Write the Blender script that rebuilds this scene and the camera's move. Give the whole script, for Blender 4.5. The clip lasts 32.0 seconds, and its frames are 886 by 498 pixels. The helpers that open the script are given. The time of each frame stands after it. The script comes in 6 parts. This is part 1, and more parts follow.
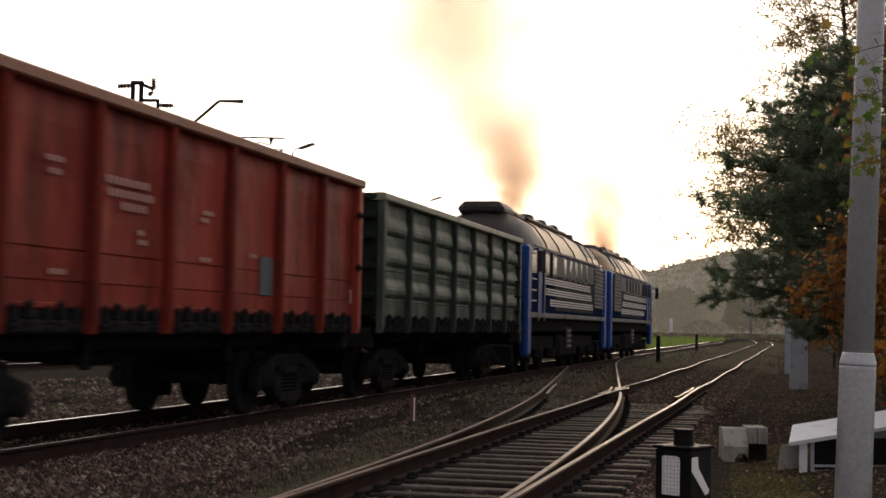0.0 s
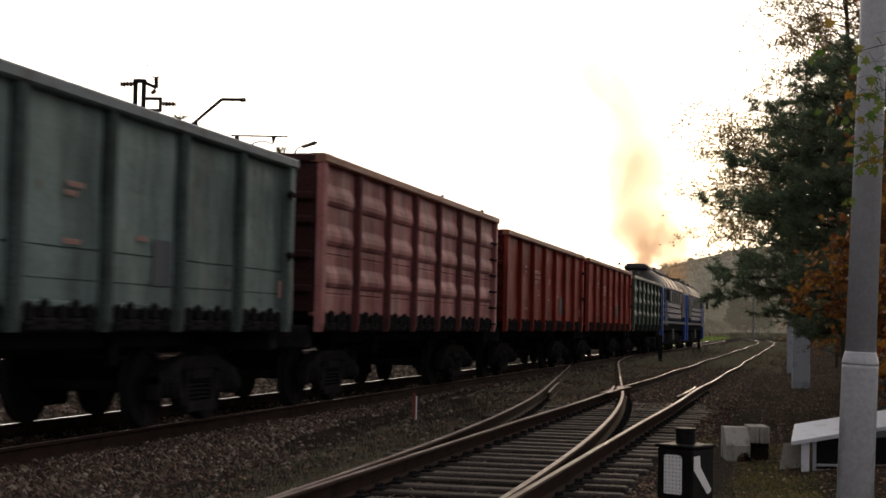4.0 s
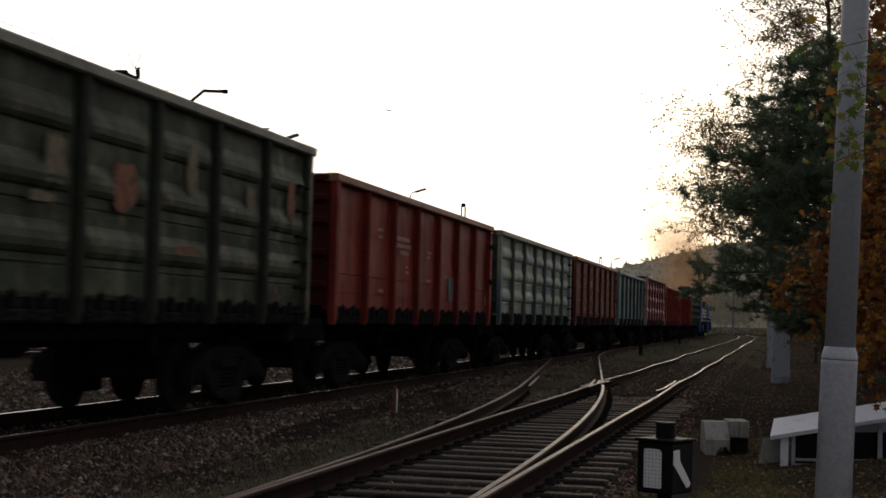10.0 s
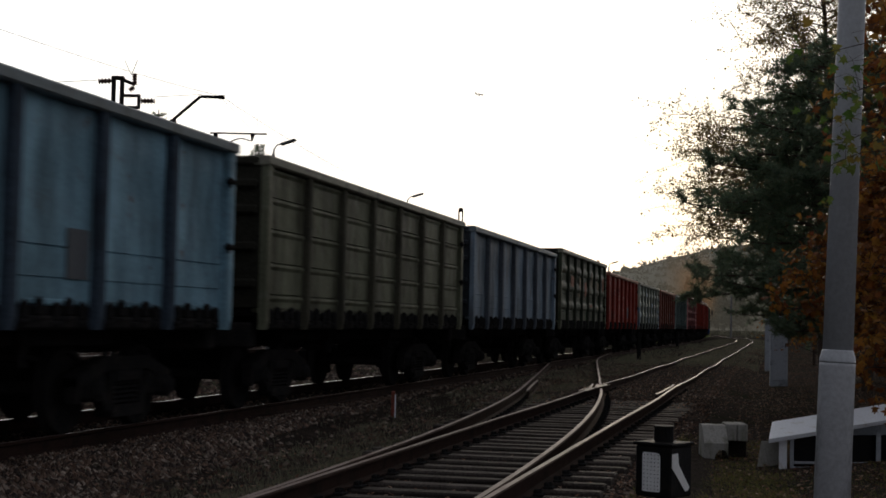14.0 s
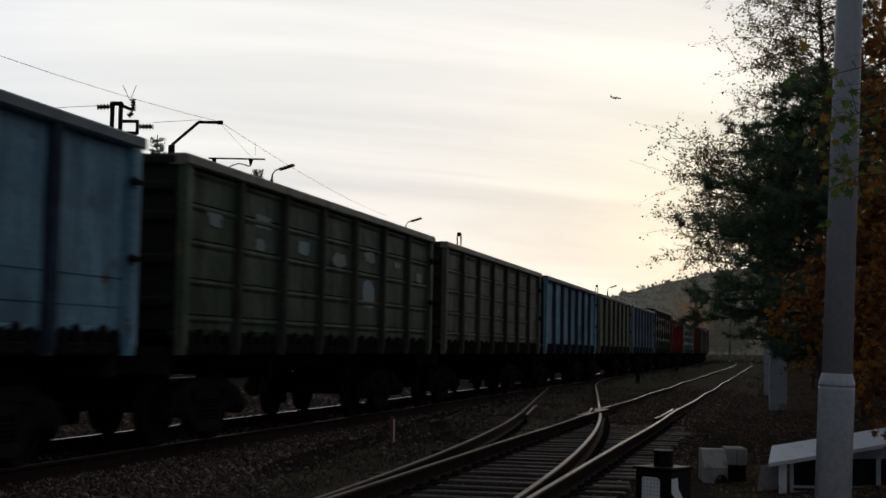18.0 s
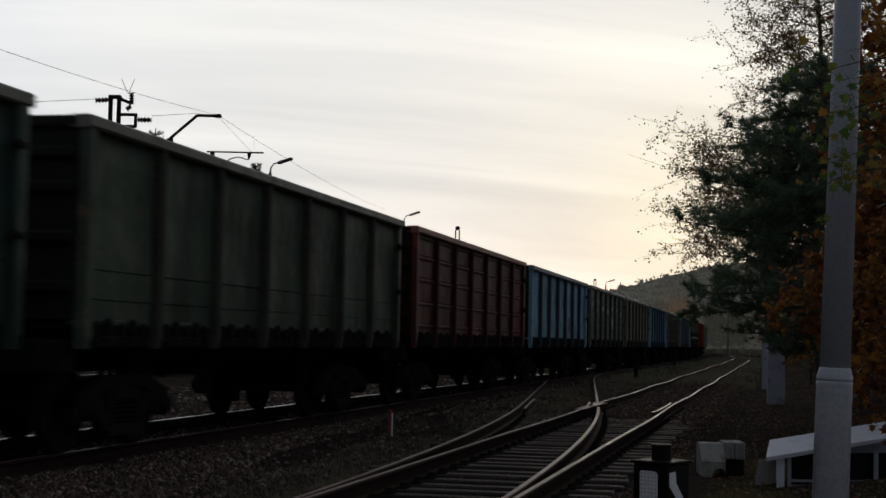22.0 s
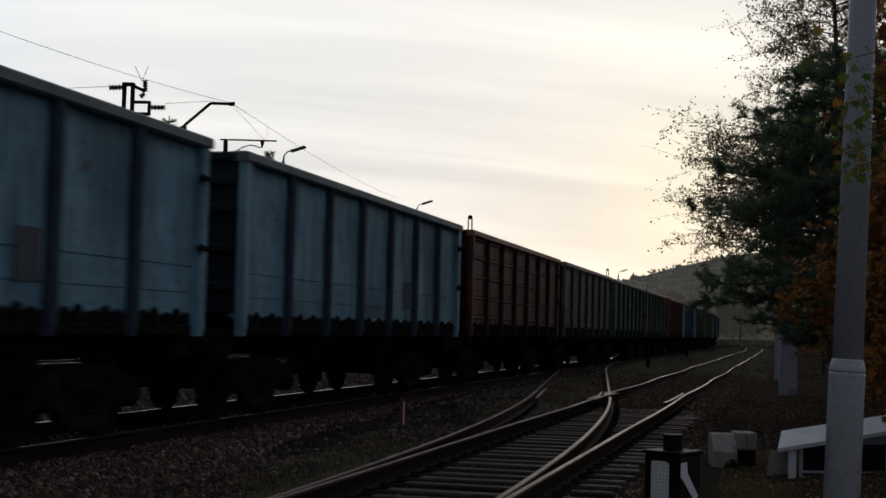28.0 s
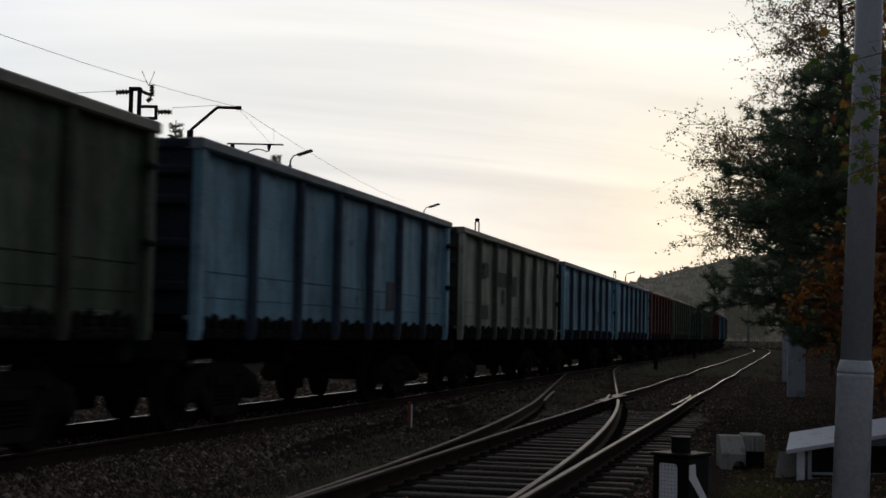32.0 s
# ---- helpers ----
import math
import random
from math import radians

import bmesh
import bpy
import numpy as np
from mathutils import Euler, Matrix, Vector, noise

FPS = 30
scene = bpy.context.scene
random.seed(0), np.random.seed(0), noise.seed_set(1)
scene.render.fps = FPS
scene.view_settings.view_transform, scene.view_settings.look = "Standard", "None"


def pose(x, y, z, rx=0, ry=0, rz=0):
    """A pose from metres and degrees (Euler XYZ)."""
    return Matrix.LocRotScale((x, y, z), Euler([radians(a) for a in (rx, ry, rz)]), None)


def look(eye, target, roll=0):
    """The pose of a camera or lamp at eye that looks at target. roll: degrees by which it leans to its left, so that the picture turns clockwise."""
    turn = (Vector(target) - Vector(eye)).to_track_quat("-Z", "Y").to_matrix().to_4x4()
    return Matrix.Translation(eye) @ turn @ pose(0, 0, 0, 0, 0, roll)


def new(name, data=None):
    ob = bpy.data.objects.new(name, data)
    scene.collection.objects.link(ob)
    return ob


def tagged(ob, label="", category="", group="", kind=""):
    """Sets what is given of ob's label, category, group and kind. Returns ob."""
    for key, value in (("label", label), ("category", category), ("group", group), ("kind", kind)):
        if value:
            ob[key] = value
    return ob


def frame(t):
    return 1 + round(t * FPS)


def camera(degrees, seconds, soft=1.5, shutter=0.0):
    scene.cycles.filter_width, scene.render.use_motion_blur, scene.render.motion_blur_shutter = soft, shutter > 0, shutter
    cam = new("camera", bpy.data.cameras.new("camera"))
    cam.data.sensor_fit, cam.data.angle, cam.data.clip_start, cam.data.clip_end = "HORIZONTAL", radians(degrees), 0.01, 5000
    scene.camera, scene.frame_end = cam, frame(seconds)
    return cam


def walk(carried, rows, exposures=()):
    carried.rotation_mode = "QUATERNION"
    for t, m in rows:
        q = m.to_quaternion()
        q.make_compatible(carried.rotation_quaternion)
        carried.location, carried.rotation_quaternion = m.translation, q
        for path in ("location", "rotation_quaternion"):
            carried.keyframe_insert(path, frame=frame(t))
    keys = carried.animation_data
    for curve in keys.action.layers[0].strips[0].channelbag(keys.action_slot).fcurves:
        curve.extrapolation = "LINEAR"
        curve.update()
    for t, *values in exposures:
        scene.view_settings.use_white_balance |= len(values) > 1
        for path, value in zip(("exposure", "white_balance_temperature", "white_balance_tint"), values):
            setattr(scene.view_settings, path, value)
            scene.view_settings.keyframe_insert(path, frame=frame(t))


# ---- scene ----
# the camera stands on one spot and sways a little
EYE_Z = 1.286
SWAY = [
    (0, 13.52, 2.96, 1.10), (0.5, 13.35, 2.75, 1.42), (1, 13.13, 2.69, 1.42), (1.5, 13.06, 2.69, 1.48), (2, 13.12, 2.91, 1.17),
    (2.5, 13.31, 2.85, 1.09), (3, 13.44, 2.88, 1.10), (3.5, 13.66, 2.89, 1.18), (5.5, 13.24, 2.95, 1.29), (6, 13.18, 2.87, 1.37),
    (6.5, 13.00, 2.97, 1.36), (7, 12.88, 2.98, 1.38), (7.5, 12.86, 3.22, 1.42), (8, 12.86, 3.12, 1.44), (8.5, 12.94, 3.08, 1.46),
    (9, 12.91, 3.09, 1.47), (9.5, 12.80, 2.91, 1.36), (10, 12.88, 2.66, 1.47), (10.5, 12.86, 2.60, 1.49), (11, 12.91, 2.49, 1.79),
    (11.5, 12.57, 2.37, 1.79), (12, 12.50, 2.69, 1.69), (12.5, 12.95, 2.58, 1.74), (13, 12.90, 2.27, 1.76), (13.5, 12.86, 2.44, 1.69),
    (14, 12.79, 2.84, 1.21), (14.5, 12.83, 3.18, 0.95), (15, 12.88, 3.42, 0.77), (15.5, 12.78, 3.76, 0.88), (17.5, 12.80, 3.99, 1.01),
    (18, 12.75, 3.80, 1.06), (18.5, 12.77, 3.65, 1.03), (19, 12.83, 3.65, 0.99), (19.5, 12.78, 3.71, 1.13), (20, 12.72, 3.82, 1.05),
    (20.5, 12.66, 3.77, 1.07), (21, 12.77, 3.69, 1.01), (21.5, 12.74, 3.69, 1.08), (22, 12.68, 3.56, 1.13), (22.5, 12.70, 3.43, 1.20),
    (23, 12.73, 3.40, 1.13), (23.5, 12.74, 3.43, 1.18), (24, 12.68, 3.51, 1.37), (24.5, 12.81, 3.41, 1.34), (25, 12.89, 3.40, 1.32),
    (25.5, 13.02, 3.36, 1.44), (27.5, 13.09, 3.17, 1.38), (28, 13.16, 3.12, 1.46), (28.5, 13.12, 3.19, 1.47), (29, 13.20, 3.11, 1.36),
    (29.5, 13.21, 3.27, 1.39), (30, 13.35, 3.26, 1.37), (30.5, 13.31, 3.29, 1.43), (31, 13.37, 3.27, 1.34), (31.5, 13.34, 3.22, 1.22),
    (32, 13.44, 3.23, 1.22),
]
cam = camera(33.56, 32.0, soft=1.6, shutter=0.5)


def sight(yaw, pitch, roll):
    return pose(0, 0, EYE_Z, 90, 0, yaw) @ pose(0, 0, 0, pitch) @ pose(0, 0, 0, 0, 0, roll)


walk(cam, [(t, sight(yw, pt, ro)) for t, yw, pt, ro in SWAY],
     exposures=[(0, 1.33, 7600, 16), (2, 1.28, 7600, 16), (3.5, 1.16, 7500, 15), (6, 0.8, 7250, 14), (9, 0.49, 7000, 13), (11, 0.36, 6900, 12), (13, 0.26, 6750, 12), (15, 0.15, 6500, 10), (17.5, -0.32, 6250, 10),
                (19, -0.45, 6200, 10), (23, -0.45, 6200, 10), (28, -0.4, 6200, 10), (32, -0.38, 6200, 10)])

# ---- world and sun ----
SUN_AZ = radians(-3.0)      # from +Y towards +X
SUN_EL = radians(5.0)
SUN_DIR = Vector((math.sin(SUN_AZ) * math.cos(SUN_EL), math.cos(SUN_AZ) * math.cos(SUN_EL), math.sin(SUN_EL)))


def make_world():
    w = bpy.data.worlds.new("evening_sky")
    scene.world = w
    w.use_nodes = True
    nt = w.node_tree
    n, l = nt.nodes, nt.links
    n.clear()
    out = n.new("ShaderNodeOutputWorld")
    sky = n.new("ShaderNodeTexSky")
    sky.sky_type = "NISHITA"
    sky.sun_disc = False
    sky.sun_elevation = SUN_EL
    sky.sun_rotation = SUN_AZ
    sky.air_density, sky.dust_density, sky.ozone_density = 1.0, 2.0, 1.0
    bg1 = n.new("ShaderNodeBackground")
    bg1.inputs[1].default_value = 0.006
    l.new(sky.outputs[0], bg1.inputs[0])
    # thin cloud veil, brightest round the sun
    tc = n.new("ShaderNodeTexCoord")
    dot = n.new("ShaderNodeVectorMath")
    dot.operation = "DOT_PRODUCT"
    l.new(tc.outputs["Generated"], dot.inputs[0])
    dot.inputs[1].default_value = SUN_DIR
    veil = n.new("ShaderNodeValToRGB")
    veil.color_ramp.interpolation = "EASE"
    e = veil.color_ramp.elements
    e[0].position, e[0].color = 0.30, (0.192, 0.200, 0.232, 1)
    e[1].position, e[1].color = 1.0, (1.27, 1.20, 0.99, 1)
    for at, c in ((0.60, (0.28, 0.288, 0.312)), (0.78, (0.52, 0.53, 0.552)), (0.865, (1.06, 1.075, 1.09)), (0.93, (1.15, 1.135, 1.10)), (0.985, (1.15, 1.125, 1.07)), (0.996, (1.18, 1.145, 1.05))):
        k = e.new(at)
        k.color = (*c, 1)
    l.new(dot.outputs["Value"], veil.inputs[0])
    # streaks: the direction is laid on a flat cloud deck
    sep = n.new("ShaderNodeSeparateXYZ")
    l.new(tc.outputs["Generated"], sep.inputs[0])
    zz = n.new("ShaderNodeMath"); zz.operation = "MAXIMUM"
    l.new(sep.outputs[2], zz.inputs[0]); zz.inputs[1].default_value = 0.0
    za = n.new("ShaderNodeMath"); za.operation = "ADD"
    l.new(zz.outputs[0], za.inputs[0]); za.inputs[1].default_value = 0.14
    dv = []
    for i in (0, 1):
        m = n.new("ShaderNodeMath"); m.operation = "DIVIDE"
        l.new(sep.outputs[i], m.inputs[0]); l.new(za.outputs[0], m.inputs[1])
        dv.append(m)
    com = n.new("ShaderNodeCombineXYZ")
    l.new(dv[0].outputs[0], com.inputs[0]); l.new(dv[1].outputs[0], com.inputs[1])
    mp = n.new("ShaderNodeMapping")
    mp.vector_type = "TEXTURE"
    mp.inputs["Rotation"].default_value = (0, 0, radians(30))
    mp.inputs["Scale"].default_value = (3.2, 0.95, 1)
    l.new(com.outputs[0], mp.inputs[0])
    nz = n.new("ShaderNodeTexNoise")
    nz.inputs["Scale"].default_value, nz.inputs["Detail"].default_value, nz.inputs["Roughness"].default_value = 1.0, 6, 0.52
    nz.inputs["Distortion"].default_value = 0.5
    l.new(mp.outputs[0], nz.inputs["Vector"])
    cl = n.new("ShaderNodeValToRGB")
    cl.color_ramp.elements[0].position, cl.color_ramp.elements[0].color = 0.38, (0.75, 0.77, 0.795, 1)
    cl.color_ramp.elements[1].position, cl.color_ramp.elements[1].color = 0.62, (1.13, 1.11, 1.07, 1)
    l.new(nz.outputs[0], cl.inputs[0])
    mul = n.new("ShaderNodeMix"); mul.data_type = "RGBA"; mul.blend_type = "MULTIPLY"
    mul.inputs[0].default_value = 1.0
    l.new(veil.outputs[0], mul.inputs[6]); l.new(cl.outputs[0], mul.inputs[7])
    bg2 = n.new("ShaderNodeBackground")
    bg2.inputs[1].default_value = 1.0
    l.new(mul.outputs[2], bg2.inputs[0])
    add = n.new("ShaderNodeAddShader")
    l.new(bg1.outputs[0], add.inputs[0]); l.new(bg2.outputs[0], add.inputs[1])
    l.new(add.outputs[0], out.inputs[0])


make_world()
sun = new("sun", bpy.data.lights.new("sun", "SUN"))
sun.data.energy, sun.data.angle, sun.data.color = 0.24, radians(12), (1.0, 0.85, 0.68)
sun.matrix_world = look(SUN_DIR * 100, (0, 0, 0))

# ---- materials ----
MATS = {}


def mat(name, color, rough=0.8, metal=0.0, var=0.35, scale=3.0, fine=40.0, bump=0.3, second=None, amount=0.5, transl=None, rand=0.0, spec=0.3, streak=0.0, spots=None):
    """Procedural surface: two scales of noise over the base colour, a second colour in patches, and fine relief."""
    if name in MATS:
        return MATS[name]
    m = bpy.data.materials.new(name)
    m.use_nodes = True
    nt = m.node_tree
    n, l = nt.nodes, nt.links
    b = n["Principled BSDF"]
    b.inputs["Roughness"].default_value, b.inputs["Metallic"].default_value = rough, metal
    b.inputs["Specular IOR Level"].default_value = spec
    tc = n.new("ShaderNodeTexCoord")
    big = n.new("ShaderNodeTexNoise")
    big.inputs["Scale"].default_value, big.inputs["Detail"].default_value, big.inputs["Roughness"].default_value = scale, 6, 0.65
    sm = n.new("ShaderNodeTexNoise")
    sm.inputs["Scale"].default_value, sm.inputs["Detail"].default_value = fine, 3
    l.new(tc.outputs["Object"], big.inputs[0]); l.new(tc.outputs["Object"], sm.inputs[0])
    if rand:
        oi = n.new("ShaderNodeObjectInfo")
        off = n.new("ShaderNodeVectorMath"); off.operation = "SCALE"
        off.inputs[0].default_value = (17.0, 31.0, 23.0)
        l.new(oi.outputs["Random"], off.inputs["Scale"])
        ad = n.new("ShaderNodeVectorMath"); ad.operation = "ADD"
        l.new(tc.outputs["Object"], ad.inputs[0]); l.new(off.outputs[0], ad.inputs[1])
        l.new(ad.outputs[0], big.inputs[0])
    if streak:
        sc = n.new("ShaderNodeMapping")
        sc.inputs["Scale"].default_value = (1, 1, streak)
        l.new(big.inputs[0].links[0].from_socket, sc.inputs[0])
        l.new(sc.outputs[0], big.inputs[0])
    dark = tuple(c * (1 - var) for c in color)
    lite = tuple(min(1, c * (1 + var)) for c in color)
    r1 = n.new("ShaderNodeValToRGB")
    r1.color_ramp.elements[0].position, r1.color_ramp.elements[0].color = 0.3, (*dark, 1)
    r1.color_ramp.elements[1].position, r1.color_ramp.elements[1].color = 0.7, (*lite, 1)
    l.new(sm.outputs[0], r1.inputs[0])
    src = r1.outputs[0]
    if second:
        r2 = n.new("ShaderNodeValToRGB")
        lo = 0.62 - 0.24 * amount
        r2.color_ramp.elements[0].position, r2.color_ramp.elements[0].color = lo, (0, 0, 0, 1)
        r2.color_ramp.elements[1].position, r2.color_ramp.elements[1].color = lo + 0.14, (1, 1, 1, 1)
        l.new(big.outputs[0], r2.inputs[0])
        mx = n.new("ShaderNodeMix"); mx.data_type = "RGBA"
        l.new(r2.outputs[0], mx.inputs[0]); l.new(src, mx.inputs[6]); mx.inputs[7].default_value = (*second, 1)
        src = mx.outputs[2]
    if spots:
        s3 = n.new("ShaderNodeTexNoise")
        s3.inputs["Scale"].default_value, s3.inputs["Detail"].default_value, s3.inputs["Roughness"].default_value = 3.2, 7, 0.7
        l.new(ad.outputs[0] if rand else tc.outputs["Object"], s3.inputs[0])
        r3 = n.new("ShaderNodeValToRGB")
        r3.color_ramp.elements[0].position, r3.color_ramp.elements[0].color = 0.60, (0, 0, 0, 1)
        r3.color_ramp.elements[1].position, r3.color_ramp.elements[1].color = 0.68, (1, 1, 1, 1)
        l.new(s3.outputs[0], r3.inputs[0])
        m3 = n.new("ShaderNodeMix"); m3.data_type = "RGBA"
        l.new(r3.outputs[0], m3.inputs[0]); l.new(src, m3.inputs[6]); m3.inputs[7].default_value = (*spots, 1)
        src = m3.outputs[2]
    if spots:
        # soot washed down in long uneven runs
        gm = n.new("ShaderNodeMapping")
        gm.inputs["Scale"].default_value = (0.8, 1.1, 0.22)
        l.new(ad.outputs[0] if rand else tc.outputs["Object"], gm.inputs[0])
        gn = n.new("ShaderNodeTexNoise")
        gn.inputs["Scale"].default_value, gn.inputs["Detail"].default_value, gn.inputs["Roughness"].default_value = 1.6, 8, 0.62
        l.new(gm.outputs[0], gn.inputs[0])
        gr = n.new("ShaderNodeValToRGB")
        gr.color_ramp.elements[0].position, gr.color_ramp.elements[0].color = 0.36, (0.58, 0.57, 0.56, 1)
        gr.color_ramp.elements[1].position, gr.color_ramp.elements[1].color = 0.60, (1.28, 1.28, 1.28, 1)
        l.new(gn.outputs[0], gr.inputs[0])
        gx = n.new("ShaderNodeMix"); gx.data_type = "RGBA"; gx.blend_type = "MULTIPLY"
        gx.inputs[0].default_value = 1.0
        l.new(src, gx.inputs[6]); l.new(gr.outputs[0], gx.inputs[7])
        src = gx.outputs[2]
    if rand:
        hv = n.new("ShaderNodeHueSaturation")
        mr = n.new("ShaderNodeMapRange")
        mr.inputs["To Min"].default_value, mr.inputs["To Max"].default_value = 1 - rand, 1 + rand
        l.new(oi.outputs["Random"], mr.inputs[0]); l.new(mr.outputs[0], hv.inputs["Value"]); l.new(src, hv.inputs["Color"])
        src = hv.outputs[0]
    l.new(src, b.inputs["Base Color"])
    if bump:
        bp = n.new("ShaderNodeBump")
        bp.inputs["Strength"].default_value, bp.inputs["Distance"].default_value = bump, 0.02
        l.new(sm.outputs[0], bp.inputs["Height"]); l.new(bp.outputs[0], b.inputs["Normal"])
        if spots:
            # dents and buckles of thin sheet
            dn = n.new("ShaderNodeTexNoise")
            dn.inputs["Scale"].default_value, dn.inputs["Detail"].default_value = 2.3, 1.5
            l.new(ad.outputs[0] if rand else tc.outputs["Object"], dn.inputs[0])
            b2 = n.new("ShaderNodeBump")
            b2.inputs["Strength"].default_value, b2.inputs["Distance"].default_value = 0.55, 0.07
            l.new(dn.outputs[0], b2.inputs["Height"]); l.new(b2.outputs[0], bp.inputs["Normal"])
    if transl:
        tr = n.new("ShaderNodeBsdfTranslucent")
        l.new(src, tr.inputs[0])
        ms = n.new("ShaderNodeMixShader")
        ms.inputs[0].default_value = transl
        l.new(b.outputs[0], ms.inputs[1]); l.new(tr.outputs[0], ms.inputs[2])
        l.new(ms.outputs[0], n["Material Output"].inputs[0])
    MATS[name] = m
    return m


def island_mat(name, colors, rough=0.9, transl=0.0, bump=0.0, fine=30.0):
    """Loose pieces of one mesh, each with its own shade out of a row of colours."""
    m = bpy.data.materials.new(name)
    m.use_nodes = True
    n, l = m.node_tree.nodes, m.node_tree.links
    b = n["Principled BSDF"]
    b.inputs["Roughness"].default_value = rough
    b.inputs["Specular IOR Level"].default_value = 0.2
    g = n.new("ShaderNodeNewGeometry")
    r = n.new("ShaderNodeValToRGB")
    while len(r.color_ramp.elements) < len(colors):
        r.color_ramp.elements.new(0.5)
    for i, c in enumerate(colors):
        r.color_ramp.elements[i].position = i / max(1, len(colors) - 1)
        r.color_ramp.elements[i].color = (*c, 1)
    l.new(g.outputs["Random Per Island"], r.inputs[0])
    l.new(r.outputs[0], b.inputs["Base Color"])
    if transl:
        tr = n.new("ShaderNodeBsdfTranslucent")
        l.new(r.outputs[0], tr.inputs[0])
        ms = n.new("ShaderNodeMixShader")
        ms.inputs[0].default_value = transl
        l.new(b.outputs[0], ms.inputs[1]); l.new(tr.outputs[0], ms.inputs[2])
        l.new(ms.outputs[0], n["Material Output"].inputs[0])
    return m


STEEL_DARK = mat("sooty_steel", (0.024, 0.0235, 0.0238), 0.85, 0.0, 0.5, 4, 60, 0.3, (0.022, 0.016, 0.012), 0.4, spec=0.0)
STEEL_MID = mat("greasy_cast_steel", (0.023, 0.0225, 0.0228), 0.85, 0.0, 0.4, 4, 60, 0.3, (0.034, 0.031, 0.029), 0.5, spec=0.0)
RAIL_SIDE = mat("rusty_rail", (0.036, 0.021, 0.017), 0.9, 0.0, 0.3, 3, 80, 0.3, (0.022, 0.015, 0.013), 0.5, spec=0.05)
RAIL_TOP = mat("shiny_rail_head", (0.40, 0.37, 0.35), 0.3, 0.9, 0.2, 2, 60, 0.05, (0.30, 0.24, 0.19), 0.35)
RAIL_WORN = mat("brown_rail_head", (0.185, 0.135, 0.122), 0.45, 0.1, 0.25, 2, 60, 0.06, (0.12, 0.072, 0.06), 0.5, spec=0.025)
WOOD_SLEEPER = mat("tarred_sleeper", (0.050, 0.042, 0.037), 0.75, 0, 0.45, 3, 50, 0.5, (0.078, 0.066, 0.058), 0.45, rand=0.35, spec=0.04)
BALLAST = mat("ballast_ground", (0.034, 0.028, 0.024), 0.95, 0, 0.55, 1.3, 55, 0.8, (0.055, 0.045, 0.037), 0.45, spec=0.0)
SOIL = mat("leafy_soil", (0.042, 0.035, 0.029), 0.95, 0, 0.5, 0.6, 22, 0.7, (0.03, 0.031, 0.02), 0.5, spec=0.0)
STONES = island_mat("ballast_stones", [(0.035, 0.026, 0.022), (0.13, 0.080, 0.056), (0.04, 0.032, 0.028), (0.33, 0.27, 0.22), (0.075, 0.044, 0.033), (0.025, 0.021, 0.019), (0.20, 0.13, 0.095), (0.028, 0.023, 0.021), (0.05, 0.035, 0.029)])
GALV = mat("galvanised_pole", (0.55, 0.57, 0.60), 0.5, 0.0, 0.10, 3.2, 45, 0.15, (0.50, 0.52, 0.55), 0.45, spec=0.45, streak=0.35)
CONCRETE = mat("weathered_concrete", (0.34, 0.33, 0.30), 0.9, 0, 0.12, 3.5, 35, 0.25, (0.17, 0.17, 0.13), 0.55, streak=0.4)
WHITE_PAINT = mat("white_paint", (0.78, 0.81, 0.86), 0.55, 0, 0.08, 4, 50, 0.1, (0.55, 0.54, 0.5), 0.3)
BLACK_PAINT = mat("black_paint", (0.009, 0.0088, 0.0088), 0.6, 0, 0.3, 6, 50, 0.1, (0.016, 0.013, 0.011), 0.4, spec=0.1)
CABINET = mat("cabinet_grey", (0.36, 0.39, 0.43), 0.55, 0, 0.12, 3, 40, 0.1, (0.18, 0.2, 0.22), 0.4)
BARK = mat("bark", (0.075, 0.055, 0.042), 0.95, 0, 0.4, 5, 40, 0.9)
TWIG = mat("twig_bark", (0.06, 0.045, 0.038), 0.95, 0, 0.3, 5, 40, 0.2)
WIRE = mat("line_wire", (0.05, 0.05, 0.052), 0.6, 0.5, 0.2, 5, 40, 0.0)
LAMP_GREY = mat("lamp_grey", (0.16, 0.16, 0.165), 0.6, 0.2, 0.15, 4, 40, 0.1)
PORCELAIN = mat("insulator_brown", (0.06, 0.03, 0.02), 0.3, 0, 0.2, 8, 60, 0.0)


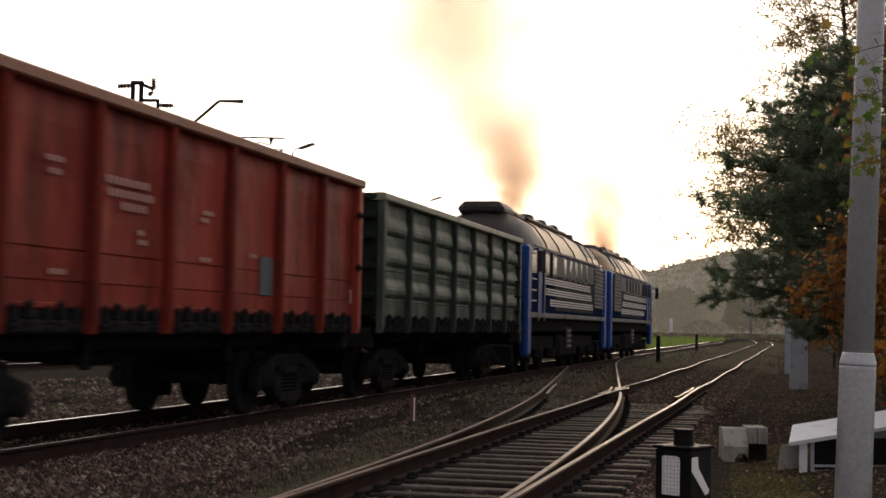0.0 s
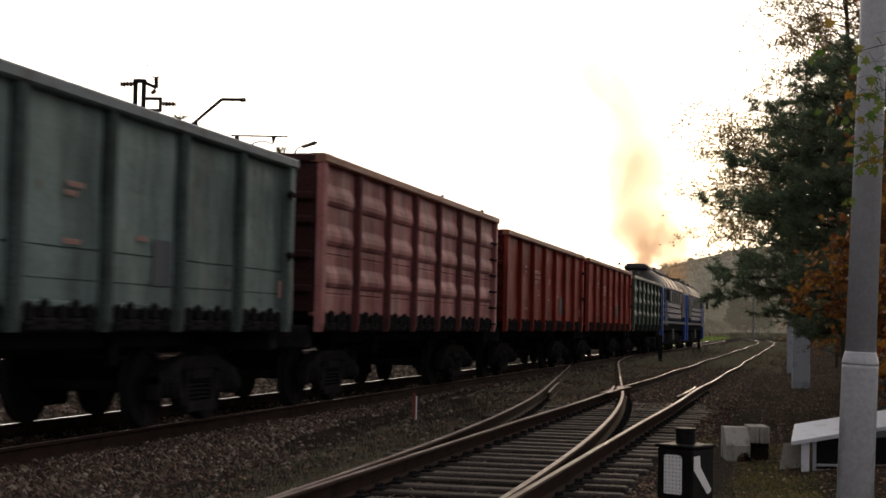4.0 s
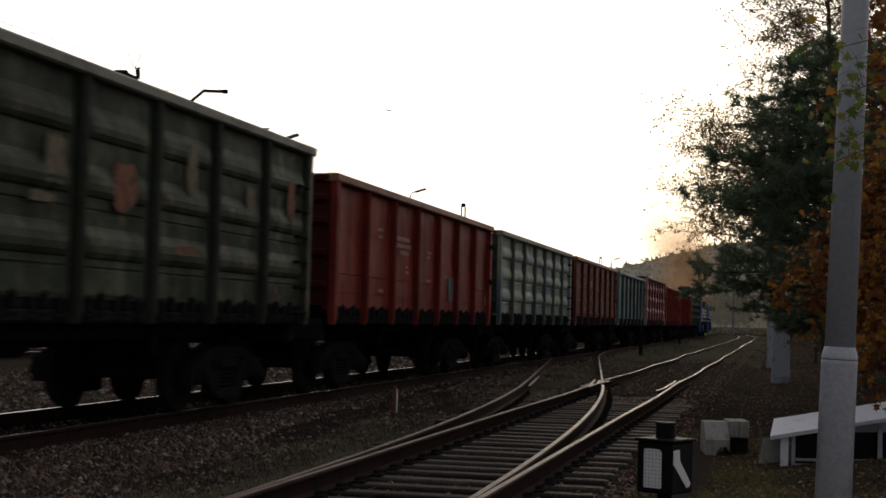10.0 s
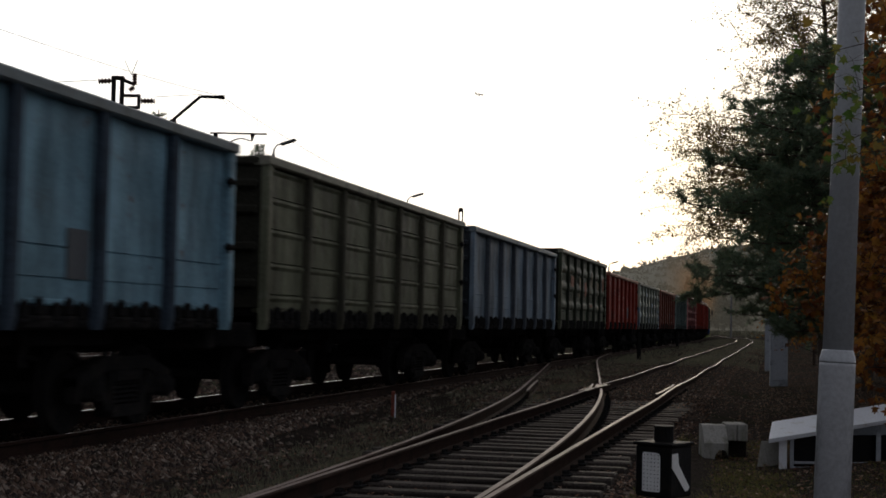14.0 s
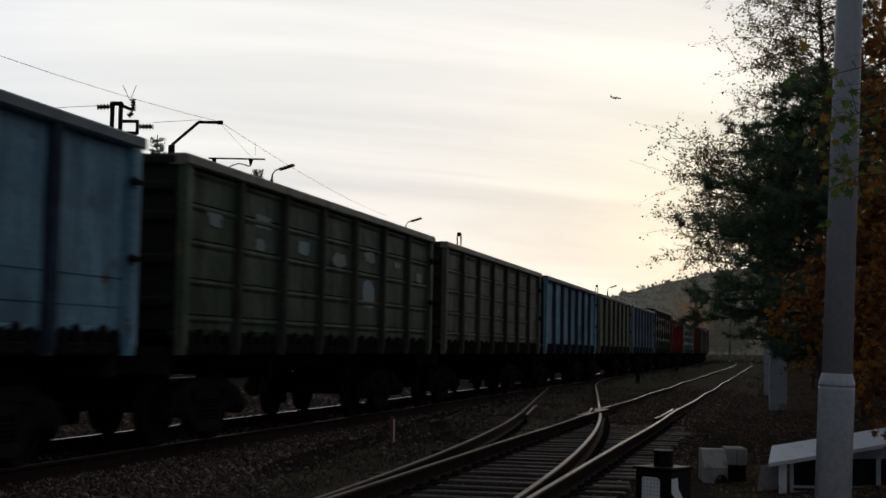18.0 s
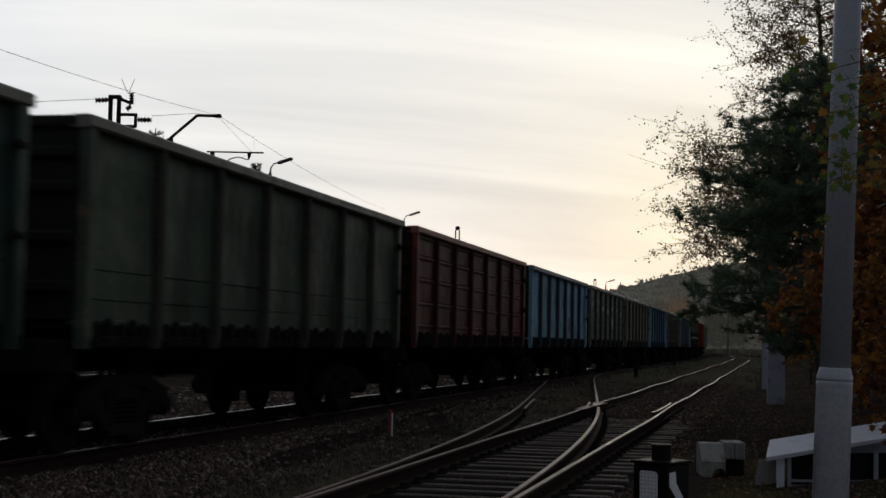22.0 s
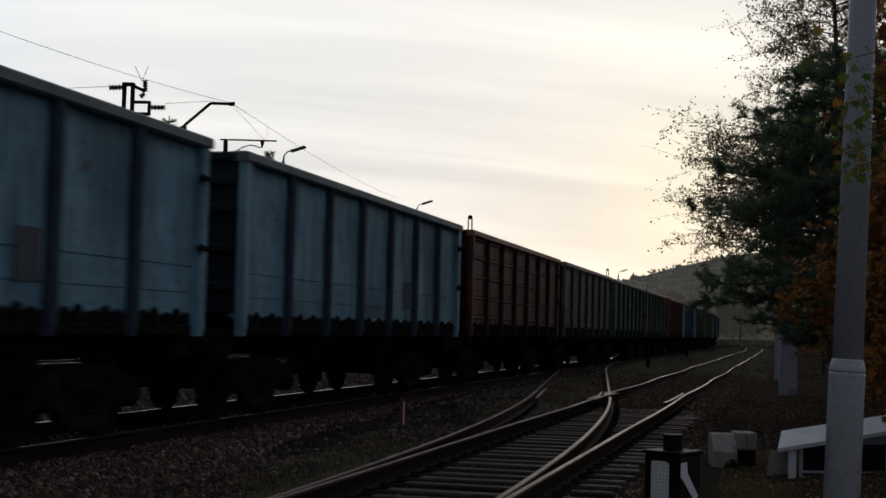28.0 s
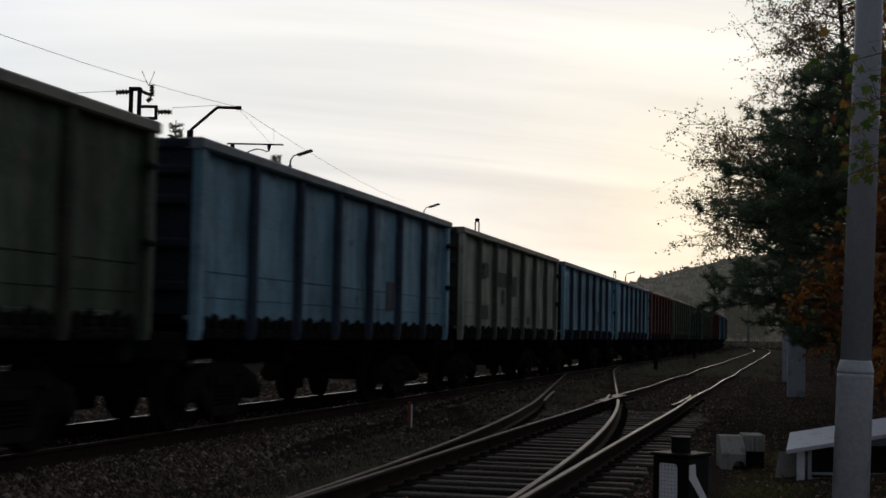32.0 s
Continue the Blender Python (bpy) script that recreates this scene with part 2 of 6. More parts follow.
# ---- builders ----
def cbox(bm, c, s, ch=0.0, m=None):
    """A box with its twelve edges taken off by ch."""
    hx, hy, hz = (v / 2 for v in s)
    ch = min(ch, hx * 0.9, hy * 0.9, hz * 0.9)
    if ch <= 0:
        vs = [bm.verts.new((x * hx, y * hy, z * hz)) for x in (-1, 1) for y in (-1, 1) for z in (-1, 1)]
        for f in ((0, 1, 3, 2), (4, 6, 7, 5), (0, 4, 5, 1), (2, 3, 7, 6), (0, 2, 6, 4), (1, 5, 7, 3)):
            bm.faces.new([vs[i] for i in f])
    else:
        v = {}
        for x in (-1, 1):
            for y in (-1, 1):
                for z in (-1, 1):
                    v[x, y, z, 0] = bm.verts.new((x * hx, y * (hy - ch), z * (hz - ch)))
                    v[x, y, z, 1] = bm.verts.new((x * (hx - ch), y * hy, z * (hz - ch)))
                    v[x, y, z, 2] = bm.verts.new((x * (hx - ch), y * (hy - ch), z * hz))
        def face(k, *ps):
            bm.faces.new([v[p] for p in ps])
        for q in (-1, 1):
            face(0, (q, -1, -1, 0), (q, 1, -1, 0), (q, 1, 1, 0), (q, -1, 1, 0))
            face(0, (-1, q, -1, 1), (1, q, -1, 1), (1, q, 1, 1), (-1, q, 1, 1))
            face(0, (-1, -1, q, 2), (1, -1, q, 2), (1, 1, q, 2), (-1, 1, q, 2))
            for r in (-1, 1):
                face(0, (q, r, -1, 0), (q, r, 1, 0), (q, r, 1, 1), (q, r, -1, 1))
                face(0, (q, -1, r, 0), (q, 1, r, 0), (q, 1, r, 2), (q, -1, r, 2))
                face(0, (-1, q, r, 1), (1, q, r, 1), (1, q, r, 2), (-1, q, r, 2))
        for x in (-1, 1):
            for y in (-1, 1):
                for z in (-1, 1):
                    face(0, (x, y, z, 0), (x, y, z, 1), (x, y, z, 2))
        vs = list(v.values())
    tr = Matrix.Translation(c) if m is None else Matrix.Translation(c) @ m
    for k in vs:
        k.co = tr @ k.co
    return vs


def rod(bm, p, q, r, r2=None, seg=8, cap=True):
    """A round bar from p to q."""
    p, q = Vector(p), Vector(q)
    r2 = r if r2 is None else r2
    d = (q - p).normalized()
    a = d.orthogonal().normalized()
    b = d.cross(a)
    rings = []
    for o, k in ((p, r), (q, r2)):
        rings.append([bm.verts.new(o + (a * math.cos(t) + b * math.sin(t)) * k) for t in (2 * math.pi * i / seg for i in range(seg))])
    for i in range(seg):
        bm.faces.new((rings[0][i], rings[0][(i + 1) % seg], rings[1][(i + 1) % seg], rings[1][i]))
    if cap:
        bm.faces.new(rings[0][::-1])
        bm.faces.new(rings[1])


def lathe(bm, origin, axis, prof, seg=16):
    """A turned body: prof is rows of (along, radius)."""
    axis = Vector(axis).normalized()
    a = axis.orthogonal().normalized()
    b = axis.cross(a)
    o = Vector(origin)
    rings = [[bm.verts.new(o + axis * h + (a * math.cos(t) + b * math.sin(t)) * max(r, 1e-4)) for t in (2 * math.pi * i / seg for i in range(seg))] for h, r in prof]
    for u, w in zip(rings, rings[1:]):
        for i in range(seg):
            bm.faces.new((u[i], u[(i + 1) % seg], w[(i + 1) % seg], w[i]))
    bm.faces.new(rings[0][::-1])
    bm.faces.new(rings[-1])


def prism(bm, outline, y0, y1, axis=1):
    """An outline in the two other axes, drawn out along an axis."""
    def at(u, v, k):
        return (u, k, v) if axis == 1 else ((k, u, v) if axis == 0 else (u, v, k))
    A = [bm.verts.new(at(u, v, y0)) for u, v in outline]
    B = [bm.verts.new(at(u, v, y1)) for u, v in outline]
    n = len(A)
    for i in range(n):
        bm.faces.new((A[i], A[(i + 1) % n], B[(i + 1) % n], B[i]))
    bm.faces.new(A[::-1])
    bm.faces.new(B)


def mesh_of(bm, name, material, smooth=False):
    bmesh.ops.recalc_face_normals(bm, faces=bm.faces)
    me = bpy.data.meshes.new(name)
    bm.to_mesh(me)
    bm.free()
    if material:
        me.materials.append(material)
    if smooth:
        me.polygons.foreach_set("use_smooth", [True] * len(me.polygons))
    return me


def part(name, data, material=None, parent=None, label="", at=None, smooth=False):
    """Links a bmesh or mesh as one object under a thing or a part."""
    me = data if isinstance(data, bpy.types.Mesh) else mesh_of(data, name, material, smooth)
    ob = new(name, me)
    if parent:
        ob.parent = parent
    if at is not None:
        ob.matrix_basis = at
    if label:
        ob["label"] = label
    return ob


def thing(name, label, category, group="", at=None, kind=""):
    ob = new(name)
    ob.empty_display_size = 0.2
    if at is not None:
        ob.matrix_basis = at
    return tagged(ob, label, category, group, kind)


def from_lists(name, vs, fs, material, smooth=False):
    me = bpy.data.meshes.new(name)
    me.from_pydata(vs, [], fs)
    me.materials.append(material)
    if smooth:
        me.polygons.foreach_set("use_smooth", [True] * len(me.polygons))
    return me


# ---- line of the tracks ----
TRAIN_X, NEAR_X, FAR_X, GAUGE = -8.23, -2.86, -21.65, 1.52
BEND_Y, BEND_R = 135.0, 1000.0


def on_track(x0, s):
    """Place and heading s metres along a track that runs straight and then bends to the left."""
    if s <= BEND_Y:
        return x0, s, 0.0
    R = BEND_R + x0
    a = (s - BEND_Y) / R
    return x0 - R * (1 - math.cos(a)), BEND_Y + R * math.sin(a), a


def rail_prof():
    h = [(-0.025, 0.0), (-0.0375, -0.010), (-0.0375, -0.03), (-0.009, -0.045), (-0.009, -0.14), (-0.066, -0.155), (-0.066, -0.172)]
    return h + [(-x, z) for x, z in reversed(h)]


def sag_of(y):
    """Sideways and upward error of the badly kept siding at y."""
    k = min(1.0, max(0.0, (y - 20.0) / 12.0))
    return 0.03 * k * math.sin(y * 0.31 + 0.6) * math.sin(y * 0.083), 0.013 * k * (math.sin(y * 0.44) - 1.0 + 0.5 * math.sin(y * 0.21 + 1))


def sweep(name, pts, parent, label="", head_mat=None, uneven=False):
    """One rail along points (x, y): rusty web and foot, worn head."""
    prof = rail_prof()
    vs, fs, head = [], [], []
    k = len(prof)
    for i, (x, y) in enumerate(pts):
        a = pts[max(0, i - 1)]
        b = pts[min(len(pts) - 1, i + 1)]
        d = Vector((b[0] - a[0], b[1] - a[1])).normalized()
        ex, ez = sag_of(y) if uneven else (0.0, 0.0)
        for u, z in prof:
            vs.append((x + ex + d.y * u, y - d.x * u, z + ez))
    for i in range(len(pts) - 1):
        for j in range(k):
            j2 = (j + 1) % k
            fs.append((i * k + j, i * k + j2, (i + 1) * k + j2, (i + 1) * k + j))
            head.append(1 if j == k - 1 else 0)
    me = from_lists(name, vs, fs, RAIL_SIDE)
    me.materials.append(head_mat or RAIL_WORN)
    me.polygons.foreach_set("material_index", head)
    me.polygons.foreach_set("use_smooth", [False] * len(fs))
    bm = bmesh.new(); bm.from_mesh(me); bmesh.ops.recalc_face_normals(bm, faces=bm.faces); bm.to_mesh(me); bm.free()
    return part(name, me, None, parent, label)


def ground_z(x, y):
    """Height of the ground: two low beds; past the turnout dirt lies up to the sleepers of the siding."""
    z = -0.34 + 0.05 * noise.noise((x * 0.3, y * 0.3, 0))
    full = min(1.0, max(0.0, (y - 24.0) / 7.0))
    for cx, top in ((TRAIN_X, -0.19), (NEAR_X, -0.245 + 0.082 * full), (FAR_X, -0.19)):
        d = abs(x - cx) - 1.65 - (2.7 * full if cx == NEAR_X and x < cx else 0.0)
        z = max(z, top - max(0, d) * 0.30 + 0.012 * noise.noise((x, y, 3)))
    if x > -0.5:
        z += min(0.5, max(0, (x + 0.5) * 0.04))
    return z


def ground():
    """One sheet to the horizon with the track beds raised a little."""
    xs = [-3000, -900, -300, -120, -60, -30, -24.4, -23.3, -20, -18.8, -16, -12.5, -11.2, -10.4, -9.8, -9.2, -8.2, -7.2, -6.6, -6.1, -5.6, -5.1, -4.7, -4.3, -3.6, -2.9, -2.1, -1.5, -1.1, -0.6, 0, 0.8, 2, 4, 8, 16, 40, 120, 400, 1200, 3000]
    ys = [-3000, -900, -300, -100, -40, -20, -8] + [i * 1.0 for i in range(0, 60)] + [60 + 4 * i for i in range(0, 30)] + [190, 220, 260, 320, 400, 600, 1000, 2000, 3500]
    vs, fs = [], []
    for y in ys:
        for x in xs:
            dx, _, _ = on_track(0, min(max(y, 0), 400))
            vs.append((x + (dx if abs(x) < 130 else 0), y, ground_z(x, y)))
    w = len(xs)
    for j in range(len(ys) - 1):
        for i in range(w - 1):
            fs.append((j * w + i, j * w + i + 1, (j + 1) * w + i + 1, (j + 1) * w + i))
    me = from_lists("ground", vs, fs, SOIL, True)
    me.materials.append(BALLAST)
    idx = []
    for j in range(len(ys) - 1):
        for i in range(w - 1):
            xm = (xs[i] + xs[i + 1]) / 2
            idx.append(1 if -10.6 < xm < -5.2 or (-4.6 < xm < -1.0 and ys[j] < 30) or -24 < xm < -19.5 else 0)
    me.polygons.foreach_set("material_index", idx)
    tagged(new("ground", me), "dark soil and brown ballast between the tracks", "ground", "", "structure")


ground()


# ---- the train ----
def FRONT(t):
    """Metres along the track of the leading wagon's front end."""
    drift = np.interp(t, (0, 1, 2, 4, 6, 8, 10, 14, 19, 22, 25, 32), (0.02, 0.15, 0.28, 0.34, 0.28, 0.10, -0.08, -0.17, -0.31, -0.33, -0.2, -0.2))
    return 36.2 + 9.49 * t + 0.0088 * t * t + float(drift)


HALF_W, BODY_L, PITCH = 1.565, 12.74, 13.92
MESH = {}


def cached(key, make, material, smooth=False):
    k = (key, material.name)
    if k not in MESH:
        bm = bmesh.new()
        make(bm)
        MESH[k] = mesh_of(bm, key, material, smooth)
    return MESH[k]


RIB_Y = [-BODY_L / 2 + 0.12 + (BODY_L - 0.24) * i / 7 for i in range(8)]


def panel_plain(bm, w, z0, z1):
    """Sheet between two ribs with one welded seam and a slight dish."""
    ys = [-w / 2, -w / 4, 0, w / 4, w / 2]
    rows = []
    for z, out in ((z0, 0.0), (z0 + 0.20, 0.006), (z0 + 0.204, -0.010), (z0 + 0.216, -0.010), (z0 + 0.22, 0.006), (z0 + 0.50, 0.010), (z0 + 0.506, -0.010), (z0 + 0.520, -0.010), (z0 + 0.526, 0.008),
                   ((z0 + z1) / 2 + 0.2, -0.012), (z1 - 0.3, 0.010), (z1, 0.0)):
        rows.append([bm.verts.new((out - 0.022 * (1 - (2 * y / w) ** 2), y, z)) for y in ys])
    for a, b in zip(rows, rows[1:]):
        for i in range(4):
            bm.faces.new((a[i], a[i + 1], b[i + 1], b[i]))


def panel_ribbed(bm, w, z0, z1):
    """Pressed sheet with raised horizontal corrugations that end short of the ribs."""
    h = (z1 - z0)
    zs = [(z0, 0.0), (z0 + 0.115 * h, 0.006), (z0 + 0.12 * h, -0.012), (z0 + 0.128 * h, -0.012), (z0 + 0.133 * h, 0.004)]
    for k in (0.245, 0.53, 0.80):
        c = z0 + h * k
        for d, o in ((-0.17, 0.0), (-0.15, 0.030), (-0.10, 0.058), (-0.03, 0.064), (0.05, 0.050), (0.12, 0.014), (0.16, 0.0)):
            zs.append((c + d, o))
        if k == 0.245:
            zs += [(z0 + 0.385 * h, 0.006), (z0 + 0.39 * h, -0.012), (z0 + 0.398 * h, -0.012), (z0 + 0.403 * h, 0.004)]
    zs.append((z1, 0.0))
    ys = [(-w / 2, 0), (-w / 2 + 0.13, 0.02), (-w / 2 + 0.20, 0.8), (-w / 2 + 0.34, 1), (w / 2 - 0.34, 1), (w / 2 - 0.20, 0.8), (w / 2 - 0.13, 0.02), (w / 2, 0)]
    rows = [[bm.verts.new((o * k, y, z)) for y, k in ys] for z, o in zs]
    for a, b in zip(rows, rows[1:]):
        for i in range(7):
            bm.faces.new((a[i], a[i + 1], b[i + 1], b[i]))


def panel_boarded(bm, w, z0, z1):
    """Sheet pressed into flat horizontal bands with dark grooves between."""
    cut = [z0 + (z1 - z0) * k for k in (0, 0.10, 0.325, 0.565, 0.79, 1)]
    rows = []
    for a, b in zip(cut, cut[1:]):
        for z, o in ((a + 0.003, -0.03), (a + 0.008, 0.006), (b - 0.10, 0.010), (b - 0.055, 0.034), (b - 0.02, 0.030), (b - 0.003, -0.03)):
            rows.append([bm.verts.new((o, y, z)) for y in (-w / 2, w / 2)])
    for a, b in zip(rows, rows[1:]):
        bm.faces.new((a[0], a[1], b[1], b[0]))


PANEL = {"plain": panel_plain, "ribbed": panel_ribbed, "boarded": panel_boarded}


def hat(bm, z0, z1, w=0.20, d=0.10):
    """A pressed hat-section post that stands proud of the wall; it narrows a little at the foot."""
    pr = [(-w / 2, 0), (-w / 2 + 0.02, d * 0.9), (-w / 2 + 0.05, d), (w / 2 - 0.05, d), (w / 2 - 0.02, d * 0.9), (w / 2, 0)]
    A = []
    for z, k in ((z0, 0.75), (z0 + 0.12, 1.0), (z1, 1.0)):
        A.append([bm.verts.new((u[1] * k, u[0] * (0.85 + 0.15 * k), z)) for u in pr])
    for a, b in zip(A, A[1:]):
        for i in range(5):
            bm.faces.new((a[i], a[i + 1], b[i + 1], b[i]))
    bm.faces.new(A[0])
    bm.faces.new(A[-1][::-1])


def bogie(parent, y):
    def bolster(bm):
        cbox(bm, (0, 0, 0.62), (2.2, 0.45, 0.28), 0.04)
        cbox(bm, (0, 0, 0.80), (0.7, 0.6, 0.12), 0.03)
        for s in (-1, 1):
            rod(bm, (-1.0, s * 0.45, 0.45), (1.0, s * 0.45, 0.45), 0.045)
    b = part("bogie", cached("bolster", bolster, STEEL_DARK), None, parent, "sooty cast-steel two-axle bogie", Matrix.Translation((0, y, 0)))

    def frame_(bm):
        # cast frame: bowed top member, sloping struts, spring seat and a window for the springs
        prism(bm, [(-1.20, 0.52), (-1.20, 0.64), (-0.98, 0.70), (-0.55, 0.83), (0.55, 0.83), (0.98, 0.70), (1.20, 0.64), (1.20, 0.52), (0.95, 0.56), (0.5, 0.68), (-0.5, 0.68), (-0.95, 0.56)], -0.085, 0.085, 0)
        prism(bm, [(-0.42, 0.16), (-0.46, 0.24), (-0.36, 0.29), (0.36, 0.29), (0.46, 0.24), (0.42, 0.16)], -0.11, 0.11, 0)
        for s in (-1, 1):
            prism(bm, [(s * 0.40, 0.27), (s * 0.50, 0.22), (s * 0.70, 0.60), (s * 0.58, 0.66)], -0.07, 0.07, 0)
            prism(bm, [(s * 0.33, 0.28), (s * 0.42, 0.28), (s * 0.42, 0.69), (s * 0.33, 0.69)], -0.08, 0.08, 0)
            prism(bm, [(s * 1.20, 0.60), (s * 1.20, 0.34), (s * 1.12, 0.33), (s * 1.10, 0.60)], -0.08, 0.08, 0)
            prism(bm, [(s * 0.75, 0.62), (s * 0.74, 0.36), (s * 0.66, 0.38), (s * 0.64, 0.62)], -0.08, 0.08, 0)
            cbox(bm, (0.03, s * 0.925, 0.475), (0.24, 0.30, 0.24), 0.05)
            lathe(bm, (0.13, s * 0.925, 0.475), (1, 0, 0), ((0, 0.125), (0.06, 0.12), (0.07, 0.085), (0.10, 0.08)), 14)
        cbox(bm, (0.02, 0, 0.60), (0.20, 0.62, 0.14), 0.03)
    for s in (-1, 1):
        f = part("side_frame", cached("side_frame", frame_, STEEL_MID), None, b, at=Matrix.Translation((s * 1.02, 0, 0)) @ (Matrix.Identity(4) if s > 0 else Matrix.Rotation(math.pi, 4, "Z")))

        def spring(bm):
            lathe(bm, (0, 0, 0.27), (0, 0, 1), [(0.026 * k, 0.098 if k % 2 else 0.066) for k in range(11)], 10)
        for i in (-0.92, 0, 0.92):
            part("spring", cached("spring", spring, STEEL_MID), None, b, at=Matrix.Translation((s * 1.03, 0.24 * i, 0.02)))
    ws = []
    for s in (-1, 1):
        def wheels(bm):
            rod(bm, (-1.1, 0, 0), (1.1, 0, 0), 0.08)
            for q in (-1, 1):
                lathe(bm, (q * 0.695, 0, 0), (q, 0, 0), ((0, 0.50), (0.03, 0.50), (0.035, 0.478), (0.13, 0.472), (0.13, 0.40), (0.09, 0.38), (0.09, 0.17), (0.15, 0.15), (0.15, 0.10)), 24)
                for i in range(4):
                    t = math.pi / 2 * i
                    cbox(bm, (q * 0.79, 0.28 * math.cos(t), 0.28 * math.sin(t)), (0.03, 0.05, 0.05), 0.01)
        w = part("wheelset", cached("wheelset", wheels, STEEL_MID), None, b, at=Matrix.Translation((0, s * 0.925, 0.475)))
        ws.append(w)
    return ws


WHEELSETS = []


def gondola(style, paint, top, label, height=3.48, marks=(), dirty=None, sooty=None):
    """An open four-axle wagon: eight ribs a side, sheeted walls, hatches below, two bogies. dirty and sooty are darker
    paints with the shade of posts and gaps put in.
    """
    w = thing("gondola_wagon", label, "freight wagon", "wagons of the coal train")
    z0, z1 = 1.42, height - 0.13
    pw = RIB_Y[1] - RIB_Y[0]
    for s in (-1, 1):
        turn = Matrix.Identity(4) if s > 0 else Matrix.Rotation(math.pi, 4, "Z")
        base = Matrix.Translation((s * (HALF_W - 0.10), 0, 0))
        for i in range(7):
            yc = (RIB_Y[i] + RIB_Y[i + 1]) / 2

            def panel(bm):
                PANEL[style](bm, pw, z0, z1)
            part("wall_panel", cached("wall_panel_%s_%d" % (style, height * 100), panel, paint), None, w, at=base @ Matrix.Translation((0, yc, 0)) @ turn)

            def hatch(bm):
                cbox(bm, (-0.10, 0, 1.31), (0.16, pw - 0.2, 0.16), 0.05)
                cbox(bm, (0.0, 0.05, 1.20), (0.06, pw - 0.36, 0.14), 0.04)
                for q, h in ((-0.58, 1.42), (-0.30, 1.45), (0.05, 1.40), (0.30, 1.45), (0.58, 1.41)):
                    cbox(bm, (0.03, q, h - 0.10), (0.08, 0.11, 0.2), 0.035)
                    rod(bm, (0.03, q - 0.09, h - 0.22), (0.03, q + 0.07, h - 0.2), 0.032)
            part("discharge_hatch", cached("discharge_hatch", hatch, STEEL_MID), None, w, at=base @ Matrix.Translation((0, yc, 0)) @ turn)
        for i, y in enumerate(RIB_Y):
            end = i in (0, 7)

            def rib(bm):
                hat(bm, 1.13, z1 + 0.01, 0.24 if end else 0.19, 0.10)
            part("corner_post" if end else "side_post", cached(("corner_post" if end else "side_post") + str(int(height * 100)), rib, paint if end else dirty), None, w, at=base @ Matrix.Translation((0, y, 0)) @ turn)

        def chord(bm):
            prism(bm, [(-0.10, z1), (0.10, z1), (0.125, z1 + 0.02), (0.125, height - 0.02), (0.105, height), (-0.08, height), (-0.10, height - 0.02)], -BODY_L / 2 - 0.02, BODY_L / 2 + 0.02)
        part("top_rail", cached("top_rail%d" % (height * 100), chord, top), None, w, "weathered top edge of the wall", at=base @ turn)

        if style == "ribbed":
            def rung(bm):
                rod(bm, (0.12, -0.24, 0), (0.12, 0.12, 0), 0.022, seg=6)
                cbox(bm, (0.09, -0.24, 0), (0.09, 0.05, 0.05), 0.012)
                cbox(bm, (0.09, 0.12, 0), (0.09, 0.05, 0.05), 0.012)
            for k in range(6):
                part("ladder_rung", cached("ladder_rung", rung, STEEL_DARK), None, w, at=base @ Matrix.Translation((0, s * (BODY_L / 2 - 0.42), 1.30 + 0.36 * k)) @ turn)
        else:
            def hook(bm):
                cbox(bm, (0.11, 0, 0), (0.07, 0.20, 0.07), 0.02)
                rod(bm, (0.12, -0.06, -0.08), (0.12, -0.06, 0.05), 0.02, seg=6)
            for z in (2.16, 2.98):
                part("door_lock", cached("door_lock", hook, STEEL_DARK), None, w, at=base @ Matrix.Translation((0, s * (BODY_L / 2 - 0.22), z)) @ turn)

        def sill(bm):
            cbox(bm, (-0.06, 0, 1.40), (0.10, BODY_L - 0.1, 0.08), 0.02)
        part("side_sill", cached("side_sill", sill, paint), None, w, at=base @ turn)
    for s in (-1, 1):
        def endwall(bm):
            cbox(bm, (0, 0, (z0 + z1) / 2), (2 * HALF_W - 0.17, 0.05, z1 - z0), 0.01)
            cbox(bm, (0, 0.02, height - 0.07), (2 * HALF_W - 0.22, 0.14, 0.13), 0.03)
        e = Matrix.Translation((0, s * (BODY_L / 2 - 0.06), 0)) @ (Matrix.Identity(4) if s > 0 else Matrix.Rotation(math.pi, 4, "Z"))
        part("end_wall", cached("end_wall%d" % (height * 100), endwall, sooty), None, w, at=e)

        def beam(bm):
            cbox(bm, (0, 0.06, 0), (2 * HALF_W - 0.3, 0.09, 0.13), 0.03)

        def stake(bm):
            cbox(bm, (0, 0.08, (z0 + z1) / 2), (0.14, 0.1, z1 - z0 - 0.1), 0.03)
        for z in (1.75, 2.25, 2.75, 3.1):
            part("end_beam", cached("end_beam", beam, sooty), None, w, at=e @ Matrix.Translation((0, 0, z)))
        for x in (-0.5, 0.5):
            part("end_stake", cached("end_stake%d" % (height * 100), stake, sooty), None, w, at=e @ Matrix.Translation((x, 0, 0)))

        def coupler(bm):
            cbox(bm, (0, 0.25, 1.03), (0.18, 0.55, 0.2), 0.04)
            cbox(bm, (0, 0.56, 1.03), (0.34, 0.22, 0.34), 0.07)
            cbox(bm, (0, -0.1, 1.05), (2.7, 0.25, 0.35), 0.03)
            rod(bm, (0.5, 0.1, 0.95), (0.35, 0.45, 0.6), 0.025)
            rod(bm, (0.35, 0.45, 0.6), (0.1, 0.62, 0.62), 0.025)
        part("coupler", cached("coupler", coupler, STEEL_MID), None, w, at=e)


    def floor_(bm):
        cbox(bm, (0, 0, 1.36), (2.8, BODY_L - 0.3, 0.1), 0.01)
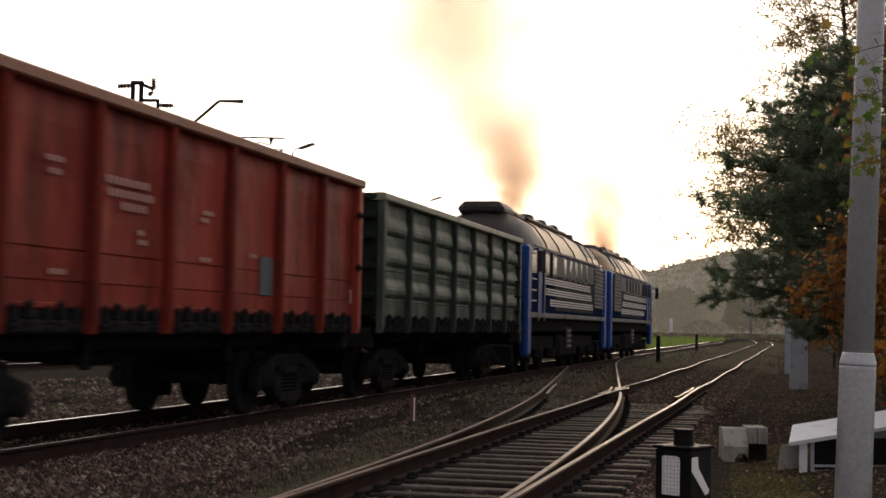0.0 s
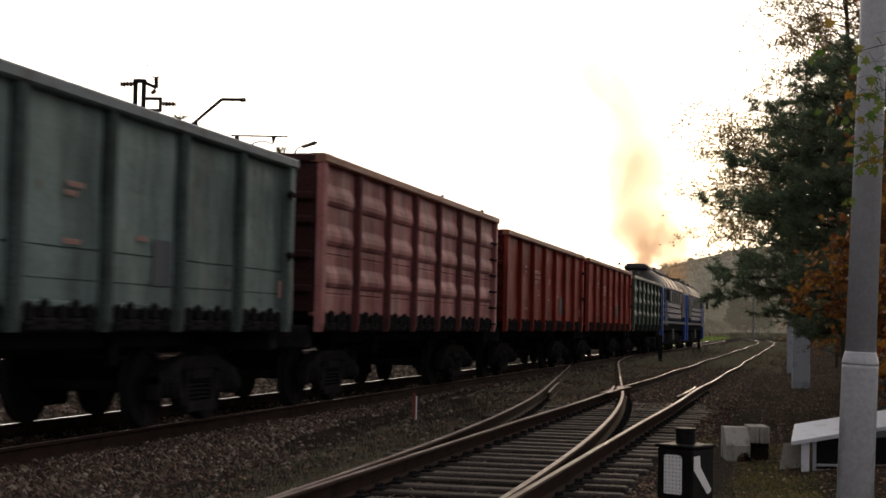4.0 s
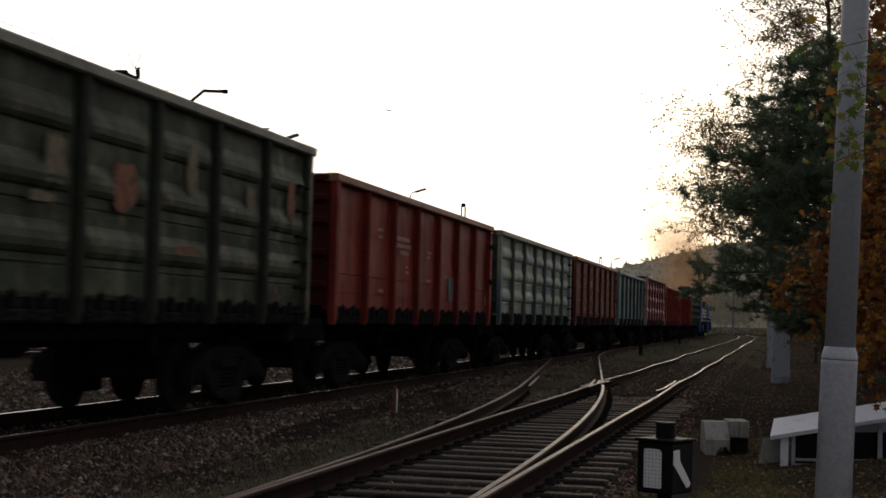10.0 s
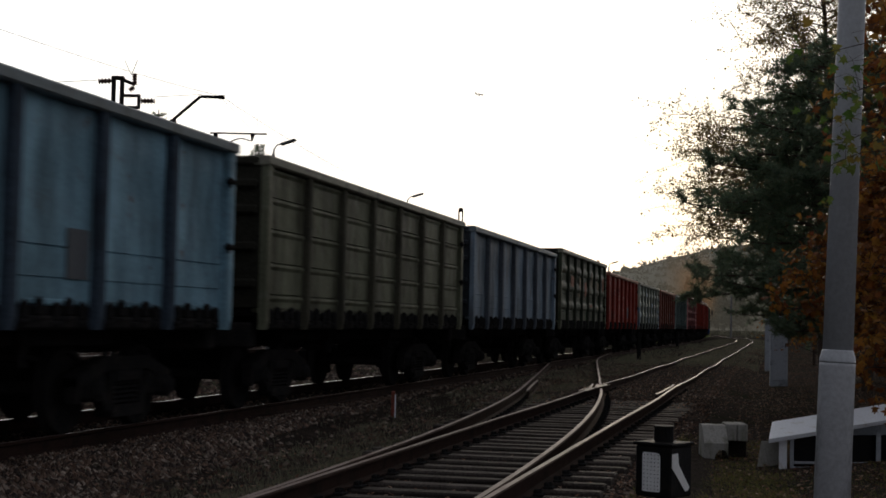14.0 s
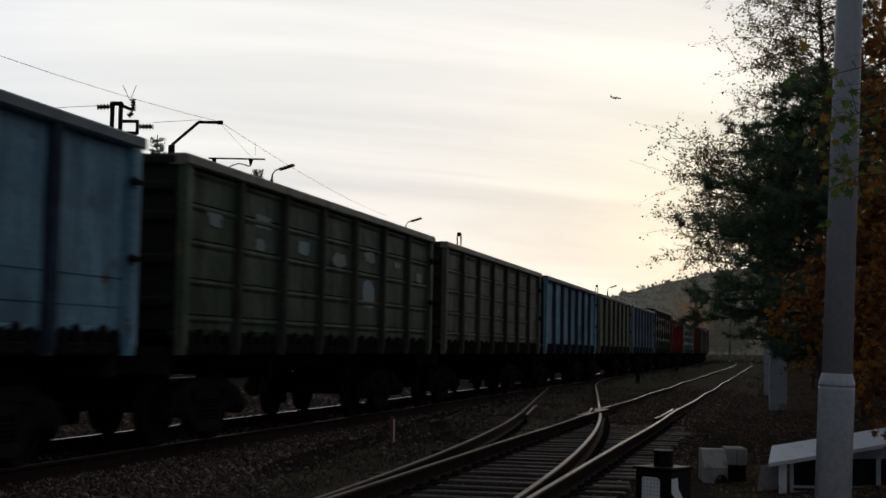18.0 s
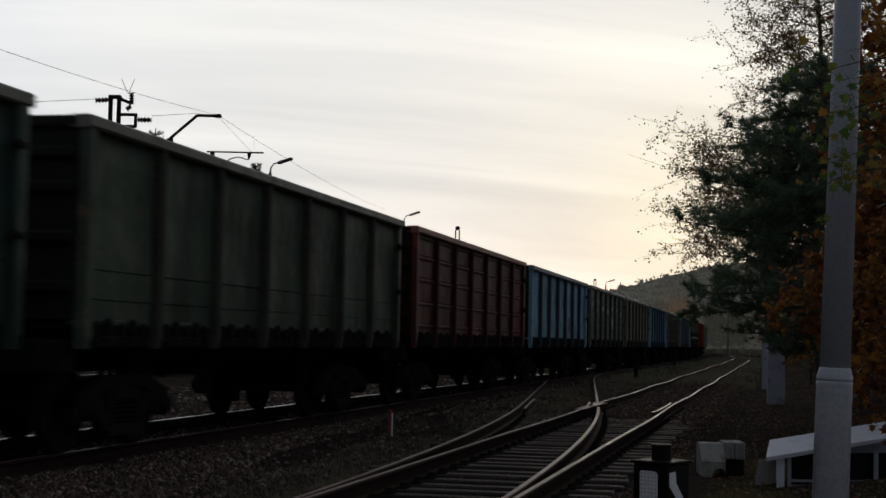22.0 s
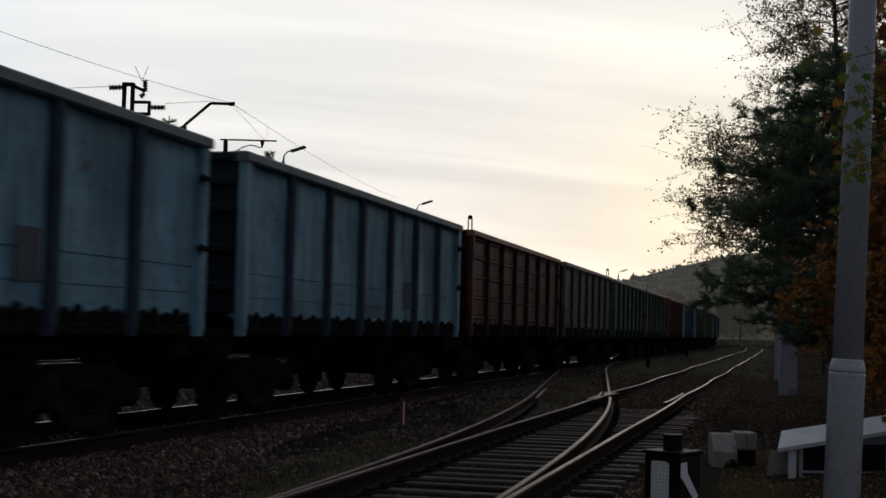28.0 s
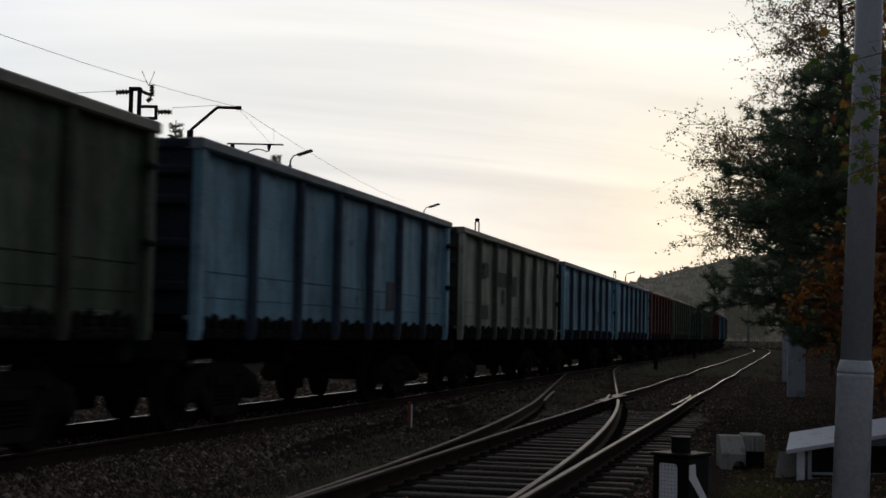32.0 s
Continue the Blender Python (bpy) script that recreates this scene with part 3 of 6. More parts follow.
    part("floor", cached("floor", floor_, STEEL_DARK), None, w)

    def backbone(bm):
        cbox(bm, (0, 0, 1.08), (0.6, BODY_L, 0.5), 0.03)
    part("centre_sill", cached("centre_sill", backbone, STEEL_DARK), None, w)

    def stringer(bm):
        cbox(bm, (0, 0, 1.12), (0.14, BODY_L - 4.6, 0.34), 0.02)

    def bearer(bm):
        cbox(bm, (0, 0, 1.22), (2.6, 0.2, 0.2), 0.03)
    for s in (-1, 1):
        part("stringer", cached("stringer", stringer, STEEL_DARK), None, w, at=Matrix.Translation((s * 0.95, 0, 0)))
    for y in (-4.3, -2.6, -0.9, 0.9, 2.6, 4.3):
        part("cross_bearer", cached("cross_bearer", bearer, STEEL_DARK), None, w, at=Matrix.Translation((0, y, 0)))

    def coal(bm):
        cbox(bm, (0, 0, 1.7), (2.85, BODY_L - 0.3, 0.5), 0.1)
    part("load", cached("load", coal, STEEL_DARK), None, w)

    def cylinder(bm):
        rod(bm, (0.45, -0.9, 0.95), (0.45, -0.1, 0.95), 0.2, seg=14)
        rod(bm, (0.45, -0.1, 0.95), (0.45, 2.4, 0.9), 0.03)
    part("brake_cylinder", cached("brake_cylinder", cylinder, STEEL_DARK), None, w)

    def tank(bm):
        lathe(bm, (-0.6, 0.3, 0.92), (0, 1, 0), ((0, 0.1), (0.06, 0.22), (1.04, 0.22), (1.1, 0.1)), 14)
    part("air_reservoir", cached("air_reservoir", tank, STEEL_DARK), None, w)

    def lever(bm):
        cbox(bm, (0, 0, 0), (0.1, 0.12, 0.5), 0.02)
        rod(bm, (-0.9, 0, -0.15), (0.15, 0, -0.15), 0.03)
    for y in (-2.0, 1.9):
        part("release_lever", cached("release_lever", lever, STEEL_DARK), None, w, at=Matrix.Translation((1.1, y, 1.0)))
    for y in (-4.325, 4.325):
        for q in bogie(w, y):
            WHEELSETS.append((q, 0.475))
    for k, (kind, i, dy, zc, wd, ht, m) in enumerate(marks):
        yc = (RIB_Y[i] + RIB_Y[i + 1]) / 2 + dy

        def plate(bm):
            if kind == "letter_bar" or kind == "repair_patch":
                cbox(bm, (0, 0, 0), (0.006, wd, ht), 0)
            else:
                rg = random.Random(int(1000 * wd + 77 * ht))
                ring = []
                for n in range(18):
                    a = 2 * math.pi * n / 18
                    c, q = math.cos(a), math.sin(a)
                    f = rg.uniform(0.72, 1.05) / max(abs(c), abs(q)) ** 0.8
                    ring.append((0.5 * wd * c * f, 0.5 * ht * q * f))
                prism(bm, ring, -0.003, 0.003, 0)
        part(kind, cached("%s%.2f%.2f" % (kind, wd, ht), plate, m), None, w, at=Matrix.Translation((HALF_W - 0.10 + {"plain": 0.008, "boarded": 0.014, "ribbed": 0.055}[style] + (0.003 * (k % 5) if "scuff" in kind else 0.0), yc, zc)))
    return w


def paint(name, c, rust=(0.11, 0.055, 0.035), amount=0.35, spots=None, streak=0.3, scale=1.4):
    c, rust = tuple(0.82 * v for v in c), tuple(0.82 * v for v in rust)
    if spots:
        spots = tuple(0.82 * v for v in spots)
    return mat(name, c, 0.55, 0.0, 0.16, scale, 26, 0.12, rust, amount, rand=0.06, spec=0.06, streak=streak, spots=spots or tuple(0.45 * q + 0.55 * r for q, r in zip(c, (0.11, 0.06, 0.04))))


P = {
    "dkgreen": paint("dark_green_paint", (0.062, 0.092, 0.07), (0.12, 0.135, 0.11), 0.35),
    "red": paint("red_lead_paint", (0.315, 0.050, 0.036), (0.21, 0.036, 0.03), 0.4),
    "maroon": paint("maroon_paint", (0.46, 0.185, 0.18), (0.55, 0.31, 0.29), 0.42),
    "teal": paint("teal_paint", (0.18, 0.25, 0.235), (0.25, 0.30, 0.275), 0.3),
    "brown": paint("red_brown_paint", (0.19, 0.055, 0.042), (0.27, 0.105, 0.068), 0.4, (0.34, 0.20, 0.13), 1.6, 0.9),
    "wine": paint("dark_wine_paint", (0.115, 0.036, 0.032), (0.17, 0.065, 0.04), 0.35, (0.26, 0.12, 0.055), 1.2, 0.9),
    "pale": paint("peeling_grey_paint", (0.31, 0.34, 0.27), (0.17, 0.27, 0.40), 0.5, (0.28, 0.21, 0.17), 1.5, 1.5),
    "olive": paint("olive_paint", (0.165, 0.175, 0.12), (0.115, 0.115, 0.08), 0.4, (0.25, 0.26, 0.21), 0.8),
    "olive2": paint("dull_olive_paint", (0.095, 0.122, 0.085), (0.15, 0.16, 0.12), 0.4, (0.22, 0.16, 0.10), 0.8),
    "peeling": paint("peeling_olive_paint", (0.075, 0.092, 0.062), (0.15, 0.155, 0.11), 0.5, (0.30, 0.17, 0.11), 1.1, 2.0),
    "bluegrey": paint("grey_blue_paint", (0.20, 0.27, 0.34), (0.15, 0.17, 0.19), 0.4),
    "blue": paint("light_blue_paint", (0.225, 0.40, 0.50), (0.19, 0.31, 0.385), 0.35, (0.17, 0.14, 0.13), 1.4),
    "green": paint("bottle_green_paint", (0.065, 0.108, 0.085), (0.11, 0.14, 0.12), 0.3),
    "cream": paint("faded_cream_green_paint", (0.36, 0.395, 0.325), (0.28, 0.285, 0.22), 0.4),
}
# side posts: wall paint darkened for grime and for the shadow on the ribs
DIRT_SHADE = {k: mat("grimy_shade_" + k + "_posts", tuple(0.55 * c for c in v), 0.8, 0, 0.25, 1.8, 30, 0.15, tuple(0.3 * c + 0.01 for c in v), 0.5, rand=0.08, spec=0.03)
         for k, v in {"dkgreen": (0.075, 0.105, 0.085), "red": (0.33, 0.05, 0.034), "maroon": (0.22, 0.08, 0.08), "teal": (0.13, 0.18, 0.17), "brown": (0.18, 0.06, 0.04), "wine": (0.12, 0.045, 0.038), "pale": (0.24, 0.27, 0.23),
                      "olive": (0.14, 0.135, 0.10), "olive2": (0.115, 0.12, 0.09), "peeling": (0.07, 0.08, 0.06), "bluegrey": (0.17, 0.2, 0.24), "blue": (0.10, 0.14, 0.19), "green": (0.08, 0.11, 0.09), "cream": (0.22, 0.22, 0.18)}.items()}
# wagon ends: post paint halved, the shade of the gaps put into the colour
END_SHADE = {k: mat("gap_shade_" + k + "_end", tuple(0.5 * c + 0.006 for c in v.node_tree.nodes["Color Ramp"].color_ramp.elements[0].color[:3]), 0.9, 0, 0.3, 3, 30, 0.1, spec=0.05) for k, v in DIRT_SHADE.items()}
TOP = mat("rusty_top_rail", (0.28, 0.115, 0.07), 0.6, 0.0, 0.2, 2, 40, 0.15, (0.20, 0.09, 0.06), 0.45)
TOP_BLUE = mat("dull_blue_top_rail", (0.15, 0.185, 0.20), 0.6, 0.0, 0.2, 2, 40, 0.15, (0.10, 0.11, 0.115), 0.45)
TOP_GREY = mat("dusty_top_rail", (0.22, 0.215, 0.165), 0.6, 0.0, 0.2, 2, 40, 0.15, (0.11, 0.10, 0.09), 0.45)
CHALK = mat("faded_lettering", (0.46, 0.26, 0.22), 0.8, 0, 0.15, 20, 90, 0.0)
PATCH = mat("grey_patch", (0.10, 0.11, 0.12), 0.7, 0, 0.2, 5, 40, 0.1)


def lettering():
    """Faded rows of lettering and numbers as plain bars, and a darker maintenance patch: kind, bay, shift, height, width, tall, paint."""
    out = []
    for k, (n, y0, wd) in enumerate(((9, -0.55, 0.07), (11, -0.50, 0.055), (6, -0.2, 0.06))):
        for i in range(n):
            out.append(("letter_bar", 2, y0 + i * (wd + 0.045), 2.70 - 0.125 * k, wd, 0.08, CHALK))
    for bay, y, z, wd in ((3, 0.15, 2.55, 0.34), (3, 0.1, 2.46, 0.28), (3, 0.1, 2.0, 0.36), (1, 0.0, 2.78, 0.42), (1, 0.05, 2.66, 0.3), (1, 0.1, 1.72, 0.36), (2, 0.2, 2.2, 0.22), (2, 0.2, 2.1, 0.26), (4, -0.1, 2.12, 0.3)):
        out += [("letter_bar", bay, y + 0.085 * i, z, 0.055, 0.055, CHALK) for i in range(int(wd / 0.085))]
    out.append(("letter_bar", 6, 0.7, 1.7, 0.09, 0.22, CHALK))
    out.append(("repair_patch", 4, 0.5, 1.88, 0.46, 0.5, PATCH))
    return out


MK = lettering()
RED_BAR = mat("faded_red_bar", (0.20, 0.09, 0.07), 0.8, 0, 0.2, 12, 60, 0.0)
GREEN_PATCH = mat("dark_green_overpaint", (0.075, 0.092, 0.075), 0.75, 0, 0.3, 6, 40, 0.1, (0.13, 0.15, 0.125), 0.45, spec=0.05)
RUST_BAR = mat("orange_rust_scuff", (0.25, 0.11, 0.065), 0.85, 0, 0.3, 7, 50, 0.1, (0.12, 0.05, 0.04), 0.5)
TAN_BAR = mat("worn_tan_scuff", (0.20, 0.16, 0.10), 0.85, 0, 0.3, 9, 50, 0.1, (0.10, 0.10, 0.07), 0.5)
BLUE_BAR = mat("pale_blue_scuff", (0.29, 0.36, 0.38), 0.8, 0, 0.2, 12, 60, 0.0)
GREY_BAR = mat("grey_lettering", (0.28, 0.30, 0.27), 0.8, 0, 0.2, 12, 60, 0.0)
SCUFFS = {
    8: [("rust_scuff", b, y, z, w_, h_, RUST_BAR if k % 2 == 0 else TAN_BAR) for k, (b, y, z, w_, h_) in enumerate(((1, 0.15, 2.72, 0.80, 0.46), (2, 0.35, 2.70, 0.42, 0.52), (3, 0.10, 2.56, 0.62, 0.56), (4, 0.1, 2.92, 0.30, 0.66), (6, 0.1, 2.85, 0.34, 0.58), (5, 0.3, 2.72, 0.30, 0.40), (4, 0.0, 1.98, 0.72, 0.13), (2, 0.1, 2.32, 0.5, 0.12)))],
    12: [("letter_bar", 6, 0.1, z, 0.75 - 0.1 * k, 0.08, RED_BAR) for k, z in enumerate((2.95, 2.82, 2.69))] + [("rust_scuff", 6, -0.2, 1.7, 0.3, 0.3, RED_BAR)] + [("letter_bar", b, 0.1, 2.2, 0.3, 0.08, GREY_BAR) for b in (3, 5)],
    13: [("scuff_plate", 4, 0.1, 2.15, 0.75, 0.5, BLUE_BAR), ("scuff_plate", 1, 0.0, 2.6, 0.4, 0.2, GREY_BAR), ("scuff_plate", 5, 0.2, 2.75, 0.5, 0.12, GREY_BAR), ("scuff_plate", 4, 0.1, 2.78, 0.75, 0.2, GREY_BAR), ("scuff_plate", 3, 0.1, 2.62, 0.8, 0.24, GREY_BAR), ("scuff_plate", 2, 0.1, 2.7, 0.6, 0.22, BLUE_BAR),
         ("scuff_plate", 1, 0.1, 2.92, 0.7, 0.2, GREY_BAR), ("scuff_plate", 6, 0.1, 2.6, 0.5, 0.2, GREY_BAR), ("scuff_plate", 0, 0.1, 2.8, 0.5, 0.2, GREY_BAR)],
    17: [("letter_bar", b, y, z, w_, h_, GREY_BAR) for b, y, z, w_, h_ in ((3, 0.1, 2.55, 0.85, 0.2), (3, 0.0, 1.75, 0.5, 0.1), (3, 0.0, 1.62, 0.6, 0.08), (4, 0.2, 2.3, 0.3, 0.1), (4, 0.1, 1.85, 0.4, 0.08), (4, 0.1, 1.72, 0.4, 0.08), (2, 0.0, 1.65, 0.35, 0.12))],
    22: [("repair_patch", b, y, z, w_, h_, GREEN_PATCH) for b, y, z, w_, h_ in ((1, 0.0, 2.7, 0.55, 0.32), (2, 0.1, 2.55, 1.1, 0.34), (2, 0.3, 2.15, 0.3, 0.32), (3, 0.0, 2.45, 0.5, 0.5), (1, 0.0, 1.75, 0.7, 0.3), (4, 0.2, 1.62, 0.35, 0.2))],
}
CONSIST = [
    ("ribbed", "dkgreen", "dark green open wagon with pressed walls and worn ribs", 3.48, 0),
    ("plain", "red", "bright red open wagon with smooth sheet walls", 3.55, 1),
    ("plain", "red", "red open wagon with faded lettering bars", 3.55, 1),
    ("ribbed", "maroon", "tall maroon open wagon with bulging pressed panels", 3.72, 0),
    ("plain", "teal", "teal green open wagon with smooth walls", 3.48, 1),
    ("boarded", "brown", "rusty red-brown open wagon with grooved walls", 3.48, 1),
    ("ribbed", "pale", "pale grey-green open wagon with peeling paint", 3.48, 0),
    ("plain", "red", "red open wagon with faded lettering bars", 3.48, 1),
    ("ribbed", "peeling", "dark olive open wagon with pressed panels and orange scuffs", 3.72, 0),
    ("plain", "bluegrey", "grey-blue open wagon with smooth walls", 3.48, 0),
    ("boarded", "olive", "olive open wagon with grooved walls", 3.48, 0),
    ("plain", "blue", "light blue open wagon with a grey patch", 3.48, 2),
    ("boarded", "olive", "dull olive open wagon with red lettering bars", 3.48, 1),
    ("boarded", "olive2", "dark olive open wagon with pale blue scuffs", 3.48, 1),
    ("plain", "blue", "light blue open wagon with rust spots", 3.48, 2),
    ("boarded", "wine", "dark red open wagon with grooved walls and rust patches", 3.48, 0),
    ("plain", "olive2", "dark grey-green open wagon with smooth walls", 3.48, 0),
    ("plain", "green", "bottle green open wagon with pale lettering bars", 3.48, 1),
    ("boarded", "olive2", "olive green open wagon with grooved walls", 3.48, 0),
    ("boarded", "wine", "dark wine-red open wagon with grooved walls and rust patches", 3.48, 0),
    ("plain", "blue", "light blue open wagon with a welded seam", 3.48, 2),
    ("plain", "blue", "light blue open wagon, slightly darker", 3.48, 2),
    ("plain", "cream", "faded cream-green open wagon with dark square patches", 3.48, 2),
    ("plain", "blue", "light blue open wagon with a dark patch", 3.48, 2),
    ("plain", "olive2", "dark grey-green open wagon with smooth walls", 3.48, 0),
    ("plain", "brown", "red-brown open wagon with smooth walls", 3.48, 0),
]
TRAIN = []
for i, (style, col, label, hgt, mk) in enumerate(CONSIST):
    marks = SCUFFS[i] if i in SCUFFS else MK if mk == 1 else ([q for q in MK if q[0] == "repair_patch"] if mk == 2 else [])
    wg = gondola(style, P[col], TOP if col in ("red", "brown", "maroon", "wine") else TOP_BLUE if col in ("blue", "bluegrey", "teal") else TOP_GREY, label, hgt, marks, DIRT_SHADE[col], END_SHADE[col])
    TRAIN.append((wg, -PITCH * i - BODY_L / 2, 0))


# ---- tracks and turnout ----
SW_Y, SW_R, SW_END = 7.5, 187.6, 30.5
SLOPE = (SW_END - SW_Y) / SW_R
OFF = TRAIN_X - NEAR_X


def diverge(y):
    """Offset to the left of the branch that leaves the near track and joins the train's track."""
    if y <= SW_Y:
        return 0.0
    d1 = (SW_END - SW_Y) ** 2 / (2 * SW_R)
    rest = SLOPE * SLOPE * SW_R / 2
    y1 = SW_END + (-OFF - d1 - rest) / SLOPE
    if y <= SW_END:
        return (y - SW_Y) ** 2 / (2 * SW_R)
    if y <= y1:
        return d1 + SLOPE * (y - SW_END)
    u = min(y - y1, SLOPE * SW_R)
    return d1 + SLOPE * (y1 - SW_END) + SLOPE * u - u * u / (2 * SW_R)


def track_line(x0, y0, y1, step=5):
    pts, s = [], y0
    while s < y1:
        x, y, a = on_track(x0, s)
        pts.append((x, y))
        s += 30 if s < -10 else step
    x, y, a = on_track(x0, y1)
    return pts + [(x, y)]


def fix_plates(pts):
    """Base plates with two spikes on each side of a rail."""
    bm = bmesh.new()
    for x, y in pts:
        cbox(bm, (x, y, -0.170), (0.30, 0.16, 0.02), 0.004)
        for s in (-1, 1):
            cbox(bm, (x + s * 0.085, y, -0.145), (0.05, 0.06, 0.04), 0.008)
            rod(bm, (x + s * 0.115, y, -0.165), (x + s * 0.115, y, -0.125), 0.018, seg=6)
    return bm


def sleeper_mesh(length):
    bm = bmesh.new()
    cbox(bm, (0, 0, -0.255), (length, 0.23, 0.15), 0.018)
    vs = [v for v in bm.verts]
    for v in vs:
        v.co += Vector((random.uniform(-0.015, 0.015), random.uniform(-0.008, 0.008), random.uniform(-0.006, 0.004)))
    return mesh_of(bm, "sleeper", WOOD_SLEEPER)


FAR_SLEEPER = sleeper_mesh(2.6)


def tracks():
    near = thing("siding_track", "siding track with rusty rails on dark wooden sleepers", "railway track", kind="structure")
    main = thing("main_track", "main track with shiny rails on dark sleepers", "railway track", kind="structure")
    branch = thing("turnout_track", "curved turnout rails joining siding and main track", "railway track", kind="structure")
    h = GAUGE / 2 + 0.0375
    for s in (-1, 1):
        sweep("rail", track_line(TRAIN_X + s * h, -340, 420), main, "", RAIL_TOP if s < 0 else RAIL_WORN)
        if s > 0:
            sweep("rail", track_line(NEAR_X + h, -60, 420, 2.0), near, uneven=True)
        else:
            sweep("rail", track_line(NEAR_X - h, -60, 30.2, 2.0), near, uneven=True)
            sweep("rail", track_line(NEAR_X - h, 31.9, 420, 2.0), near, uneven=True)
    back = thing("station_track", "further track with shiny rails behind the main track", "railway track", kind="structure")
    for s in (-1, 1):
        sweep("rail", track_line(FAR_X + s * h, -60, 200), back, "", RAIL_TOP)
    for k in range(60):
        part("sleeper", FAR_SLEEPER, None, back, at=pose(FAR_X, 26 + 0.65 * k, -0.01))
    ys = [4.8 + 0.6 * i for i in range(120)]
    left = [(NEAR_X - h - diverge(y) - 0.035 * min(1, (y - 4) / 3), y) for y in ys if -h - diverge(y) > OFF + h + 0.08]
    right = [(NEAR_X + h - diverge(y) - 0.035 * min(1, (y - 4) / 3), y) for y in ys if h - diverge(y) > OFF + h + 0.02]
    sweep("rail", left, branch)
    gap = [p for p in right if p[1] < 30.6]
    sweep("rail", gap, branch)
    sweep("rail", [p for p in right if p[1] > 31.4], branch)
    # frog nose, wing rails and check rails
    fx, fy = NEAR_X - h, 31.0
    bm = bmesh.new()
    prism(bm, [(fx - 0.02, fy - 0.2), (fx + 0.03, fy - 0.2), (fx + 0.09, fy + 1.3), (fx - 0.16, fy + 1.3)], -0.16, -0.002, 2)
    part("frog", bm, RAIL_WORN, branch, "worn bright crossing nose")
    for pts in ([(fx + 0.05, fy - 2.2), (fx + 0.045, fy - 0.7), (fx + 0.10, fy + 0.4), (fx + 0.15, fy + 1.1)], [(fx - 0.10, fy - 2.2), (fx - 0.06, fy - 0.7), (fx - 0.17, fy + 0.6), (fx - 0.26, fy + 1.4)],
                [(NEAR_X + h - 0.15, 28.3), (NEAR_X + h - 0.115, 29.2), (NEAR_X + h - 0.115, 32.4), (NEAR_X + h - 0.15, 33.3)],
                [(NEAR_X - h - diverge(28.3) + 0.13, 28.3), (NEAR_X - h - diverge(29.2) + 0.115, 29.2), (NEAR_X - h - diverge(32.4) + 0.115, 32.4), (NEAR_X - h - diverge(33.3) + 0.13, 33.3)]):
        sweep("check_rail", pts, branch)
    bm = bmesh.new()
    rod(bm, (NEAR_X - h, 9.1, -0.12), (-0.85, 9.1, -0.12), 0.02)
    part("switch_rod", bm, STEEL_DARK, branch)
    # sleepers: long timbers under the turnout, ordinary ones beyond
    shorts = [sleeper_mesh(2.7) for _ in range(4)]
    longs = {}
    plates = []
    y, i = -14.15, 0
    while y < 62:
        d = diverge(y)
        ln = 2.7 + (d if y < 46 else 0)
        if y < 46:
            k = round(ln * 4) / 4
            if k not in longs:
                longs[k] = sleeper_mesh(k)
            me, cx = longs[k], NEAR_X - (k - 2.7) / 2
        else:
            me, cx = shorts[i % 4], NEAR_X
        part("sleeper", me, None, near, at=pose(cx + random.uniform(-0.05, 0.05), y, random.uniform(-0.006, 0.004), 0, 0, random.uniform(-0.7, 0.7)))
        plates += [(NEAR_X - h, y), (NEAR_X + h, y)]
        if y > 14 and y < 46:
            plates += [(NEAR_X + h - d, y), (NEAR_X - h - d, y)]
        y += 0.58
        i += 1
    part("base_plates", fix_plates([p for p in plates if p[1] < 34]), STEEL_DARK, near, "rusted base plates and spikes")["kind"] = "stuff"
    y = 46.4
    while y < 74:
        x = NEAR_X - diverge(y)
        part("sleeper", shorts[i % 4], None, branch, at=pose(x, y, -0.012, 0, 0, 6 if y < 60 else 3))
        y += 0.58
        i += 1
    y = -22.0
    while y < 72:
        part("sleeper", shorts[i % 4], None, main, at=pose(TRAIN_X, y, random.uniform(-0.03, -0.015), 0, 0, random.uniform(-0.5, 0.5)))
        y += 0.60
        i += 1
    bm = bmesh.new()
    for y in range(70, 260):
        x, yy, a = on_track(TRAIN_X, y * 1.0)
        cbox(bm, (x, yy, -0.26), (2.7, 0.24, 0.15), 0, Matrix.Rotation(a, 4, "Z"))
        x, yy, a = on_track(NEAR_X, y * 1.0 - 8)
        cbox(bm, (x, yy, -0.26), (2.7, 0.24, 0.15), 0, Matrix.Rotation(a, 4, "Z"))
    part("far_sleepers", bm, WOOD_SLEEPER, near)["kind"] = "stuff"


tracks()


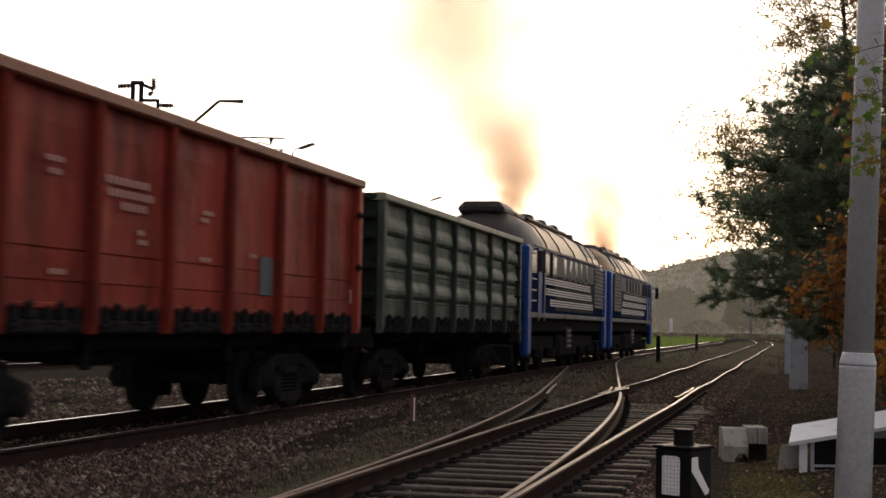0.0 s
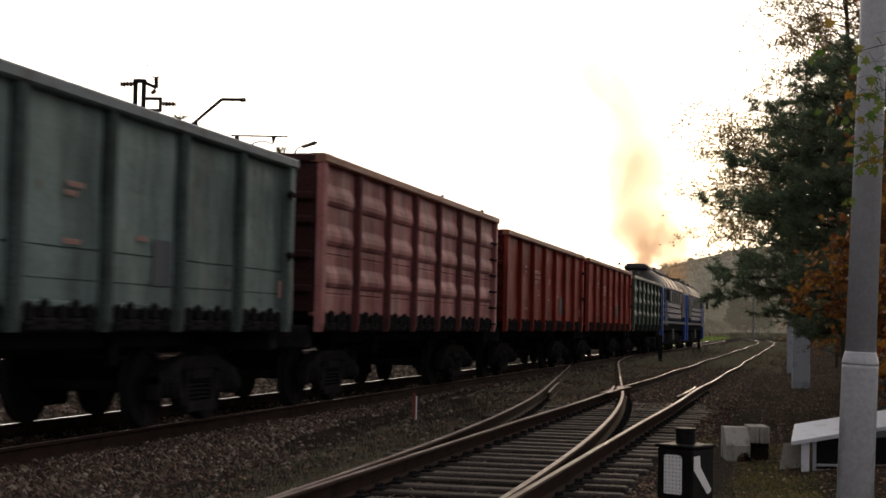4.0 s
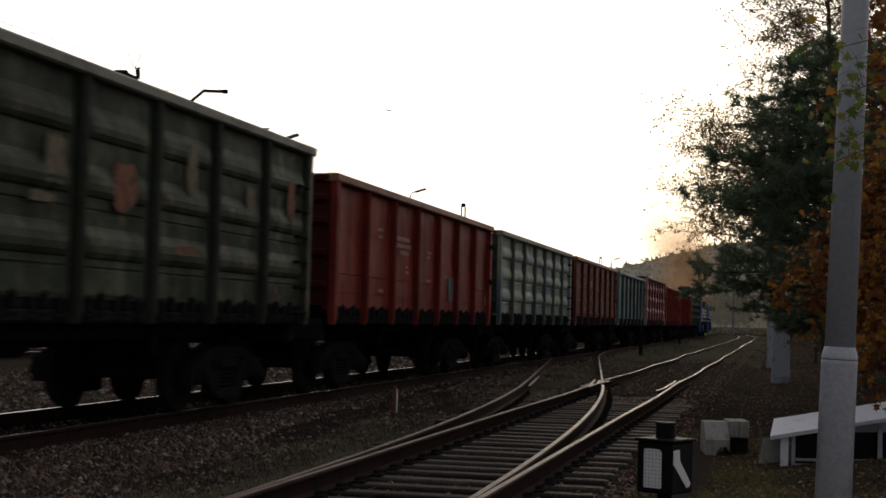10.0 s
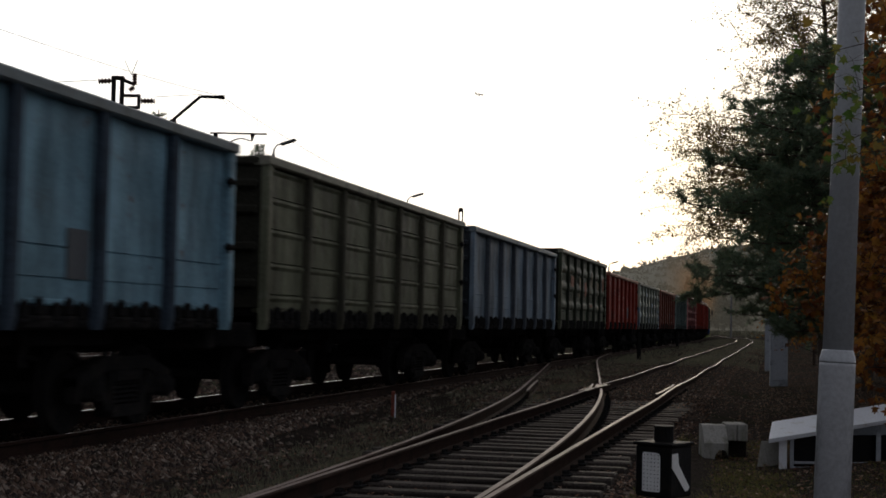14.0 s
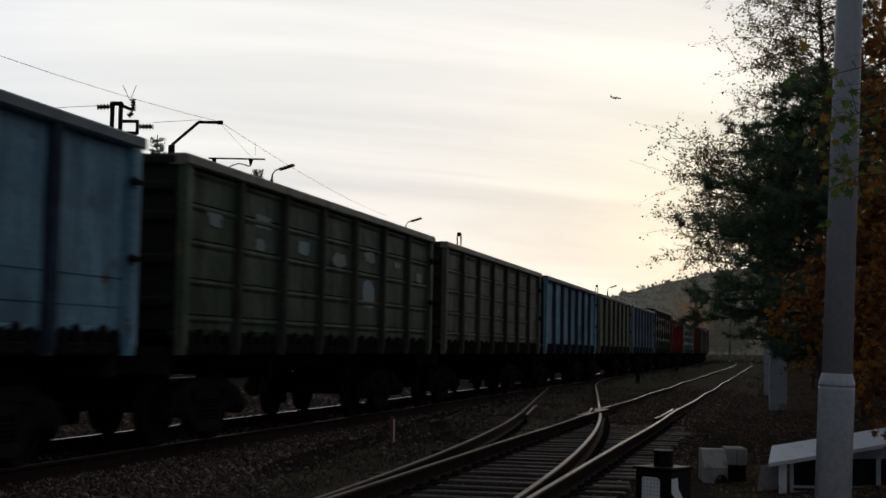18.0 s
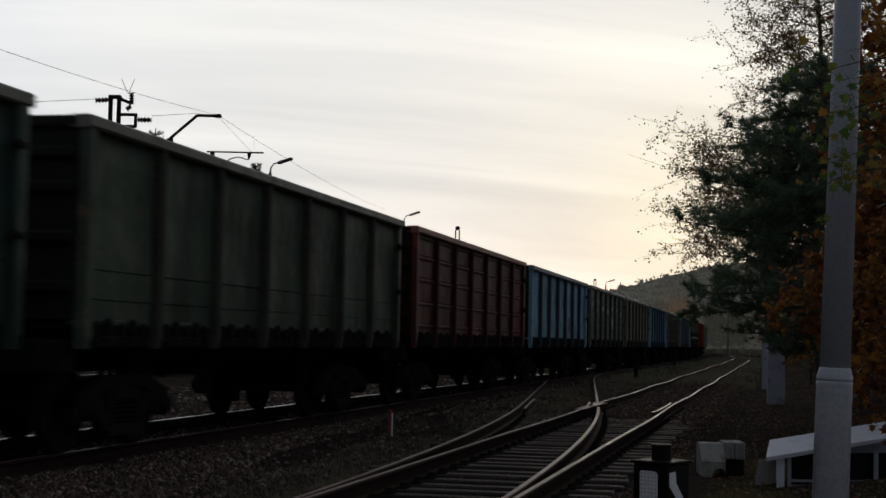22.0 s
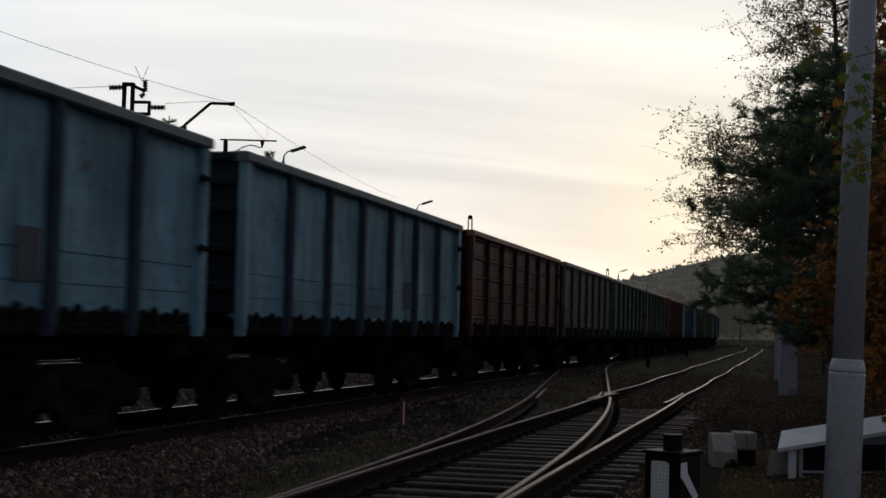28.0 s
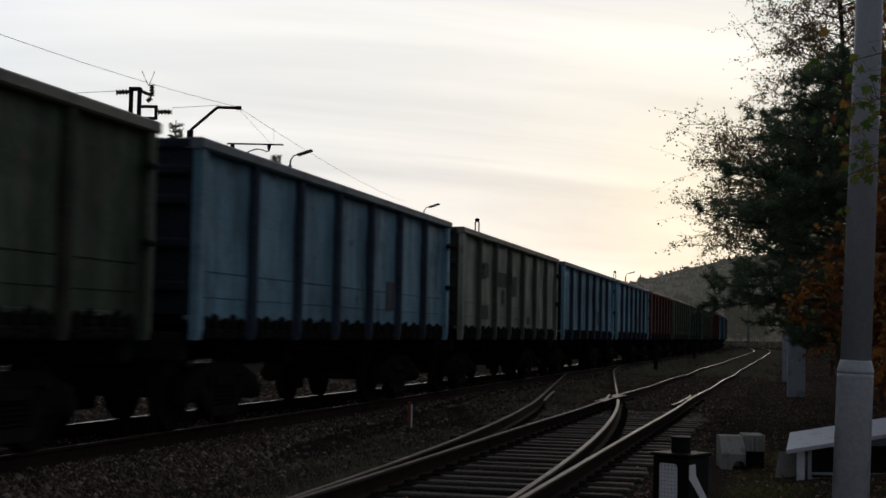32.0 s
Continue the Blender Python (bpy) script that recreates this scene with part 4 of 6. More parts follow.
def scatter(name, n, area, size, material, label, category, zoff=0.0, flat=1.0, seed=1, shape="stone", dens=None):
    """Many small loose pieces strewn over the ground."""
    rg = random.Random(seed)
    vs, fs = [], []
    for _ in range(n):
        for _try in range(6):
            x, y = area(rg)
            if dens is None or rg.random() < dens(x, y):
                break
        z = ground_z(x, y) + zoff
        s = size * rg.uniform(0.55, 1.35)
        a = rg.uniform(0, 6.28)
        k = len(vs)
        ca, sa = math.cos(a), math.sin(a)
        if shape == "stone":
            tw = rg.uniform(0.6, 1.0)
            for px, py, pz in ((1, 0, 0.1), (0.1, 0.8, 0), (-0.9, 0.15, 0.12), (0, -0.8, -0.05), (0.15, 0.1, 0.75), (-0.1, 0, -0.6)):
                px, py, pz = px * s * rg.uniform(0.7, 1.2), py * s * tw, pz * s * flat * rg.uniform(0.7, 1.2)
                vs.append((x + px * ca - py * sa, y + px * sa + py * ca, z + pz))
            for f in ((0, 1, 4), (1, 2, 4), (2, 3, 4), (3, 0, 4), (1, 0, 5), (2, 1, 5), (3, 2, 5), (0, 3, 5)):
                fs.append(tuple(k + q for q in f))
        elif shape == "leaf":
            tz = rg.uniform(-0.5, 0.5)
            for px, py, pz in ((1, 0, tz), (0.1, 0.55, 0.15), (-0.9, 0, -tz), (0.1, -0.55, 0.1)):
                px, py, pz = px * s, py * s, pz * s + s * 0.35
                vs.append((x + px * ca - py * sa, y + px * sa + py * ca, z + pz))
            fs.append((k, k + 1, k + 2)); fs.append((k, k + 2, k + 3))
        else:
            ln, lean = s * rg.uniform(0.7, 1.3), rg.uniform(0.1, 0.6)
            w = s * 0.05
            vs += [(x - sa * w, y + ca * w, z), (x + sa * w, y - ca * w, z), (x + ca * ln * lean * 0.4 + sa * w * 0.7, y + sa * ln * lean * 0.4 - ca * w * 0.7, z + ln * 0.6), (x + ca * ln * lean, y + sa * ln * lean, z + ln)]
            fs.append((k, k + 1, k + 2)); fs.append((k, k + 2, k + 3))
    ob = new(name, from_lists(name, vs, fs, material))
    return tagged(ob, label, category, "", "stuff")


def near_first(x0, x1, y0, y1):
    """Points of a strip, denser towards its start."""
    def f(rg):
        u = rg.random()
        return rg.uniform(x0, x1), y0 * (y1 / y0) ** u
    return f


GRASS = island_mat("grass_blades", [(0.07, 0.10, 0.04), (0.11, 0.14, 0.06), (0.15, 0.17, 0.085), (0.20, 0.20, 0.13)], 0.8, 0.25)
MOSS = island_mat("mossy_grass", [(0.12, 0.125, 0.03), (0.19, 0.19, 0.05), (0.26, 0.24, 0.08), (0.15, 0.10, 0.05)], 0.8, 0.3)
DRY_GRASS = island_mat("dry_grass", [(0.20, 0.195, 0.135), (0.165, 0.18, 0.115), (0.27, 0.245, 0.175), (0.13, 0.122, 0.09)], 0.9, 0.25)
MEADOW = island_mat("meadow_grass", [(0.14, 0.22, 0.05), (0.18, 0.26, 0.06), (0.20, 0.24, 0.08)], 0.8, 0.5)
FALLEN = island_mat("fallen_leaves", [(0.09, 0.042, 0.028), (0.15, 0.07, 0.042), (0.22, 0.11, 0.06), (0.05, 0.03, 0.024), (0.38, 0.26, 0.18), (0.07, 0.045, 0.035)], 0.8, 0.1)
scatter("ballast_stones", 19000, near_first(-7.42, -5.0, 8, 60), 0.05, STONES, "brown crushed stone ballast beside the main track", "ballast", 0.0, 0.9, 3, "stone",
        lambda x, y: 1.0 if x < -5.72 - (y - 12) * 0.075 + 0.5 * noise.noise((x * 0.9, y * 0.4, 2)) else 0.05)
scatter("ballast_stones", 9000, near_first(-4.5, -1.2, 8, 45), 0.03, STONES, "dirty crushed stone between the sleepers", "ballast", 0.0, 0.8, 4)
scatter("ballast_stones", 9000, near_first(-9.6, -6.9, 10, 60), 0.034, STONES, "dirty crushed stone under the main track", "ballast", 0.02, 0.8, 5)
scatter("ballast_stones", 9000, near_first(-12, -9.4, 14, 60), 0.05, STONES, "grey crushed stone behind the main track", "ballast", 0.0, 0.9, 15)
scatter("ballast_stones", 5000, near_first(-18.5, -11.5, 20, 60), 0.085, STONES, "pale loose stones strewn in the grass behind the main track", "stones", 0.0, 0.8, 16, "stone", lambda x, y: max(0.0, noise.noise((x * 0.5, y * 0.35, 8)) + 0.1))
scatter("fallen_leaves", 9000, near_first(-5.6, -1.2, 27, 120), 0.034, FALLEN, "brown leaves on the dirt between the rails of the siding", "leaf litter", 0.0, 1, 17, "leaf")
scatter("fallen_leaves", 44000, near_first(-1.5, 4.0, 9, 110), 0.027, FALLEN, "brown fallen leaves on dark soil beside the siding", "leaf litter", 0.0, 1, 6, "leaf")
scatter("fallen_leaves", 3500, near_first(-5.8, -1.4, 9, 50), 0.03, FALLEN, "a few brown leaves strewn over the sleepers", "leaf litter", 0.02, 1, 7, "leaf", lambda x, y: 0.6)
scatter("grass", 20000, near_first(-1.3, 1.4, 9, 22), 0.035, MOSS, "mossy yellow-green grass in tufts beside the siding", "grass", -0.01, 1, 8, "blade", lambda x, y: max(0.0, noise.noise((x * 1.1, y * 0.6, 5)) + 0.42))
scatter("grass", 9000, near_first(-0.95, 0.25, 12.5, 17.8), 0.032, MOSS, "patch of bright moss and grass by the cable pit", "grass", -0.005, 1, 28, "blade", lambda x, y: min(1.0, max(0.0, 0.55 + 1.4 * noise.noise((x * 1.6, y * 0.9, 15)))))
scatter("grass", 7000, lambda rg: (rg.uniform(-70, 60), rg.uniform(230, 440)), 0.8, DRY_GRASS, "dry pale grass beyond the bend of the line", "grass", 0, 1, 29, "blade")
scatter("grass", 26000, near_first(-6.6, -4.3, 9, 70), 0.06, DRY_GRASS, "low dry grass between the two tracks", "grass", -0.01, 1, 9, "blade", lambda x, y: min(1.0, max(0.0, 0.6 + noise.noise((x * 0.8, y * 0.5, 9)))) * (1.0 if x > -5.4 - (y - 12) * 0.075 else 0.15))
scatter("grass", 16000, near_first(-6.9, -0.6, 55, 190), 0.13, DRY_GRASS, "sparse dry grass along the far bend of the line", "grass", -0.01, 1, 19, "blade", lambda x, y: min(1.0, max(0.0, 0.45 + noise.noise((x * 0.5, y * 0.15, 9)))))
scatter("grass", 22000, near_first(-19.2, -10.9, 14, 150), 0.06, GRASS, "low green grass behind the main track", "grass", -0.01, 1, 10, "blade")
scatter("grass", 6000, lambda rg: (rg.uniform(-20, -9.8), rg.uniform(120, 230)), 0.5, MEADOW, "bright green grass in the far meadow", "grass", 0, 1, 11, "blade")


# ---- locomotives ----
LOCO_BLUE = mat("loco_blue", (0.015, 0.062, 0.25), 0.45, 0, 0.12, 1.5, 30, 0.05, (0.025, 0.04, 0.13), 0.35, spec=0.08)
LOCO_NAVY = mat("loco_dark_blue", (0.012, 0.022, 0.055), 0.45, 0, 0.15, 1.5, 30, 0.05, (0.018, 0.02, 0.026), 0.45, spec=0.0)
LOCO_PALE = mat("loco_pale_grey", (0.24, 0.235, 0.225), 0.55, 0, 0.12, 1.5, 30, 0.05, (0.15, 0.148, 0.14), 0.4, spec=0.0)
LOCO_GREY = mat("loco_grey", (0.07, 0.067, 0.065), 0.6, 0, 0.15, 1.5, 30, 0.05, (0.045, 0.044, 0.045), 0.4, spec=0.0)
# roof brown carries the golden sunlight in its base colour
LOCO_ROOF = mat("loco_roof", (0.27, 0.165, 0.08), 0.5, 0.0, 0.15, 1.2, 20, 0.05, (0.10, 0.08, 0.06), 0.45, spec=0.15)
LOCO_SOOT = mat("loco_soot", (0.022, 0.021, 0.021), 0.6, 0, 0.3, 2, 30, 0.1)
GLASS = mat("dark_window_glass", (0.012, 0.013, 0.015), 0.12, 0, 0.1, 2, 10, 0.0, spec=0.35)
STRIPE = mat("white_stripe", (0.50, 0.47, 0.47), 0.45, 0, 0.06, 3, 40, 0.0)
LAMP_LENS = mat("headlamp_lens", (0.5, 0.5, 0.48), 0.1, 0, 0.1, 3, 20, 0.0, spec=0.6)


def loco_section(k):
    """Half outline of the body; k draws the ends in and down."""
    b = 1.62
    return [(x * k[0], b + (z - b) * k[1]) for x, z in ((1.475, 1.62), (1.475, 3.42), (1.41, 3.62), (1.10, 4.06), (0.62, 4.34), (0, 4.42))]


def locomotive(tint):
    w = thing("diesel_locomotive", "blue and grey six-axle diesel locomotive with white stripes", "locomotive", "the two leading locomotives")
    # shell: side walls, rounded roof, drawn-in noses
    st = [(-8.25, (0.80, 0.72)), (-8.05, (0.93, 0.80)), (-7.3, (0.995, 0.95)), (-6.6, (1, 1.0)), (6.6, (1, 1.0)), (7.3, (0.995, 0.95)), (8.05, (0.93, 0.80)), (8.25, (0.80, 0.72))]

    def shell(lo, hi, flip):
        bm = bmesh.new()
        rows = []
        for y, k in st:
            sec = loco_section(k)[lo:hi]
            rows.append([bm.verts.new((x * flip, y, z)) for x, z in sec])
        for a, b in zip(rows, rows[1:]):
            for i in range(len(a) - 1):
                bm.faces.new((a[i], a[i + 1], b[i + 1], b[i]))
        return bm
    for f in (-1, 1):
        part("side_wall", shell(0, 2, f), LOCO_NAVY, w, "dark blue grimy body side")
    def roof_piece(sts):
        bm = bmesh.new()
        rows = []
        for y, k in sts:
            sec = loco_section(k)[1:]
            rows.append([bm.verts.new((x, y, z)) for x, z in sec] + [bm.verts.new((-x, y, z)) for x, z in reversed(sec[:-1])])
        for a, b in zip(rows, rows[1:]):
            for i in range(len(a) - 1):
                bm.faces.new((a[i], a[i + 1], b[i + 1], b[i]))
        return bm
    full = (1, 1.0)
    part("roof", roof_piece([(-5.6, full), (3.3, full)]), LOCO_ROOF, w, "brown rounded roof, colour warmed for the low sun", smooth=True)
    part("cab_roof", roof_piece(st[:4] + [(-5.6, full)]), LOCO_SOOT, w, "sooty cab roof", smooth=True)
    part("cooler_roof", roof_piece([(3.3, full)] + st[4:]), LOCO_ROOF, w, "roof over the coolers, colour warmed for the low sun", smooth=True)
    for e in (-1, 1):
        bm = bmesh.new()
        sec = loco_section(st[0][1])
        prism(bm, [(x, z) for x, z in sec] + [(-x, z) for x, z in reversed(sec[:-1])], e * 8.24, e * 8.30)
        part("nose", bm, LOCO_BLUE, w, "blue rounded nose")
        for s in (-1, 1):
            bm = bmesh.new()
            cbox(bm, (s * 0.48, e * 8.1, 2.95), (0.8, 0.06, 0.5), 0.02, Matrix.Rotation(e * radians(18), 4, "X"))
            part("windscreen", bm, GLASS, w)
            bm = bmesh.new()
            cbox(bm, (s * 1.40, e * 7.85, 1.98), (0.22, 0.62, 2.9), 0.07)
            part("corner_post", bm, LOCO_BLUE, w, "bright blue rounded corner")
            bm = bmesh.new()
            lathe(bm, (s * 0.75, e * 8.28, 1.62), (0, e, 0), ((0, 0.13), (0.06, 0.12), (0.07, 0.0)), 12)
            part("buffer_lamp", bm, LAMP_LENS, w)
        bm = bmesh.new()
        cbox(bm, (0, e * 8.35, 1.10), (2.75, 0.2, 0.5), 0.05)
        cbox(bm, (0, e * 8.45, 0.55), (2.4, 0.1, 0.55), 0.05, Matrix.Rotation(e * radians(-15), 4, "X"))
        part("pilot", bm, LOCO_SOOT, w)
        bm = bmesh.new()
        cbox(bm, (0, e * 8.6, 1.03), (0.3, 0.35, 0.32), 0.06)
        part("coupler", bm, STEEL_MID, w)
        for s in (-1, 1):
            for k in range(3):
                bm = bmesh.new()
                cbox(bm, (s * 1.32, e * 7.6, 0.45 + 0.3 * k), (0.25, 0.5, 0.04), 0.01)
                part("step", bm, STEEL_DARK, w)
    for s in (-1, 1):
        X = s * 1.478
        # grey field with white stripes along the middle, blue towards the cab
        bm = bmesh.new()
        cbox(bm, (X, 0.6, 2.26), (0.02, 8.2, 1.0), 0.004)
        part("side_panel", bm, LOCO_GREY, w, "grey middle field of the body side")
        bm = bmesh.new()
        cbox(bm, (X, 0.6, 3.06), (0.022, 8.2, 0.58), 0.004)
        part("window_band", bm, LOCO_PALE, w, "pale grey band round the windows")
        for k, z in enumerate((1.90, 1.97, 2.04, 2.20, 2.27, 2.34, 2.50, 2.57, 2.64)):
            bm = bmesh.new()
            y0, y1 = (-5.5 + 1.0 * (k // 3 == 0), 4.5 - 0.35 * (k // 3))
            cbox(bm, (s * 1.494, (y0 + y1) / 2, z), (0.008, y1 - y0, 0.04), 0)
            part("stripe", bm, STRIPE, w, "white painted stripe")
        bm = bmesh.new()
        cbox(bm, (X, -7.1, 3.02), (0.03, 0.8, 0.62), 0.02)
        part("cab_window", bm, GLASS, w)
        bm = bmesh.new()
        cbox(bm, (X, -6.15, 2.55), (0.03, 0.66, 1.75), 0.015)
        d = part("cab_door", bm, LOCO_BLUE, w, "blue narrow cab door")
        bm = bmesh.new()
        cbox(bm, (s * 1.497, -6.15, 3.05), (0.012, 0.46, 0.6), 0)
        part("pane", bm, GLASS, d)
        for q in (-0.45, 0.45):
            bm = bmesh.new()
            rod(bm, (s * 1.54, -6.15 + q, 1.45), (s * 1.54, -6.15 + q, 2.75), 0.018, seg=6)
            part("handrail", bm, STRIPE, w)
        for z in (1.98, 2.26, 2.56):
            bm = bmesh.new()
            cbox(bm, (s * 1.50, -7.15, z), (0.012, 0.7, 0.035), 0)
            part("stripe", bm, STRIPE, w)
        for y in (-5.1, -3.8):
            bm = bmesh.new()
            cbox(bm, (s * 1.485, y, 3.04), (0.03, 0.78, 0.68), 0.02)
            win = part("window_frame", bm, LOCO_SOOT, w)
            bm = bmesh.new()
            cbox(bm, (s * 1.503, y, 3.04), (0.012, 0.62, 0.52), 0)
            part("pane", bm, GLASS, win)
        for i in range(5):
            y = -1.9 + i * 1.15
            bm = bmesh.new()
            cbox(bm, (s * 1.49, y, 3.04), (0.03, 0.62, 0.66), 0.02)
            win = part("window_frame", bm, LOCO_PALE, w, "pale window frame")
            bm = bmesh.new()
            cbox(bm, (s * 1.508, y, 3.05), (0.012, 0.46, 0.54), 0)
            part("pane", bm, GLASS, win)
        bm = bmesh.new()
        cbox(bm, (s * 1.49, 5.9, 2.65), (0.03, 2.3, 1.42), 0.01)
        g = part("radiator_grille", bm, LOCO_SOOT, w, "dark louvred radiator grille")
        for k in range(11):
            bm = bmesh.new()
            cbox(bm, (s * 1.525, 5.9, 2.0 + 0.132 * k), (0.07, 2.2, 0.022), 0.005, Matrix.Rotation(s * radians(35), 4, "Y"))
            part("slat", bm, LOCO_PALE, g)
        bm = bmesh.new()
        cbox(bm, (s * 1.45, 0, 1.60), (0.12, 16.2, 0.14), 0.02)
        part("sill", bm, LOCO_PALE, w, "pale grey sill line")
        bm = bmesh.new()
        rod(bm, (s * 1.47, -7.0, 3.46), (s * 1.47, 7.0, 3.46), 0.022, seg=6)
        part("rain_gutter", bm, LOCO_SOOT, w)
        for y in (-5.0, -2.7, 0.3, 3.2, 4.7, 6.4):
            bm = bmesh.new()
            pr = loco_section((1, 1))
            for (x0, z0), (x1, z1) in zip(pr[1:-1], pr[2:]):
                rod(bm, (s * x0, y, z0 + 0.01), (s * x1, y, z1 + 0.01), 0.03, seg=6)
            part("roof_seam", bm, LOCO_SOOT, w)
        for y in (4.0, 5.5):
            bm = bmesh.new()
            cbox(bm, (s * 1.22, y, 3.86), (0.08, 1.1, 0.5), 0.02, Matrix.Rotation(-s * radians(34), 4, "Y"))
            part("roof_shutter", bm, LOCO_SOOT, w, "dark sloping roof shutter")
        bm = bmesh.new()
        rod(bm, (s * 1.45, -7.75, 3.2), (s * 1.75, -7.85, 3.2), 0.02, seg=6)
        cbox(bm, (s * 1.76, -7.85, 3.0), (0.16, 0.07, 0.55), 0.02)
        part("rear_view_mirror", bm, LOCO_SOOT, w)
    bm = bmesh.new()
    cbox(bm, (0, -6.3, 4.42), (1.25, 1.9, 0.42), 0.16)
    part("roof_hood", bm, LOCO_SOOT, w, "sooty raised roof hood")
    bm = bmesh.new()
    cbox(bm, (0, 0.2, 4.43), (1.3, 7.4, 0.16), 0.06)
    for k in range(6):
        cbox(bm, (0.3 * (-1) ** k, -2.8 + 1.15 * k, 4.52), (0.7, 0.55, 0.16), 0.05)
    part("roof_walk", bm, LOCO_SOOT, w, "dark machinery hatches along the roof ridge")
    bm = bmesh.new()
    cbox(bm, (0, -3.9, 4.42), (1.1, 1.9, 0.22), 0.06)
    part("roof_hatch", bm, LOCO_SOOT, w)
    bm = bmesh.new()
    cbox(bm, (0, -2.4, 4.44), (0.5, 0.9, 0.26), 0.06)
    part("exhaust_stack", bm, LOCO_SOOT, w, "sooty exhaust stack")
    for y in (-0.6, 1.4, 3.6, 5.6):
        bm = bmesh.new()
        lathe(bm, (0, y, 4.32), (0, 0, 1), ((0, 0.62), (0.2, 0.60), (0.22, 0.5), (0.14, 0.2)), 18)
        part("roof_fan", bm, LOCO_SOOT, w)
    bm = bmesh.new()
    cbox(bm, (0, 0, 1.36), (2.7, 15.8, 0.42), 0.03)
    part("underframe", bm, STEEL_DARK, w)
    bm = bmesh.new()
    cbox(bm, (0, 0, 0.72), (2.7, 3.6, 0.75), 0.12)
    part("fuel_tank", bm, STEEL_DARK, w)
    for s in (-1, 1):
        bm = bmesh.new()
        cbox(bm, (s * 1.38, -0.4, 0.95), (0.1, 0.9, 0.66), 0.03)
        bx = part("battery_box", bm, LOCO_GREY, w, "battery box with pale slats")
        for k in range(4):
            bm = bmesh.new()
            cbox(bm, (s * 1.437, -0.4, 0.72 + 0.155 * k), (0.02, 0.8, 0.05), 0.006)
            part("slat", bm, LOCO_PALE, bx)
    for e in (-1, 1):
        bm = bmesh.new()
        cbox(bm, (0, e * 4.3, 0.8), (1.2, 3.6, 0.25), 0.05)
        bg = part("bogie", bm, STEEL_DARK, w, "dark three-axle bogie", smooth=False)
        for s in (-1, 1):
            bm = bmesh.new()
            prism(bm, [(-2.6 + e * 4.3, 0.78), (-2.5 + e * 4.3, 1.02), (2.5 + e * 4.3, 1.02), (2.6 + e * 4.3, 0.78), (1.9 + e * 4.3, 0.66), (-1.9 + e * 4.3, 0.66)], s * 1.02, s * 1.16, 0)
            part("side_frame", bm, STEEL_MID, bg)
            for a in (-2.1, 0, 2.1):
                bm = bmesh.new()
                cbox(bm, (s * 1.14, e * 4.3 + a, 0.52), (0.24, 0.34, 0.34), 0.06)
                for q in (-1, 1):
                    lathe(bm, (s * 1.12, e * 4.3 + a + q * 0.36, 0.42), (0, 0, 1), ((0, 0.09), (0.26, 0.11), (0.27, 0.0)), 8)
                part("axle_box", bm, STEEL_MID, bg)
        for a in (-2.1, 0, 2.1):
            bm = bmesh.new()
            rod(bm, (-1.1, 0, 0), (1.1, 0, 0), 0.09)
            for q in (-1, 1):
                lathe(bm, (q * 0.695, 0, 0), (q, 0, 0), ((0, 0.55), (0.03, 0.55), (0.035, 0.528), (0.13, 0.52), (0.13, 0.44), (0.09, 0.42), (0.09, 0.18), (0.15, 0.15)), 24)
            ws = part("wheelset", bm, STEEL_MID, bg, at=Matrix.Translation((0, e * 4.3 + a, 0.525)))
            WHEELSETS.append((ws, 0.525))
    return w


for k in (1, 0):
    lo = locomotive(k)
    TRAIN.append((lo, 0.59 + 8.775 + 17.55 * k, 180 * k))


# ---- things beside the line ----
def tube(bm, pts, radii, seg=7):
    """A bent tapering limb through points."""
    rings = []
    for i, p in enumerate(pts):
        p = Vector(p)
        d = (Vector(pts[min(i + 1, len(pts) - 1)]) - Vector(pts[max(i - 1, 0)])).normalized()
        a = d.orthogonal().normalized()
        b = d.cross(a)
        rings.append([bm.verts.new(p + (a * math.cos(t) + b * math.sin(t)) * radii[i]) for t in (2 * math.pi * k / seg for k in range(seg))])
    for u, v in zip(rings, rings[1:]):
        for i in range(seg):
            bm.faces.new((u[i], u[(i + 1) % seg], v[(i + 1) % seg], v[i]))
    bm.faces.new(rings[-1])


STAINED = mat("stained_galvanised_tube", (0.50, 0.51, 0.53), 0.55, 0.0, 0.12, 3.2, 40, 0.2, (0.17, 0.17, 0.175), 0.55, streak=0.45, spec=0.3)


def steel_pole():
    w = thing("lamp_pole", "grey galvanised steel pole with a stepped collar", "pole", at=pose(0.298, 8.3, 0.04, 0, 1.8, 0))
    bm = bmesh.new()
    lathe(bm, (0, 0, -0.45), (0, 0, 1), ((0, 0.099), (1.50, 0.0965), (1.52, 0.0965)), 32)
    part("lower_tube", bm, STAINED, w, "stained thicker lower tube", smooth=True)
    bm = bmesh.new()
    lathe(bm, (0, 0, 1.07), (0, 0, 1), ((0, 0.0975), (0.012, 0.098), (0.03, 0.094), (0.062, 0.085), (0.07, 0.082)), 32)
    part("collar", bm, GALV, w, smooth=True)
    bm = bmesh.new()
    lathe(bm, (0, 0, 1.14), (0, 0, 1), ((0, 0.0818), (2.0, 0.0725), (6.2, 0.053)), 32)
    part("upper_tube", bm, GALV, w, smooth=True)


MILK_GLASS = mat("milk_glass", (0.86, 0.86, 0.85), 0.4, 0, 0.04, 6, 40, 0.0)


